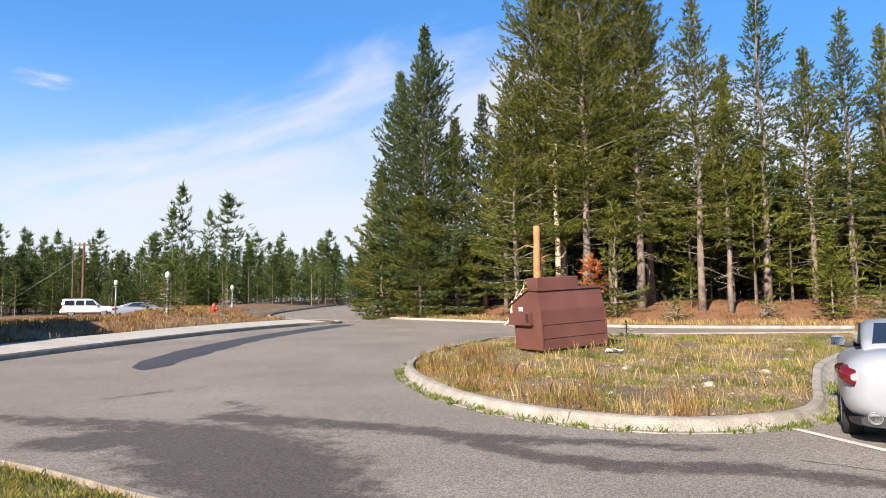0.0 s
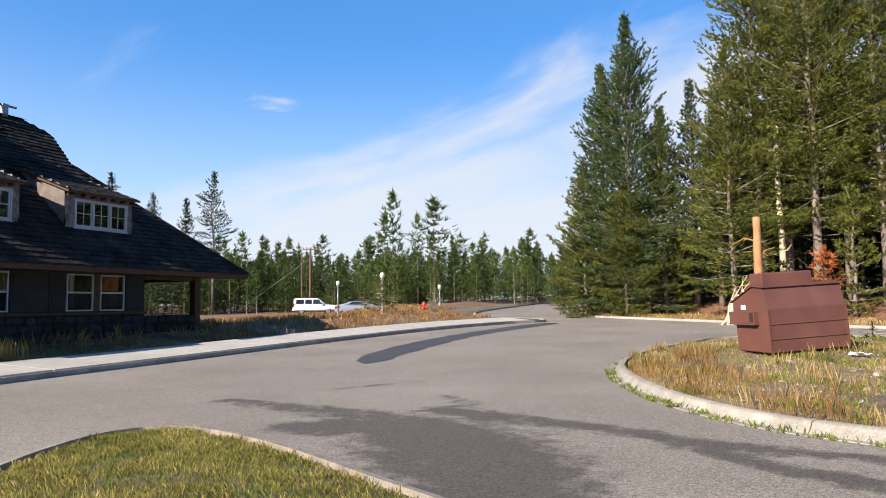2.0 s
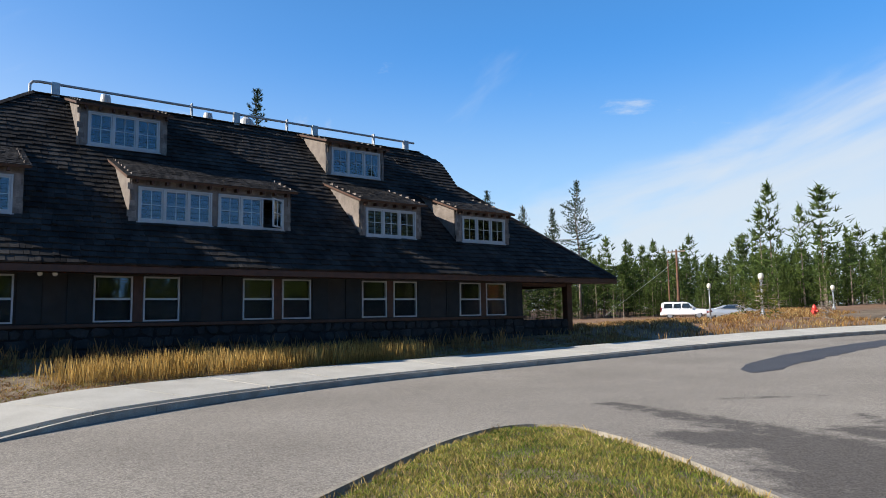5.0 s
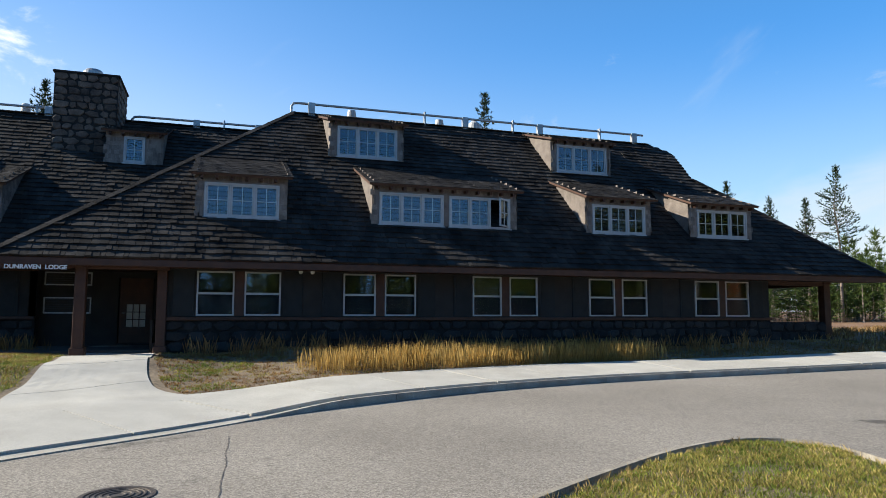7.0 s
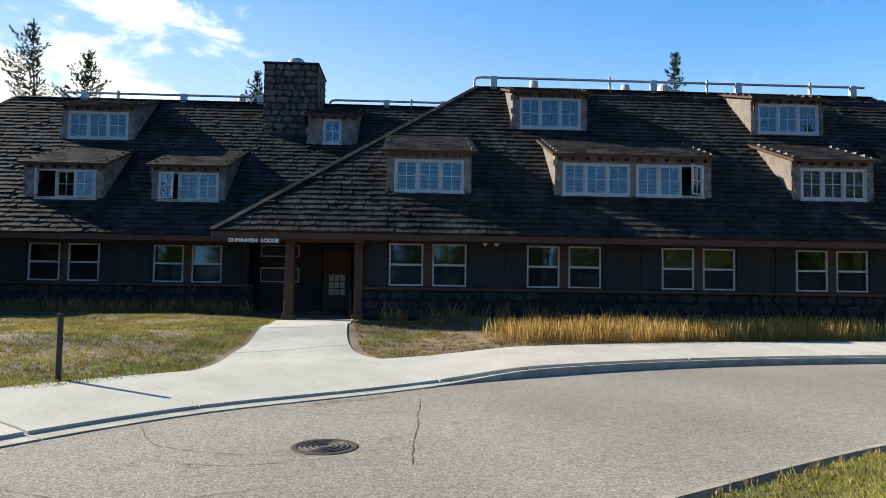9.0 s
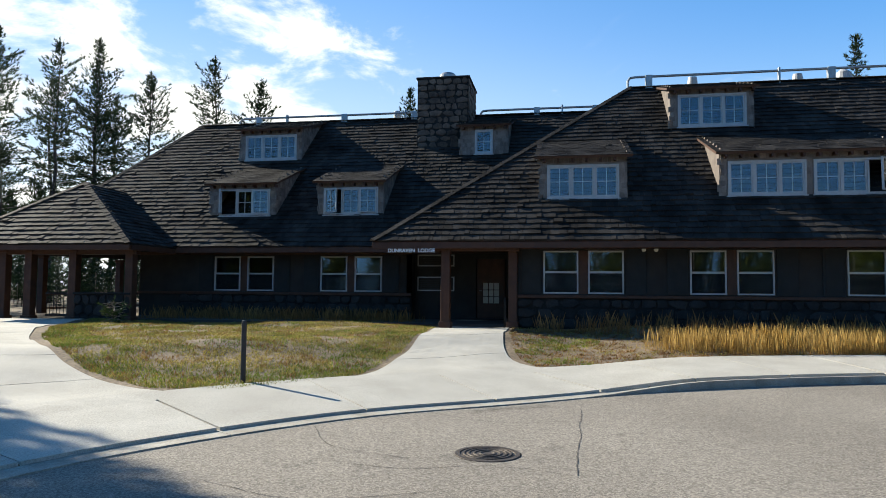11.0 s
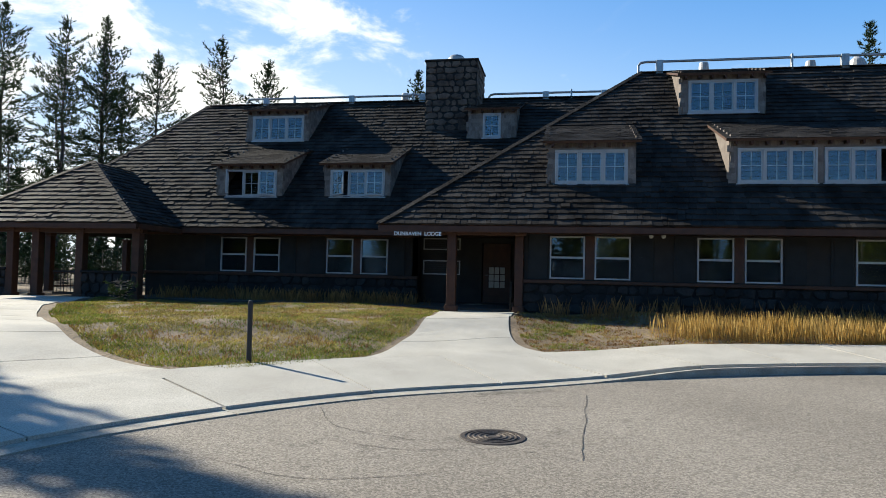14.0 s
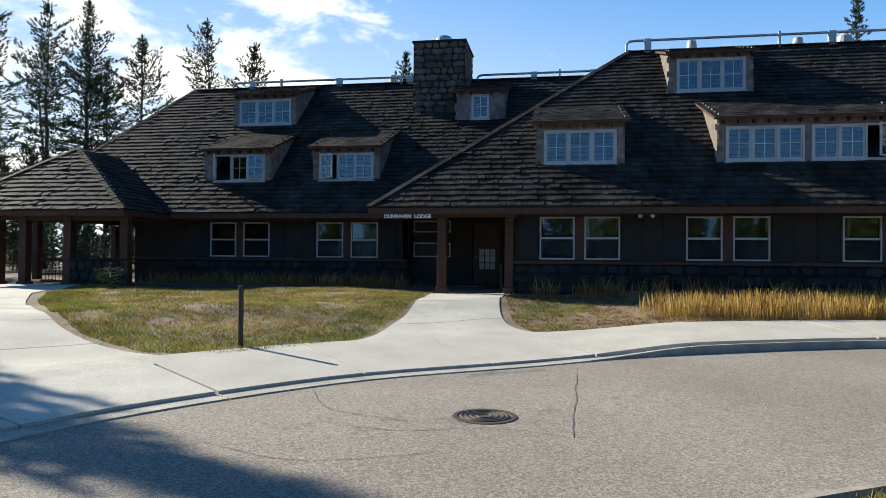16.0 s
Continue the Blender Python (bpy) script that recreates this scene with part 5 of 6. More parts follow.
tree(20.6, 40.6, 15.8, 2.5, PINE, 127, bare=0.24, dead=26)
tree(22.8, 40.0, 17.4, 2.4, PINE, 128, bare=0.26, dead=20)
tree(17.6, 38.6, 4.2, 1.6, "small bushy pine below the tall trunks", 129, bare=0.04, fill=0.6)
# behind the lodge, against the light; that shade is in needle and bark colours
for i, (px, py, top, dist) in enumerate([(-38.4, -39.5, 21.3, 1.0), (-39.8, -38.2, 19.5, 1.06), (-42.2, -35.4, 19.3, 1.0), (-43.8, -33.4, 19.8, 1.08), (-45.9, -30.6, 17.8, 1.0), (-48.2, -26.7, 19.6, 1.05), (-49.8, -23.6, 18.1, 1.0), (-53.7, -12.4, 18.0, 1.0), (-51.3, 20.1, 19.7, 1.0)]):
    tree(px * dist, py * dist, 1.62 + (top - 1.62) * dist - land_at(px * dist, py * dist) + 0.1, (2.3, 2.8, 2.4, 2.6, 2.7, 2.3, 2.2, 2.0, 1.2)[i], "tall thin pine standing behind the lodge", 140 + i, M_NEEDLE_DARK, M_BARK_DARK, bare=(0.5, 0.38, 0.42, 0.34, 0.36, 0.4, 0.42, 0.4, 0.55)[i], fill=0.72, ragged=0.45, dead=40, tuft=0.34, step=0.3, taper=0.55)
for i, (px, py, top) in enumerate([(-36.8, 40.9, 12.2), (-38.3, 39.6, 10.0), (-39.9, 37.9, 10.3), (-41.8, 35.8, 11.6)]):
    px, py, top = px * 1.5, py * 1.5, 1.62 + (top - 1.62) * 1.5
    tree(px, py, top - land_at(px, py), (2.4, 2.0, 2.6, 2.1)[i], "thin pine standing beyond the lodge", 160 + i, M_NEEDLE_DARK, bare=(0.45, 0.15, 0.15, 0.3)[i], fill=0.75, ragged=0.35, dead=10)
# trees to the south, whose shade falls on the road
tree(-11.3, -19.2, 10.0, 2.4, "bushy pine south of the walk", 171, bare=0.03, taper=0.9, ragged=0.2, blades=12, tuft=0.5, fill=0.9)
tree(-8.7, -18.7, 9.4, 2.9, "bushy pine south of the walk", 172, bare=0.03, taper=0.9, ragged=0.2, blades=12, tuft=0.5, fill=0.9)
tree(-6.0, -18.8, 9.3, 3.1, "bushy pine south of the walk", 173, bare=0.03, taper=0.9, ragged=0.2, blades=12, tuft=0.5)


# ---------------------------------------------------------------- woods further off: one sheet of trees each
def woods(name, label, seed, spots, mat, tuft=0.75, kinds=5, step=0.6, whorl=0.8, blades=4, bark=M_BARK, clear=0.1):
    g = np.random.default_rng(seed)
    base = []
    for k in range(kinds):
        base.append(conifer(seed * 31 + k, 10.0, 1.9 + 0.25 * (k % 3), bare=clear + 0.08 * (k % 3), fill=0.85, tuft=tuft, step=step, whorl=whorl, blades=blades, ragged=0.3)[0])
    out, stems = [], []
    for x, y, h in spots:
        b = base[g.integers(kinds)]
        a = g.uniform(0, math.tau)
        ca, sa = math.cos(a), math.sin(a)
        s = h / 10.0
        w = s * g.uniform(0.85, 1.4) if h > 5 else s * 1.3
        z = land_at(x, y) - 0.1
        p = b.copy()
        q = np.stack([(p[..., 0] * ca - p[..., 1] * sa) * w + x, (p[..., 0] * sa + p[..., 1] * ca) * w + y, p[..., 2] * s + z], -1)
        out.append(q)
        r = 0.012 * h
        top = np.array([x, y, z + h * 0.9])
        c = [np.array([x + r * math.cos(t), y + r * math.sin(t), z - 0.2]) for t in (a, a + 2.1, a + 4.2)]
        stems += [[c[0], c[1], top], [c[1], c[2], top], [c[2], c[0], top]]
    host = thing(name, label, "woods", kind="stuff")
    tagged(tris("needles", np.concatenate(out), mat, host), kind="stuff")
    tagged(tris("stems", np.array(stems), bark, host), kind="stuff")
    return host


wr = random.Random(77)


def fan(n, yaw0, yaw1, d0, d1, h0, h1):
    out = []
    for _ in range(n):
        a, d = radians(wr.uniform(yaw0, yaw1)), wr.uniform(d0, d1)
        out.append((-math.sin(a) * d, math.cos(a) * d, wr.uniform(h0, h1)))
    return out


far_spots = fan(400, 12, 62, 92, 150, 6.5, 9.8) + fan(130, 12, 62, 84, 96, 4.5, 8.2) + fan(110, 12, 62, 82, 100, 1.6, 4.5) + fan(260, 24, 64, 78, 96, 2.5, 7.0) + fan(120, 12, 40, 100, 130, 2, 5) + fan(12, 16, 42, 92, 104, 9.8, 11.0)
far_spots += [(-24.3 * 1.62, 46.6 * 1.62, 15.2), (-22.1 * 1.55, 49.3 * 1.55, 13.6), (-23.2 * 1.55, 48.6 * 1.55, 12.0), (-24.8 * 1.6, 46.2 * 1.6, 12.0), (-14.5, 83, 11.0), (-16.5, 84, 8.5), (-18.5, 88, 9)]
woods("far_woods", "dark green pine woods beyond the parking area", 5, far_spots, M_NEEDLE_FAR, kinds=6, tuft=0.62, blades=3, step=0.62, whorl=0.85)
near_back = [(x, y, wr.uniform(9, 16) if x < 9 else wr.uniform(6, 11)) for x, y in [(wr.uniform(-3, 34), wr.uniform(47, 74)) for _ in range(110)]]
near_back += [(wr.uniform(8, 34), wr.uniform(45, 52), wr.uniform(3.5, 6.5)) for _ in range(45)]
near_back += [(wr.uniform(-13, 4), wr.uniform(50, 72), wr.uniform(2, 6)) for _ in range(90)] + [(wr.uniform(-6, 40), wr.uniform(54, 74), wr.uniform(2, 6)) for _ in range(150)] + [(wr.uniform(24, 60), wr.uniform(40, 60), wr.uniform(8, 12)) for _ in range(35)]
# the dark needle copy puts the stand's shade into its colour
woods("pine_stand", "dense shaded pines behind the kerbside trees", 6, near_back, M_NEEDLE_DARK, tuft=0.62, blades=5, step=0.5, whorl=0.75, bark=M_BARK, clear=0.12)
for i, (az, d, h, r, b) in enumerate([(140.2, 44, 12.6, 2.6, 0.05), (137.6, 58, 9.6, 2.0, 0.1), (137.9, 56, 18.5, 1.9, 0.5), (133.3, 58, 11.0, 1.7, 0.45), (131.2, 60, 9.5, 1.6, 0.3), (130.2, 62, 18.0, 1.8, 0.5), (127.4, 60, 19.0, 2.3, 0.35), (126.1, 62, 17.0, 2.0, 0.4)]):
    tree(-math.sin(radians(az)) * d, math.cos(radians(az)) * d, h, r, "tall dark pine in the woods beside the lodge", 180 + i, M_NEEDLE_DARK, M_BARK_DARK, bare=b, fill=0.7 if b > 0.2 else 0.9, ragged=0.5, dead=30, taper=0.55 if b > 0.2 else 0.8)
lodge_back = fan(110, 116, 141, 40, 56, 1.5, 3.6) + fan(16, 108, 141, 66, 95, 7, 11) + fan(50, 62, 108, 68, 100, 5, 8.5) + fan(35, 112, 141, 46, 70, 2, 6) + fan(60, 58, 112, 62, 90, 2, 6)
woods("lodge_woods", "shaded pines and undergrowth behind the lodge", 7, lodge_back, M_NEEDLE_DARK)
behind = fan(240, 200, 350, 42, 80, 7, 11.5) + fan(90, 200, 350, 38, 60, 2, 5)
woods("east_woods", "sunlit pines on the far side of the road", 8, behind, M_NEEDLE, blades=3, tuft=0.9)


# trunks and fallen wood behind the bin
def snag(x, y, h, r, mat, label, seed, broken=True):
    z = land_at(x, y)
    e = thing("snag_tree", label, "dead tree", "", (x, y, z - 0.1))
    rg = random.Random(seed)
    pts = [(rg.uniform(-0.05, 0.05), rg.uniform(-0.05, 0.05), h * i / 6) for i in range(7)]
    part("trunk", tube(bmesh.new(), pts, [r * (1.2 - 0.35 * i / 6) for i in range(7)], 10), mat, e, smooth=True)
    for k in range(5):
        a, b = rg.uniform(0, math.tau), rg.uniform(0.25, 0.95) * h
        L = rg.uniform(0.4, 1.4)
        part("limb", tube(bmesh.new(), [(0, 0, b), (math.cos(a) * L * 0.5, math.sin(a) * L * 0.5, b + rg.uniform(-0.1, 0.3)), (math.cos(a) * L, math.sin(a) * L, b + rg.uniform(-0.4, 0.5))], [0.05, 0.03, 0.012], 6), mat, e)
    return e


snag(0.95, 36.8, 5.5, 0.20, M_BARK_ORANGE, "broken orange-barked trunk behind the bin", 201)
snag(2.25, 40.9, 10.6, 0.15, M_BARK_TAN, "pale stripped pine trunk behind the bin", 202)
bz = thing("fallen_limb_pile", "tangle of bleached fallen branches behind the bin", "dead branches", "", (-0.6, 36.6, land_at(-0.6, 36.6)))
for k in range(9):
    rg = random.Random(300 + k)
    a = rg.uniform(-0.5, 0.9)
    L = rg.uniform(1.2, 2.6)
    part("branch", tube(bmesh.new(), [(rg.uniform(-0.4, 0.4), rg.uniform(-0.2, 0.2), 0), (0.5 * math.cos(a) + rg.uniform(-0.3, 0.3), 0.1, L * 0.55), (math.cos(a) * 1.0 + rg.uniform(-0.2, 0.4), rg.uniform(-0.2, 0.3), L)], [0.06, 0.04, 0.012], 6), M_BARK_TAN, bz)
rb = thing("dead_bush", "rust-red dead pine bough", "bush", "", (3.9, 38.0, land_at(3.9, 38.0)))
tris("needles", conifer(310, 3.6, 0.8, bare=0.45, tuft=0.35)[0], leafy("rust_needles", (0.25, 0.07, 0.02), (0.38, 0.13, 0.04)), rb)
part("stem", tube(bmesh.new(), [(0, 0, -0.1), (0.05, 0, 1.6), (0, 0.05, 3.4)], [0.06, 0.05, 0.01], 6), M_BARK, rb)

# ---------------------------------------------------------------- grass and weeds
def blades(pts, lo, hi, width, seed, lean=0.35, sub=1):
    """One bent triangle pair for each blade standing at pts (n, 3)."""
    g = np.random.default_rng(seed)
    n = len(pts)
    h = g.uniform(lo, hi, n)[:, None]
    a = g.uniform(0, math.tau, n)
    side = np.stack([np.cos(a), np.sin(a), np.zeros(n)], 1)
    fall = np.stack([np.cos(a + 1.4), np.sin(a + 1.4), np.zeros(n)], 1) * g.uniform(0, lean, n)[:, None]
    w = width * g.uniform(0.6, 1.3, n)[:, None]
    b = np.asarray(pts, float) - [0, 0, 0.015]
    mid = b + np.array([0, 0, 0.6]) * h + fall * h * 0.35
    tip = b + np.array([0, 0, 1.0]) * h + fall * h
    t1 = np.stack([b - side * w, b + side * w, mid + side * w * 0.7], 1)
    t2 = np.stack([b - side * w, mid + side * w * 0.7, tip], 1)
    return np.concatenate([t1, t2])


def scatter(n, x0, x1, y0, y1, keep, seed, clump=0.0):
    """Points on the land inside a box where keep(x, y) holds; clump gathers them into tufts."""
    g = np.random.default_rng(seed)
    out = []
    need = n
    while need > 0:
        x, y = g.uniform(x0, x1, need * 2), g.uniform(y0, y1, need * 2)
        if clump:
            k = max(1, len(x) // 14)
            i = g.integers(0, k, len(x))
            x, y = x[i] + g.normal(0, clump, len(x)), y[i] + g.normal(0, clump, len(x))
        ok = keep(x, y)
        out.append(np.stack([x[ok], y[ok]], 1)[:need])
        need -= len(out[-1])
        if not ok.any():
            break
    p = np.concatenate(out)
    return np.concatenate([p, field("height", p[:, 0], p[:, 1])[:, None]], 1)


def stuff(name, label, category, pieces):
    """Grass of several colours under one holder."""
    e = thing(name, label, category, kind="stuff")
    for nm, arr, mat in pieces:
        tagged(tris(nm, arr, mat, e), kind="stuff")
    return e


def patchy(x, y, s, lim):
    return np.array([noise.noise(Vector((a * s, b * s, 3.1))) for a, b in zip(x, y)]) > lim


in_near = lambda x, y: field("near", x, y) > 0.1
near_a = scatter(62000, -7.6, -0.8, 0.4, 7.4, in_near, 401)
near_o = scatter(50000, -7.6, -0.8, 0.4, 7.4, lambda x, y: in_near(x, y) & patchy(x, y, 1.3, -0.25), 400, 0.05)
near_b = scatter(4200, -7.6, -0.8, 0.4, 7.4, lambda x, y: in_near(x, y) & patchy(x, y, 1.1, -0.05), 402, 0.06)
near_edge = scatter(2600, -7.7, -1.5, 1.0, 7.5, lambda x, y: np.abs(field("near", x, y) - 0.10) < 0.14, 403, 0.05)
near_w = scatter(60000, -7.0, 14, -3.2, 5.6, lambda x, y: in_near(x, y) & ((x > -0.8) | (y < 0.4)), 408)
stuff("lawn_near", "short green and straw-tipped grass on the near island", "grass", [
    ("green_blades", blades(near_a, 0.02, 0.07, 0.0036, 404, 0.9), M_GRASS),
    ("faded_blades", blades(near_o, 0.02, 0.075, 0.0034, 407, 0.9), M_OLIVE),
    ("wide_green", blades(near_w[::2], 0.02, 0.07, 0.007, 409, 0.9), M_GRASS),
    ("wide_faded", blades(near_w[1::2], 0.02, 0.07, 0.007, 410, 0.9), M_OLIVE),
    ("dry_blades", blades(near_b, 0.03, 0.09, 0.003, 405, 0.7), M_DRY),
    ("edge_blades", blades(near_edge, 0.04, 0.14, 0.0026, 406, 0.6), M_DRY)])

LAWN = np.array([(-20.2, -3.9), (-17, -3.6), (-13.8, -3.45), (-11.4, -3.55), (-10.3, -4.2), (-9.4, -4.9), (-9.2, -5.9), (-9.9, -7.4), (-11.5, -9.3), (-14.1, -11.8), (-17.2, -14.0), (-20.4, -15.2), (-23.3, -14.0), (-23.4, -5.6)])
in_lawn = lambda x, y: poly_dist(LAWN, x, y) > -0.12
rim = lambda x, y: poly_dist(LAWN, x, y) < 0.9
lawn_e = scatter(26000, -23.4, -9, -15.3, -3.4, lambda x, y: in_lawn(x, y) & rim(x, y) & patchy(x, y, 0.9, -0.3), 410)
lawn_a = scatter(30000, -23.4, -9, -15.3, -3.4, lambda x, y: in_lawn(x, y) & patchy(x, y, 0.7, 0.0), 411, 0.12)
lawn_o = scatter(80000, -23.4, -9, -15.3, -3.4, lambda x, y: in_lawn(x, y) & patchy(x + 11, y, 0.9, -0.22), 417, 0.10)
lawn_b = scatter(9000, -23.4, -9, -15.3, -3.4, lambda x, y: in_lawn(x, y) & patchy(x + 30, y, 0.8, -0.1), 412, 0.09)
lawn_c = scatter(2600, -23.3, -21.2, -14.2, -4.2, in_lawn, 413, 0.1)
SOUTH = np.array([(-4.6, -8.7), (-7.2, -9.9), (-9.9, -12.3), (-12.8, -15.2), (-12.0, -17.5), (-4.0, -13.0)])
south_a = scatter(16000, -12.9, -4, -17.5, -8.6, lambda x, y: poly_dist(SOUTH, x, y) > 0, 451)
stuff("lawn_south", "short green and faded grass south of the broad walk", "grass", [
    ("green_blades", blades(south_a[::2], 0.03, 0.10, 0.010, 452, 0.9), M_GRASS),
    ("faded_blades", blades(south_a[1::2], 0.03, 0.10, 0.010, 453, 1.0), M_OLIVE)])
stuff("lawn_lodge", "patchy green and dry lawn in front of the lodge", "grass", [
    ("edge_blades", blades(lawn_e, 0.02, 0.075, 0.009, 418, 0.9), M_GRASS),
    ("green_blades", blades(lawn_a, 0.02, 0.07, 0.008, 414, 0.9), M_GRASS),
    ("faded_blades", blades(lawn_o, 0.02, 0.07, 0.010, 419, 1.2), M_OLIVE),
    ("dry_blades", blades(lawn_b, 0.03, 0.10, 0.007, 415, 1.0), M_RUST),
    ("wall_weeds", blades(lawn_c, 0.15, 0.55, 0.006, 416, 0.4), M_RUST)])

dl_ = lambda x, y: field("lodge", x, y)
bed_edge = lambda x: np.interp(x, [-20, -17, -14.6, -13.6, -13.1], [-1.5, -1.35, -1.0, -0.55, 0.2])
verge = lambda x, y: (dl_(x, y) > 2.45) & (x > -20.3) & (y > bed_edge(x))
straw = scatter(12000, -19.6, -16.2, 2.2, 12.6, lambda x, y: (dl_(x, y) > 2.5) & (dl_(x, y) < 4.0) & (x > -19.9) & patchy(x, y, 0.8, -0.5), 421, 0.35)
litter = scatter(36000, -20.3, -13.4, -1.5, 24, verge, 422, 0.05)
pale_l = scatter(12000, -20.3, -13.4, -1.5, 24, verge, 427, 0.08)
rim_g = scatter(2600, -20.2, -13.0, -1.6, 1.2, lambda x, y: (dl_(x, y) > 2.3) & (dl_(x, y) < 6) & (y < 0.4 - 0.10 * (x + 13)) & (y > bed_edge(x)) & patchy(x, y, 1.2, 0.0), 428, 0.08)
dark_w = scatter(1600, -20.3, -18.3, -0.8, 18, verge, 423, 0.08)
stuff("straw_verge", "tall golden straw along the lodge wall", "grass", [
    ("straw", blades(straw, 0.10, 0.62, 0.0022, 424, 0.22), M_STRAW),
    ("litter", blades(litter, 0.02, 0.07, 0.010, 425, 1.4), M_RUST),
    ("pale_litter", blades(pale_l, 0.02, 0.08, 0.008, 429, 1.4), M_OLIVE),
    ("rim_blades", blades(rim_g, 0.02, 0.08, 0.009, 430, 0.9), M_GRASS),
    ("weeds", blades(dark_w, 0.2, 0.6, 0.007, 426, 0.4), M_RUST)])

in_isl = lambda x, y: field("island", x, y) > 0.16
isl_a = scatter(30000, -2.8, 16, 9.2, 27.3, in_isl, 431, 0.12)
isl_b = scatter(3600, -2.8, 9, 9.2, 22, lambda x, y: in_isl(x, y) & patchy(x, y, 0.7, 0.05), 432, 0.16)
isl_c = scatter(7500, -2.8, 12, 9.2, 24, lambda x, y: in_isl(x, y) & patchy(x + 9, y, 0.9, 0.0), 433, 0.1)
isl_e = scatter(2600, -2.6, 2.6, 9.4, 20.5, lambda x, y: in_isl(x, y) & (field("island", x, y) < 2.2) & patchy(x, y + 4, 0.8, -0.05), 439, 0.14)
isl_o = scatter(22000, -2.8, 12, 9.2, 26, lambda x, y: in_isl(x, y) & patchy(x + 4, y, 0.6, -0.2), 442, 0.1)
isl_d = scatter(2600, -2.8, 6, 9.0, 19, lambda x, y: np.abs(field("island", x, y) + 0.12) < 0.16, 434, 0.06)
isl_d[:, 2] = road_z(isl_d[:, 0], isl_d[:, 1]) + 0.01
stuff("island_grass", "dry yellow grass and weeds on the kerbed island", "grass", [
    ("dry_blades", blades(isl_a, 0.02, 0.07, 0.0032, 435, 1.1), M_DRY),
    ("faded_blades", blades(isl_o, 0.02, 0.10, 0.004, 441, 1.0), M_OLIVE),
    ("tall_dry", blades(isl_b, 0.08, 0.34, 0.0022, 436, 0.35), M_DRY),
    ("rust_weeds", blades(isl_e, 0.06, 0.32, 0.0026, 440, 0.35), M_RUST),
    ("green_weeds", blades(isl_c, 0.05, 0.16, 0.010, 437, 0.9), M_GRASS),
    ("gutter_weeds", blades(isl_d, 0.03, 0.1, 0.010, 438, 1.0), M_GRASS)])

berm = lambda x, y: (dl_(x, y) > 2.5) & (dl_(x, y) < 26)
berm_a = scatter(26000, -42, -14, 20, 60, berm, 441, 0.2)
berm_b = scatter(9000, -42, -14, 20, 60, berm, 442, 0.15)
stuff("berm_brush", "rust and straw coloured brush on the low bank", "brush", [
    ("rust_blades", blades(berm_a, 0.08, 0.32, 0.018, 443, 0.7), M_RUST),
    ("dry_blades", blades(berm_b, 0.1, 0.3, 0.014, 444, 0.6), M_DRY)])
dw_ = lambda x, y: field("woods", x, y)
wood_a = scatter(9000, -14, 30, 31, 60, lambda x, y: (dw_(x, y) > 0.3) & (dw_(x, y) < 3.0), 451, 0.15)
wood_b = scatter(18000, -12, 30, 33, 60, lambda x, y: (dw_(x, y) > 1.5) & (dw_(x, y) < 12), 452, 0.2)
stuff("wood_edge_grass", "dry grass and needle litter along the wood's edge", "grass", [
    ("dry_blades", blades(wood_a, 0.08, 0.3, 0.014, 453, 0.6), M_DRY),
    ("needle_litter", blades(wood_b, 0.03, 0.14, 0.02, 454, 1.4), M_RUST)])

# ---------------------------------------------------------------- steel refuse bin
M_BIN = material("red_brown_steel", (0.105, 0.042, 0.031), (0.15, 0.063, 0.047), 1.1, 0.5, 0.03, 30, c3=(0.125, 0.051, 0.038), speck=0.06)
M_BIN_DARK = plain("bin_recess", (0.03, 0.014, 0.01), 0.7)
BIN_L, BIN_S = 2.42, 1.5
bin_m = pose(0.72, 18.05, 0.34, 0, 0, 35) @ pose(0, 0, 0, 0, -3, 0) @ Matrix.Scale(0.885, 4)
bin_ = new("refuse_bin")
bin_.matrix_world = bin_m
tagged(bin_, "large red-brown steel refuse bin on the dry island", "dumpster")


def prism(profile, x0, x1):
    """A (y, z) outline drawn out along x."""
    bm = bmesh.new()
    a = [bm.verts.new((x0, y, z)) for y, z in profile]
    b = [bm.verts.new((x1, y, z)) for y, z in profile]
    bm.faces.new(a)
    bm.faces.new(b[::-1])
    n = len(profile)
    for i in range(n):
        bm.faces.new((a[i], b[i], b[(i + 1) % n], a[(i + 1) % n]))
    return bm


bm = prism([(0, 0.06), (0, 1.22), (0.16, 1.80), (0.55, 1.84), (1.5, 1.42), (1.5, 0.92), (1.40, 0.86), (1.40, 0.06)], 0, BIN_L)
bmesh.ops.bevel(bm, geom=bm.edges[:], offset=0.012, segments=2, affect="EDGES")
body = part("body", bm, M_BIN, bin_)
for z in (0.40, 0.80):
    part("seam", boxes((0.01, -0.022, z, BIN_L - 0.01, -0.002, z + 0.035), bevel=0.006), M_BIN, bin_)
part("edge_strip", boxes((-0.02, -0.02, 0.06, 0.03, 0.03, 1.22)), M_BIN, bin_)
part("edge_strip", boxes((BIN_L - 0.03, -0.02, 0.06, BIN_L + 0.02, 0.03, 1.22)), M_BIN, bin_)
bm = prism([(0.10, 1.845), (0.57, 1.89), (1.56, 1.455), (1.56, 1.40), (0.56, 1.842), (0.10, 1.80)], -0.05, BIN_L + 0.05)
part("lid", bm, M_BIN, bin_, "sloping steel lid")
bm = boxes((0.05, 0.20, 1.86, 1.62, 0.72, 2.2), bevel=0.03)
part("lid_box", bm, M_BIN, bin_, "raised box on the lid")
part("lid_rim", boxes((0.0, 0.16, 1.845, 1.68, 0.76, 1.885), bevel=0.008), M_BIN, bin_)
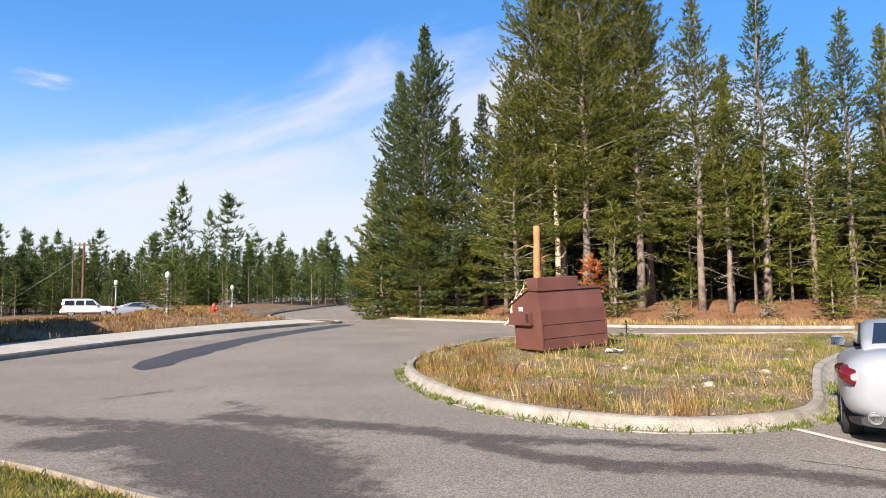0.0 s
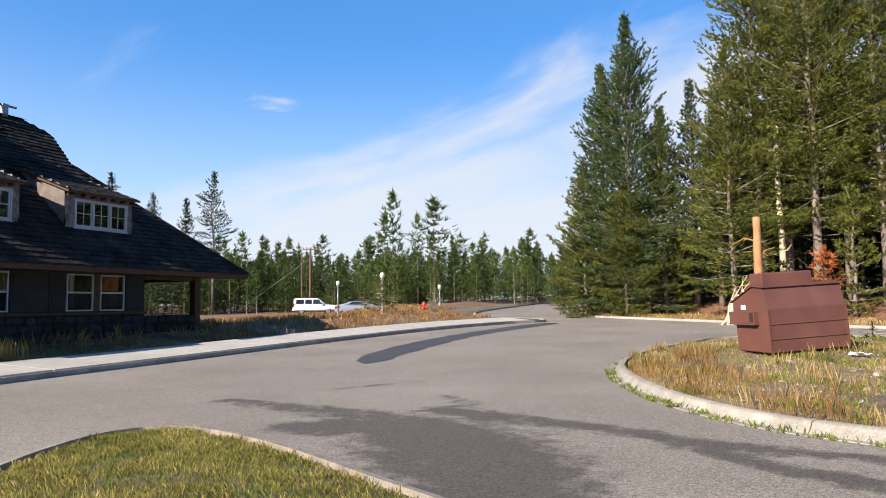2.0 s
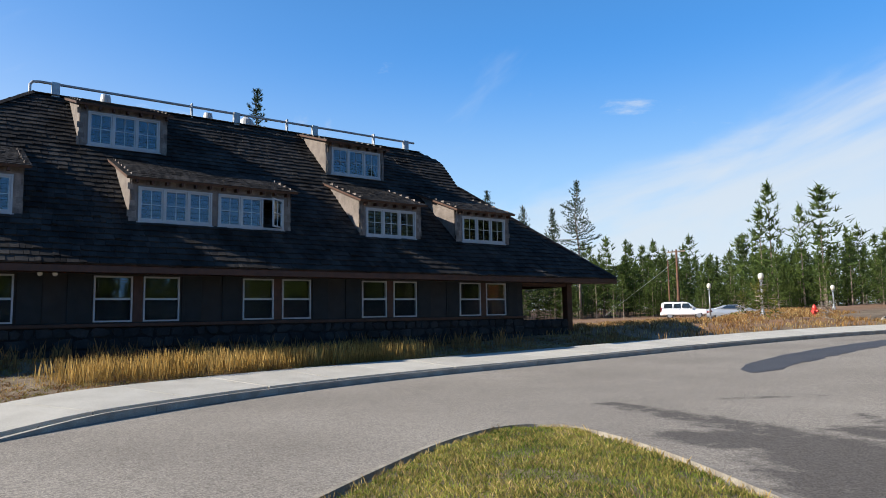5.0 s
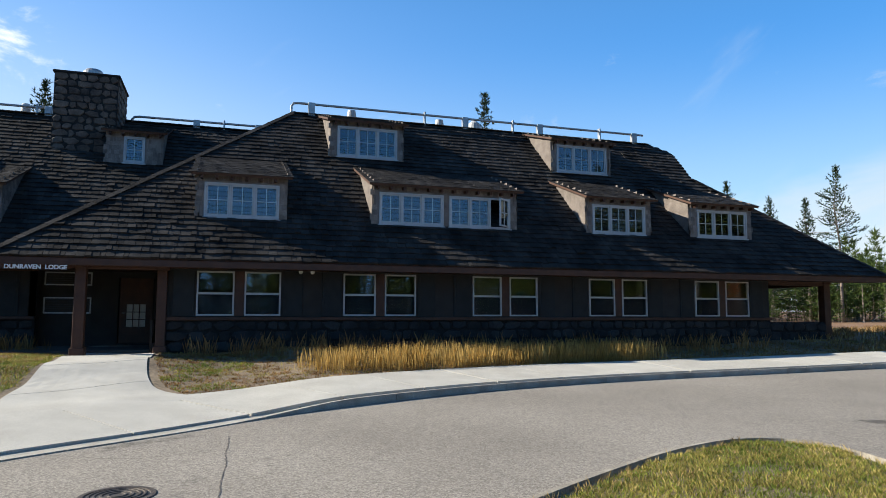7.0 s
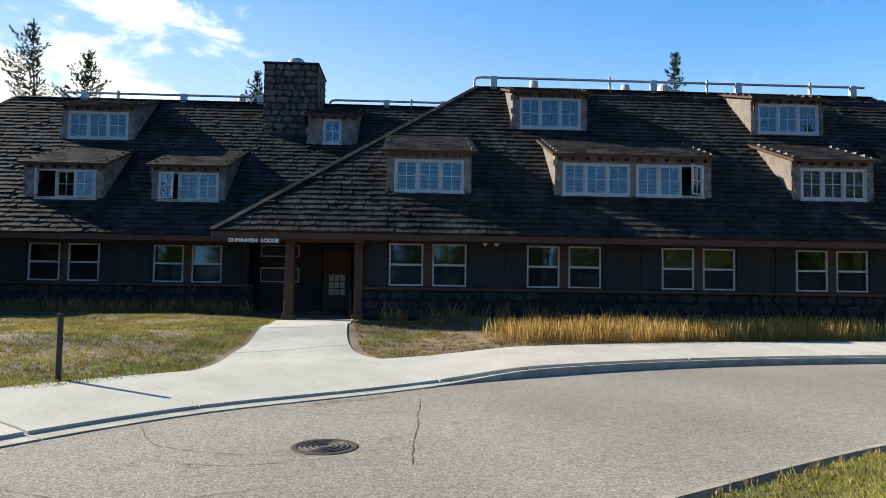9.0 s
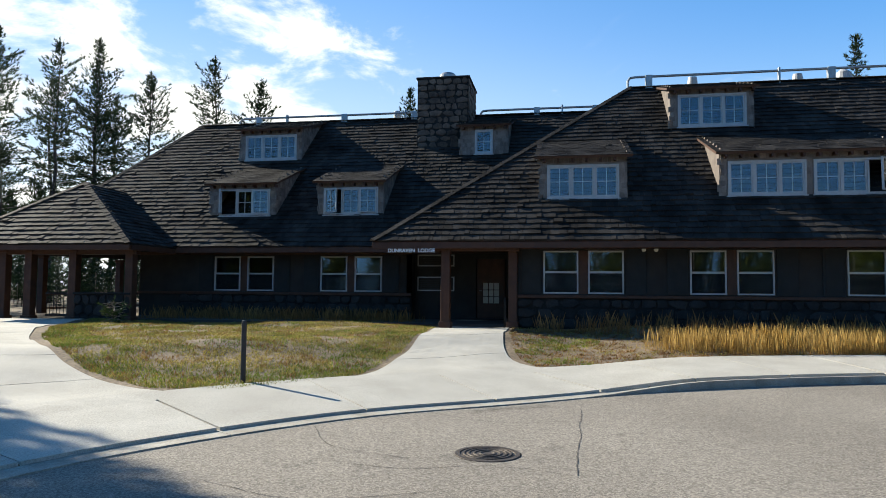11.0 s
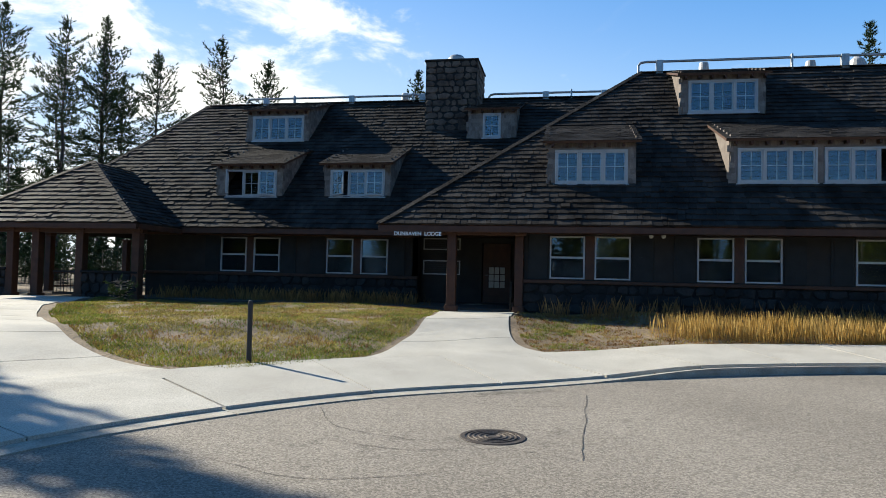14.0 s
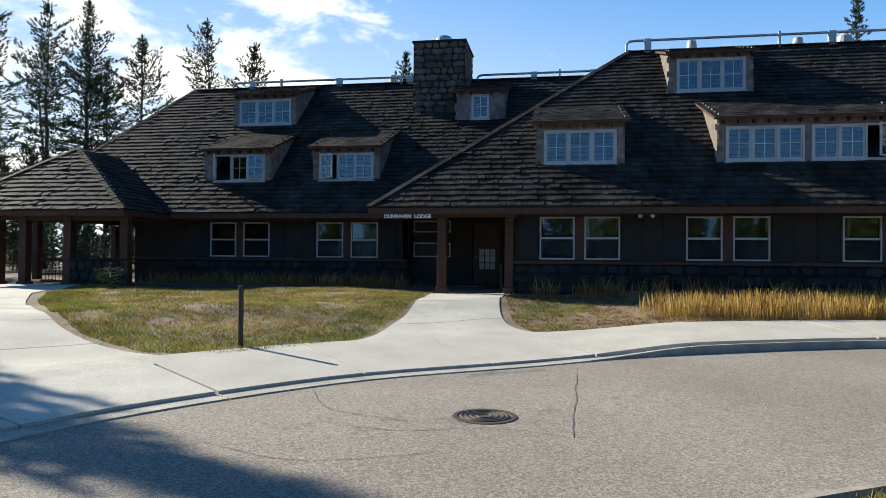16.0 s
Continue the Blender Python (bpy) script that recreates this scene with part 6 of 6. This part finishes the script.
part("fork_pocket", prism([(0.42, 0.84), (0.42, 1.16), (1.52, 1.16), (1.52, 0.84)], -0.13, -0.002), M_BIN, bin_, "steel lifting pocket")
# dark plate on the solid pocket paints the shade of its opening
part("opening_shade_plate", boxes((-0.136, 0.47, 0.88, -0.128, 0.62, 1.13)), M_BIN_DARK, bin_)
part("pocket_lip", boxes((-0.15, 0.40, 0.80, -0.002, 1.54, 0.838)), M_BIN, bin_)
part("sticker", boxes((-0.006, 0.92, 1.21, -0.002, 1.13, 1.34), bevel=0.002), plain("white_sticker", (0.75, 0.75, 0.75), 0.4), bin_, "white sticker with worn marks")
for q in range(3):
    part("lid_tab", boxes((-0.056, 0.85 + q * 0.26, 1.715 - q * 0.113, -0.051, 0.93 + q * 0.26, 1.755 - q * 0.113)), plain("tab_white_%s" % "abc"[q], (0.8, 0.8, 0.78), 0.4), bin_, "pale lid tab")
for x, y in ((0.12, 0.1), (BIN_L - 0.2, 0.1), (0.12, 1.25), (BIN_L - 0.2, 1.25)):
    part("skid", boxes((x, y, -0.06, x + 0.1, y + 0.12, 0.062)), M_BIN_DARK, bin_)


# ---------------------------------------------------------------- vehicles
M_SILVER = material("silver_paint", (0.33, 0.355, 0.385), (0.36, 0.385, 0.415), 0.6, 0.3, 0, 80, 0.25, spec=0.6, speck=0.015)
M_WHITEPAINT = material("white_paint", (0.74, 0.75, 0.76), (0.80, 0.81, 0.82), 0.6, 0.3, 0, 80, spec=0.6, speck=0.015)
M_GREYPAINT = material("grey_paint", (0.30, 0.33, 0.37), (0.34, 0.37, 0.41), 0.6, 0.3, 0, 80, 0.3, spec=0.6, speck=0.015)
M_TYRE = plain("tyre_rubber", (0.022, 0.022, 0.022), 0.85)
M_RIM = plain("alloy", (0.45, 0.46, 0.47), 0.3, 0.7)
M_CARGLASS = plain("tinted_glass", (0.015, 0.022, 0.03), 0.05, spec=0.9)
M_TAIL = plain("tail_light_red", (0.11, 0.006, 0.008), 0.15, spec=0.8)
M_CLEAR = plain("clear_lamp", (0.42, 0.34, 0.34), 0.15, spec=0.8)
M_BLACKPLASTIC = plain("black_plastic", (0.02, 0.02, 0.02), 0.6)


def hull(stations, power=3.2, ring=20):
    """Body lofted along y through rounded sections: (y, half width, bottom, top)."""
    bm = bmesh.new()
    rings = []
    for y, hw, zb, zt in stations:
        c, h = (zb + zt) / 2, (zt - zb) / 2
        r = []
        for k in range(ring):
            t = math.tau * (k + 0.5) / ring
            cx, cz = math.cos(t), math.sin(t)
            r.append(bm.verts.new((hw * math.copysign(abs(cx) ** (2 / power), cx), y, c + h * math.copysign(abs(cz) ** (2 / power), cz))))
        rings.append(r)
    for a, b in zip(rings, rings[1:]):
        for k in range(ring):
            bm.faces.new((a[k], a[(k + 1) % ring], b[(k + 1) % ring], b[k]))
    bm.faces.new(rings[0][::-1])
    bm.faces.new(rings[-1])
    return bm


def panel(quad, mat, name, parent, thick=0.012, label=""):
    q = [Vector(p) for p in quad]
    n = (q[1] - q[0]).cross(q[2] - q[0]).normalized() * thick
    vs = [p - n for p in q] + [p + n for p in q]
    return raw(name, vs, [(3, 2, 1, 0), (4, 5, 6, 7), (0, 1, 5, 4), (1, 2, 6, 5), (2, 3, 7, 6), (3, 0, 4, 7)], mat, parent, label)


def wheel(x, y, r, parent):
    w = part("wheel", tube(bmesh.new(), [(x - 0.11, y, r), (x - 0.09, y, r), (x + 0.09, y, r), (x + 0.11, y, r)], [r * 0.9, r, r, r * 0.9], 24), M_TYRE, parent, smooth=False)
    s = 0.105 if x > 0 else -0.105
    part("rim", tube(bmesh.new(), [(x + s, y, r), (x + s * 1.12, y, r)], [r * 0.66, r * 0.62], 20), M_RIM, w)
    return w


def bars(y0, z0, z1, x0, x1, parent, back=True):
    """A blank plate with plain bars instead of characters."""
    pl = part("plate", boxes((x0, y0 - 0.012, z0, x1, y0 - 0.004, z1)), plain("plate_white", (0.7, 0.7, 0.7), 0.4), parent)
    n = 6
    for i in range(n):
        a = x0 + (x1 - x0) * (i + 0.6) / (n + 0.8)
        part("bar", boxes((a, y0 - 0.015, z0 + 0.035, a + 0.028, y0 - 0.0125, z1 - 0.03)), M_DARKMETAL, pl)


def sedan(x, y, turn, paint, label):
    e = thing("parked_car", label, "car", "", (x, y, float(road_z(x, y)) if x > -12 else land_at(x, y)), turn=turn)
    part("body", hull([(0, 0.66, 0.40, 0.92), (0.03, 0.76, 0.34, 0.99), (0.12, 0.85, 0.27, 1.04), (0.35, 0.905, 0.22, 1.07), (0.9, 0.925, 0.20, 1.07), (1.6, 0.925, 0.20, 1.02), (3.0, 0.925, 0.20, 0.99), (3.9, 0.91, 0.20, 0.93), (4.5, 0.86, 0.22, 0.80), (4.75, 0.74, 0.3, 0.68), (4.82, 0.6, 0.36, 0.6)], 3.6, 24), paint, e, smooth=True)
    cab = part("cabin", hull([(0.62, 0.66, 0.96, 1.07), (0.95, 0.67, 0.96, 1.18), (1.35, 0.66, 0.96, 1.31), (1.85, 0.64, 0.95, 1.37), (2.5, 0.64, 0.94, 1.36), (3.0, 0.66, 0.93, 1.24), (3.45, 0.68, 0.92, 1.10), (3.8, 0.7, 0.9, 0.98)], 4.5, 24), paint, e, smooth=True)
    panel([(-0.56, 0.74, 1.10), (0.56, 0.74, 1.10), (0.50, 1.36, 1.318), (-0.50, 1.36, 1.318)], M_CARGLASS, "rear_window", e, 0.012, "dark rear window")
    panel([(-0.56, 3.5, 1.085), (0.56, 3.5, 1.085), (0.48, 2.72, 1.325), (-0.48, 2.72, 1.325)], M_CARGLASS, "windscreen", e, 0.014)
    for s in (-1, 1):
        panel([(s * 0.685, 1.25, 1.07), (s * 0.69, 3.1, 1.04), (s * 0.645, 2.55, 1.31), (s * 0.645, 1.7, 1.32)], M_CARGLASS, "side_window", e, 0.012)
        lamp = part("tail_light", hull([(0.0, 0.05, 0.80, 0.86), (0.03, 0.155, 0.745, 0.94), (0.2, 0.16, 0.77, 0.985), (0.45, 0.09, 0.86, 0.98)], 2.6, 14), M_TAIL, e, "red and clear tail light", smooth=True)
        lamp.location, lamp.rotation_euler.z = (s * 0.70, 0.055, -0.09), radians(-s * 24)
        cl = part("clear_lens", hull([(0.0, 0.03, 0.83, 0.87), (0.015, 0.07, 0.81, 0.9), (0.06, 0.07, 0.81, 0.9)], 2.6, 12), M_CLEAR, lamp)
        cl.location = (s * 0.05, -0.006, 0.0)
        ex = part("exhaust", turned(bmesh.new(), [(0.068, -0.02), (0.074, 0.0), (0.066, 0.004), (0.05, -0.03)], 16), M_RIM, e, "chrome exhaust tip")
        ex.matrix_local = pose(s * 0.60, 0.03, 0.33, 90, 0, 0)
        m = part("mirror", hull([(0, 0.06, -0.05, 0.05), (0.03, 0.10, -0.075, 0.075), (0.12, 0.09, -0.06, 0.06)], 3, 14), paint, e, smooth=True)
        m.location = (s * 0.90, 2.72, 1.03)
        part("mirror_glass", boxes((-0.085, -0.006, -0.058, 0.085, 0.002, 0.058)), M_GLASS_MIRROR, m)
        part("mirror_arm", boxes((min(s * 0.60, s * 0.88), 2.74, 0.94, max(s * 0.60, s * 0.88), 2.82, 1.01), bevel=0.015), M_BLACKPLASTIC, e)
        for yy in (0.98, 3.78):
            wheel(s * 0.80, yy, 0.335, e)
            part("wheel_arch", tube(bmesh.new(), [(s * 0.86, yy + 0.38 * math.cos(a), 0.335 + 0.38 * math.sin(a)) for a in [math.pi * k / 10 for k in range(11)]], 0.05, 8), M_BLACKPLASTIC, e)
    part("bumper_underside", hull([(0.05, 0.74, 0.22, 0.36), (0.2, 0.82, 0.2, 0.34), (0.5, 0.85, 0.2, 0.3)], 4, 16), M_BLACKPLASTIC, e)
    part("boot_lid_edge", tube(bmesh.new(), [(-0.52, 0.05, 0.9), (-0.44, -0.006, 0.70), (-0.2, -0.012, 0.655), (0.2, -0.012, 0.655), (0.44, -0.006, 0.70), (0.52, 0.05, 0.9)], 0.006, 6), M_BLACKPLASTIC, e)
    part("badge", boxes((-0.09, -0.004, 0.86, 0.09, 0.006, 0.89), bevel=0.004), M_RIM, e)
    bars(-0.006, 0.69, 0.81, -0.16, 0.16, e)
    return e


M_GLASS_MIRROR = plain("mirror_silver", (0.75, 0.78, 0.8), 0.02, 1.0)
sedan(4.58, 7.96, -22.5, M_SILVER, "silver saloon car parked beside the island")
sedan(-35.4, 55.9, -58, M_GREYPAINT, "grey saloon car parked behind the bank")


def wagon(x, y, turn, label):
    e = thing("parked_wagon", label, "car", "", (x, y, land_at(x, y)), turn=turn)
    part("body", hull([(0, 0.86, 0.5, 1.12), (0.06, 0.95, 0.42, 1.18), (0.3, 1.0, 0.38, 1.2), (2.5, 1.0, 0.36, 1.18), (3.7, 0.99, 0.36, 1.16), (4.6, 0.96, 0.4, 1.08), (5.0, 0.9, 0.45, 1.0), (5.12, 0.8, 0.5, 0.9)], 5, 24), M_WHITEPAINT, e, smooth=True)
    part("cabin", hull([(0.05, 0.84, 1.1, 1.2), (0.16, 0.86, 1.1, 1.82), (0.5, 0.85, 1.1, 1.9), (2.6, 0.85, 1.1, 1.9), (3.0, 0.85, 1.1, 1.82), (3.75, 0.86, 1.1, 1.2)], 6, 24), M_WHITEPAINT, e, smooth=True)
    for s in (-1, 1):
        for a, b in ((0.35, 1.25), (1.38, 2.15), (2.28, 3.05)):
            k = 0.35 if b > 3 else 0
            panel([(s * 0.865, a, 1.22), (s * 0.865, b + k * 0.6, 1.22), (s * 0.852, b - k * 0.2, 1.72), (s * 0.852, a + 0.06, 1.72)], M_CARGLASS, "side_window", e, 0.014)
        part("tail_light", boxes((s * 0.80, -0.02, 0.85, s * 0.97, 0.14, 1.3), bevel=0.02), M_TAIL, e)
        part("roof_rail", tube(bmesh.new(), [(s * 0.68, 0.5, 1.9), (s * 0.68, 0.6, 1.95), (s * 0.68, 2.5, 1.95), (s * 0.68, 2.6, 1.9)], 0.02, 6), M_DARKMETAL, e)
        part("mirror", boxes((s * 1.0, 3.15, 1.15, s * 1.22, 3.28, 1.38), bevel=0.03), M_BLACKPLASTIC, e)
        part("door_handle", boxes((s * 1.0, 1.9, 1.02, s * 1.02, 2.08, 1.06)), M_BLACKPLASTIC, e)
        for yy in (0.98, 4.0):
            wheel(s * 0.86, yy, 0.40, e)
    panel([(-0.72, 0.06, 1.25), (0.72, 0.06, 1.25), (0.68, 0.13, 1.75), (-0.68, 0.13, 1.75)], M_CARGLASS, "rear_window", e, 0.02)
    panel([(-0.7, 3.68, 1.28), (0.7, 3.68, 1.28), (0.66, 3.06, 1.78), (-0.66, 3.06, 1.78)], M_CARGLASS, "windscreen", e, 0.02)
    part("bumper", boxes((-0.95, -0.06, 0.42, 0.95, 0.1, 0.66), bevel=0.03), M_WHITEPAINT, e)
    return e


wagon(-42.9, 59.6, -54, "white estate wagon parked behind the grassy bank").scale = (0.9, 0.9, 0.9)

# painted bay line
line = [(3.45, 9.62), (3.58, 9.62), (4.32, 7.7), (4.19, 7.7)]
tagged(raw("bay_line", [(x, y, float(road_z(x, y)) + 0.007) for x, y in line], [(0, 1, 2, 3)], plain("worn_white_paint", (0.58, 0.56, 0.52), 0.8)), "worn white parking bay line on asphalt", "road marking", kind="structure")


# ---------------------------------------------------------------- lamps, poles, hydrant
def street_lamp(x, y, top, label="grey street lamp with a pale globe"):
    z = land_at(x, y)
    h = top - z
    e = thing("street_lamp", label, "street lamp", "lamps round the parking area", (x, y, z))
    part("base", turned(bmesh.new(), [(0.17, -0.05), (0.17, 0.12), (0.09, 0.3), (0.075, 0.5)], 12), M_METAL, e)
    part("pole", turned(bmesh.new(), [(0.065, 0.4), (0.045, h - 0.42)], 12), M_METAL, e, smooth=True)
    part("collar", turned(bmesh.new(), [(0.08, h - 0.44), (0.13, h - 0.4), (0.13, h - 0.36), (0.08, h - 0.33)], 12), M_METAL, e)
    part("globe", turned(bmesh.new(), [(0.08, h - 0.3), (0.15, h - 0.22), (0.18, h - 0.1), (0.16, h + 0.03), (0.09, h + 0.11), (0.03, h + 0.14)], 16), plain("globe_white", (0.60, 0.57, 0.48), 0.3), e, "pale translucent globe", smooth=True)
    return e


street_lamp(-32.9, 52.5, 3.75)
street_lamp(-22.8, 42.2, 3.8)
street_lamp(-27.3, 62.3, 3.5)
street_lamp(-54.0, 46.0, 3.4)


def utility_pole(x, y, top, label, arm=True):
    z = land_at(x, y)
    e = thing("utility_pole", label, "utility pole", "", (x, y, z))
    h = top - z
    part("pole", tube(bmesh.new(), [(0, 0, -0.3), (0, 0, h)], [0.16, 0.11] if arm else [0.1, 0.07], 10), material("pole_wood_%d" % int(arm), (0.09, 0.045, 0.03), (0.15, 0.08, 0.05), 3, 0.9, 0.3, 20), e)
    if arm:
        part("cross_arm", boxes((-1.1, -0.06, h - 0.3, 1.1, 0.06, h - 0.16)), M_BARK, e)
        for q in (-1.0, -0.5, 0.5, 1.0):
            part("insulator", turned(bmesh.new(), [(0.04, h - 0.16), (0.07, h - 0.08), (0.05, h + 0.02)], 8, (q, 0, 0)), M_DARKMETAL, e)
        part("guy_wire", tube(bmesh.new(), [(0, 0, h - 1.2), (-6.8, -4.6, 0.1)], 0.016, 5), M_METAL, e, "slanting steel guy wire")
    return e


utility_pole(-45.1, 66.0, 8.4, "dark wooden utility pole with a cross arm")
utility_pole(-45.9, 65.5, 7.3, "thin bare wooden pole", False)

hy, hx = 45.6, -21.2
hyd = thing("fire_hydrant", "bright red fire hydrant on the bank", "hydrant", "", (hx, hy, land_at(hx, hy) - 0.03))
M_RED = plain("hydrant_red", (0.55, 0.04, 0.025), 0.4)
part("barrel", turned(bmesh.new(), [(0.19, 0), (0.19, 0.06), (0.13, 0.08), (0.13, 0.56), (0.17, 0.58), (0.17, 0.63), (0.14, 0.66), (0.10, 0.78), (0.04, 0.82), (0.04, 0.87)], 14), M_RED, hyd, smooth=False)
for s in (-1, 1):
    part("outlet", tube(bmesh.new(), [(s * 0.1, 0, 0.45), (s * 0.24, 0, 0.45)], [0.07, 0.075], 10), M_RED, hyd)
part("outlet", tube(bmesh.new(), [(0, -0.1, 0.4), (0, -0.26, 0.4)], [0.09, 0.095], 10), M_RED, hyd)

# bollard
bx, by = -9.95, -4.87
bol = thing("bollard", "slim black steel bollard at the lawn's edge", "bollard", "", (bx, by, land_at(bx, by)))
part("post", turned(bmesh.new(), [(0.040, -0.1), (0.040, 0.92), (0.036, 0.95), (0.016, 0.96)], 14), M_DARKMETAL, bol, smooth=False)
part("cap", turned(bmesh.new(), [(0.044, 0.87), (0.044, 0.90)], 14), M_BLACKPLASTIC, bol)

# manhole
M_IRON = material("cast_iron", (0.06, 0.048, 0.04), (0.10, 0.082, 0.068), 5, 0.6, 0.4, 60, 0.4)
mh = thing("manhole_cover", "round cast iron manhole cover in the asphalt", "manhole cover", "", (-6.95, -0.76, 0.0))
mh.scale = (0.83, 0.83, 1.0)
part("collar", turned(bmesh.new(), [(0.40, -0.05), (0.40, 0.006), (0.39, 0.010), (0.335, 0.010), (0.33, -0.03)], 40), M_IRON, mh)
part("cover", turned(bmesh.new(), [(0.315, -0.03), (0.315, 0.006)], 40), M_IRON, mh)
for r in (0.09, 0.16, 0.23, 0.285):
    bm = bmesh.new()
    rr = [[bm.verts.new((q * math.cos(k * math.tau / 36), q * math.sin(k * math.tau / 36), zz)) for k in range(36)] for q, zz in ((r - 0.014, 0.005), (r - 0.010, 0.014), (r + 0.010, 0.014), (r + 0.014, 0.005))]
    for a, b in zip(rr, rr[1:]):
        for k in range(36):
            bm.faces.new((a[k], a[(k + 1) % 36], b[(k + 1) % 36], b[k]))
    part("ring_rib", bm, M_IRON, mh)


# cracks and seams in the asphalt
def crack(ctrl, w, seed, label):
    rg = random.Random(seed)
    line = curve_pts(ctrl, 0.07)
    n = normals(line)
    vs = []
    drift = 0.0
    for p, q in zip(line, n):
        drift = 0.85 * drift + rg.uniform(-0.012, 0.012)
        a = w * rg.uniform(0.35, 1.2)
        for s in (1, -1):
            vs.append((p[0] + q[0] * (drift + s * a), p[1] + q[1] * (drift + s * a), float(road_z(p[0], p[1])) + 0.0045))
    k = len(line)
    ob = raw("crack", vs, [(2 * i, 2 * i + 1, 2 * i + 3, 2 * i + 2) for i in range(k - 1)], M_CRACK)
    return tagged(ob, label, "crack", kind="structure")


M_CRACK = plain("crack_dark", (0.075, 0.066, 0.058), 0.95)
crack([(-9.75, 0.22), (-8.2, 0.17), (-6.3, 0.08)], 0.006, 1, "dark sealed seam across the asphalt")
crack([(-6.3, 0.08), (-6.5, -0.6), (-6.25, -1.5), (-6.4, -2.2)], 0.005, 2, "thin crack in the asphalt")
crack([(-6.6, -1.5), (-7.0, -2.4), (-7.9, -2.9)], 0.005, 3, "thin crack in the asphalt")
crack([(-5.6, -1.0), (-5.2, -2.0), (-5.5, -3.0)], 0.005, 4, "thin crack in the asphalt")
crack([(3.0, 7.6), (3.9, 7.0), (4.6, 6.6)], 0.010, 5, "thin crack in the asphalt")
crack([(-8.9, 0.2), (-8.6, -0.8), (-9.0, -1.6)], 0.005, 6, "thin crack in the asphalt")


# ---------------------------------------------------------------- stones, litter and small shrubs
M_ROCK = material("pale_rock", (0.24, 0.20, 0.155), (0.38, 0.33, 0.265), 4, 0.9, 0.4, 25, world_space=False)


def rock(x, y, s, seed, label="pale rounded rock among dry grass"):
    bm = bmesh.new()
    bmesh.ops.create_icosphere(bm, subdivisions=2, radius=s)
    for v in bm.verts:
        k = noise.noise(v.co * (1.6 / s) + Vector((seed * 3.7, 0, 0)))
        v.co *= 1 + 0.35 * k
        v.co.z *= 0.65
    ob = part("rock", bm, M_ROCK, smooth=False)
    ob.location = (x, y, land_at(x, y) + s * 0.05)
    return tagged(ob, label, "rock", "rocks on the island")


for i, (x, y, s) in enumerate([(3.4, 12.6, 0.16), (2.3, 14.6, 0.13), (5.0, 14.6, 0.15), (5.6, 15.2, 0.11), (1.0, 17.0, 0.14), (0.2, 16.2, 0.10), (4.4, 17.6, 0.13), (1.9, 13.0, 0.08), (6.4, 17.4, 0.12), (2.9, 16.3, 0.09), (4.9, 12.9, 0.10), (3.6, 15.1, 0.08), (0.7, 13.8, 0.07), (7.3, 19.6, 0.14), (1.6, 11.4, 0.06)]):
    rock(x, y, 0.72 * s, i)
rg = random.Random(8)
bm = bmesh.new()
pv = [[bm.verts.new((i * 0.09 + rg.uniform(-0.03, 0.03), j * 0.07 + rg.uniform(-0.02, 0.02), 0.03 + rg.uniform(0, 0.09))) for j in range(5)] for i in range(6)]
for i in range(5):
    for j in range(4):
        bm.faces.new((pv[i][j], pv[i + 1][j], pv[i + 1][j + 1], pv[i][j + 1]))
scrap = part("plastic_scrap", bm, plain("scrap_white", (0.7, 0.7, 0.7), 0.5))
scrap.location = (2.25, 17.9, land_at(2.4, 18.0))
tagged(scrap, "crumpled white plastic scrap in the grass", "litter")
pv = []
g5 = np.random.default_rng(55)
for x, y in g5.uniform((-2.4, 9.6), (8.5, 24), (1500, 2)):
    if field("island", x, y) > 0.25:
        z = land_at(x, y)
        s = g5.uniform(0.01, 0.035)
        c = np.array([x, y, z + s * 0.4])
        o = [c + s * np.array(d) * g5.uniform(0.7, 1.3) for d in ((1, 0, 0), (0, 1, 0), (-1, 0, 0), (0, -1, 0), (0, 0, 0.8))]
        pv += [[o[0], o[1], o[4]], [o[1], o[2], o[4]], [o[2], o[3], o[4]], [o[3], o[0], o[4]]]
tagged(tris("gravel", np.array(pv), M_ROCK), "loose pale pebbles on the island", "gravel", kind="stuff")


def shrub(x, y, h, r, label, seed, mat, fill=0.7):
    e = thing("shrub", label, "shrub", "", (x, y, land_at(x, y) - 0.05))
    nd, tw = conifer(seed, h, r, bare=0.05, fill=fill, tuft=0.22, step=0.2, whorl=0.25)
    tris("foliage", nd, mat, e)
    tagged(tris("twig_tangle", np.concatenate([tw, dead_twigs(seed, h, 0.9, r, 30)]), M_TWIG, e), kind="stuff")
    return e


shrub(-19.0, 36.5, 1.3, 0.7, "half-bare shrub on the bank", 501, M_NEEDLE, 0.3)
shrub(-21.5, 39.5, 2.2, 0.8, "young sparse pine on the bank", 502, M_NEEDLE, 0.5)
shrub(-23.5, 41.0, 1.6, 0.6, "young sparse pine on the bank", 503, M_NEEDLE, 0.5)
shrub(-17.2, 38.4, 1.0, 0.6, "half-bare shrub on the bank", 504, M_TWIG, 0.3)
shrub(-18.4, -13.2, 0.75, 0.4, "small grey-green bush on the lawn", 505, M_NEEDLE_BLUE, 0.8)
shrub(12.3, 36.2, 1.1, 0.9, "low green bush below the pines", 506, M_NEEDLE, 0.6)
shrub(17.5, 35.6, 1.2, 1.3, "low green bush below the pines", 507, M_NEEDLE, 0.6)
shrub(7.7, 35.6, 1.3, 1.0, "low green bush below the pines", 508, M_NEEDLE, 0.6)
shrub(3.6, 23.6, 0.5, 0.6, "dark weeds behind the bin", 509, M_NEEDLE_DARK, 0.9)
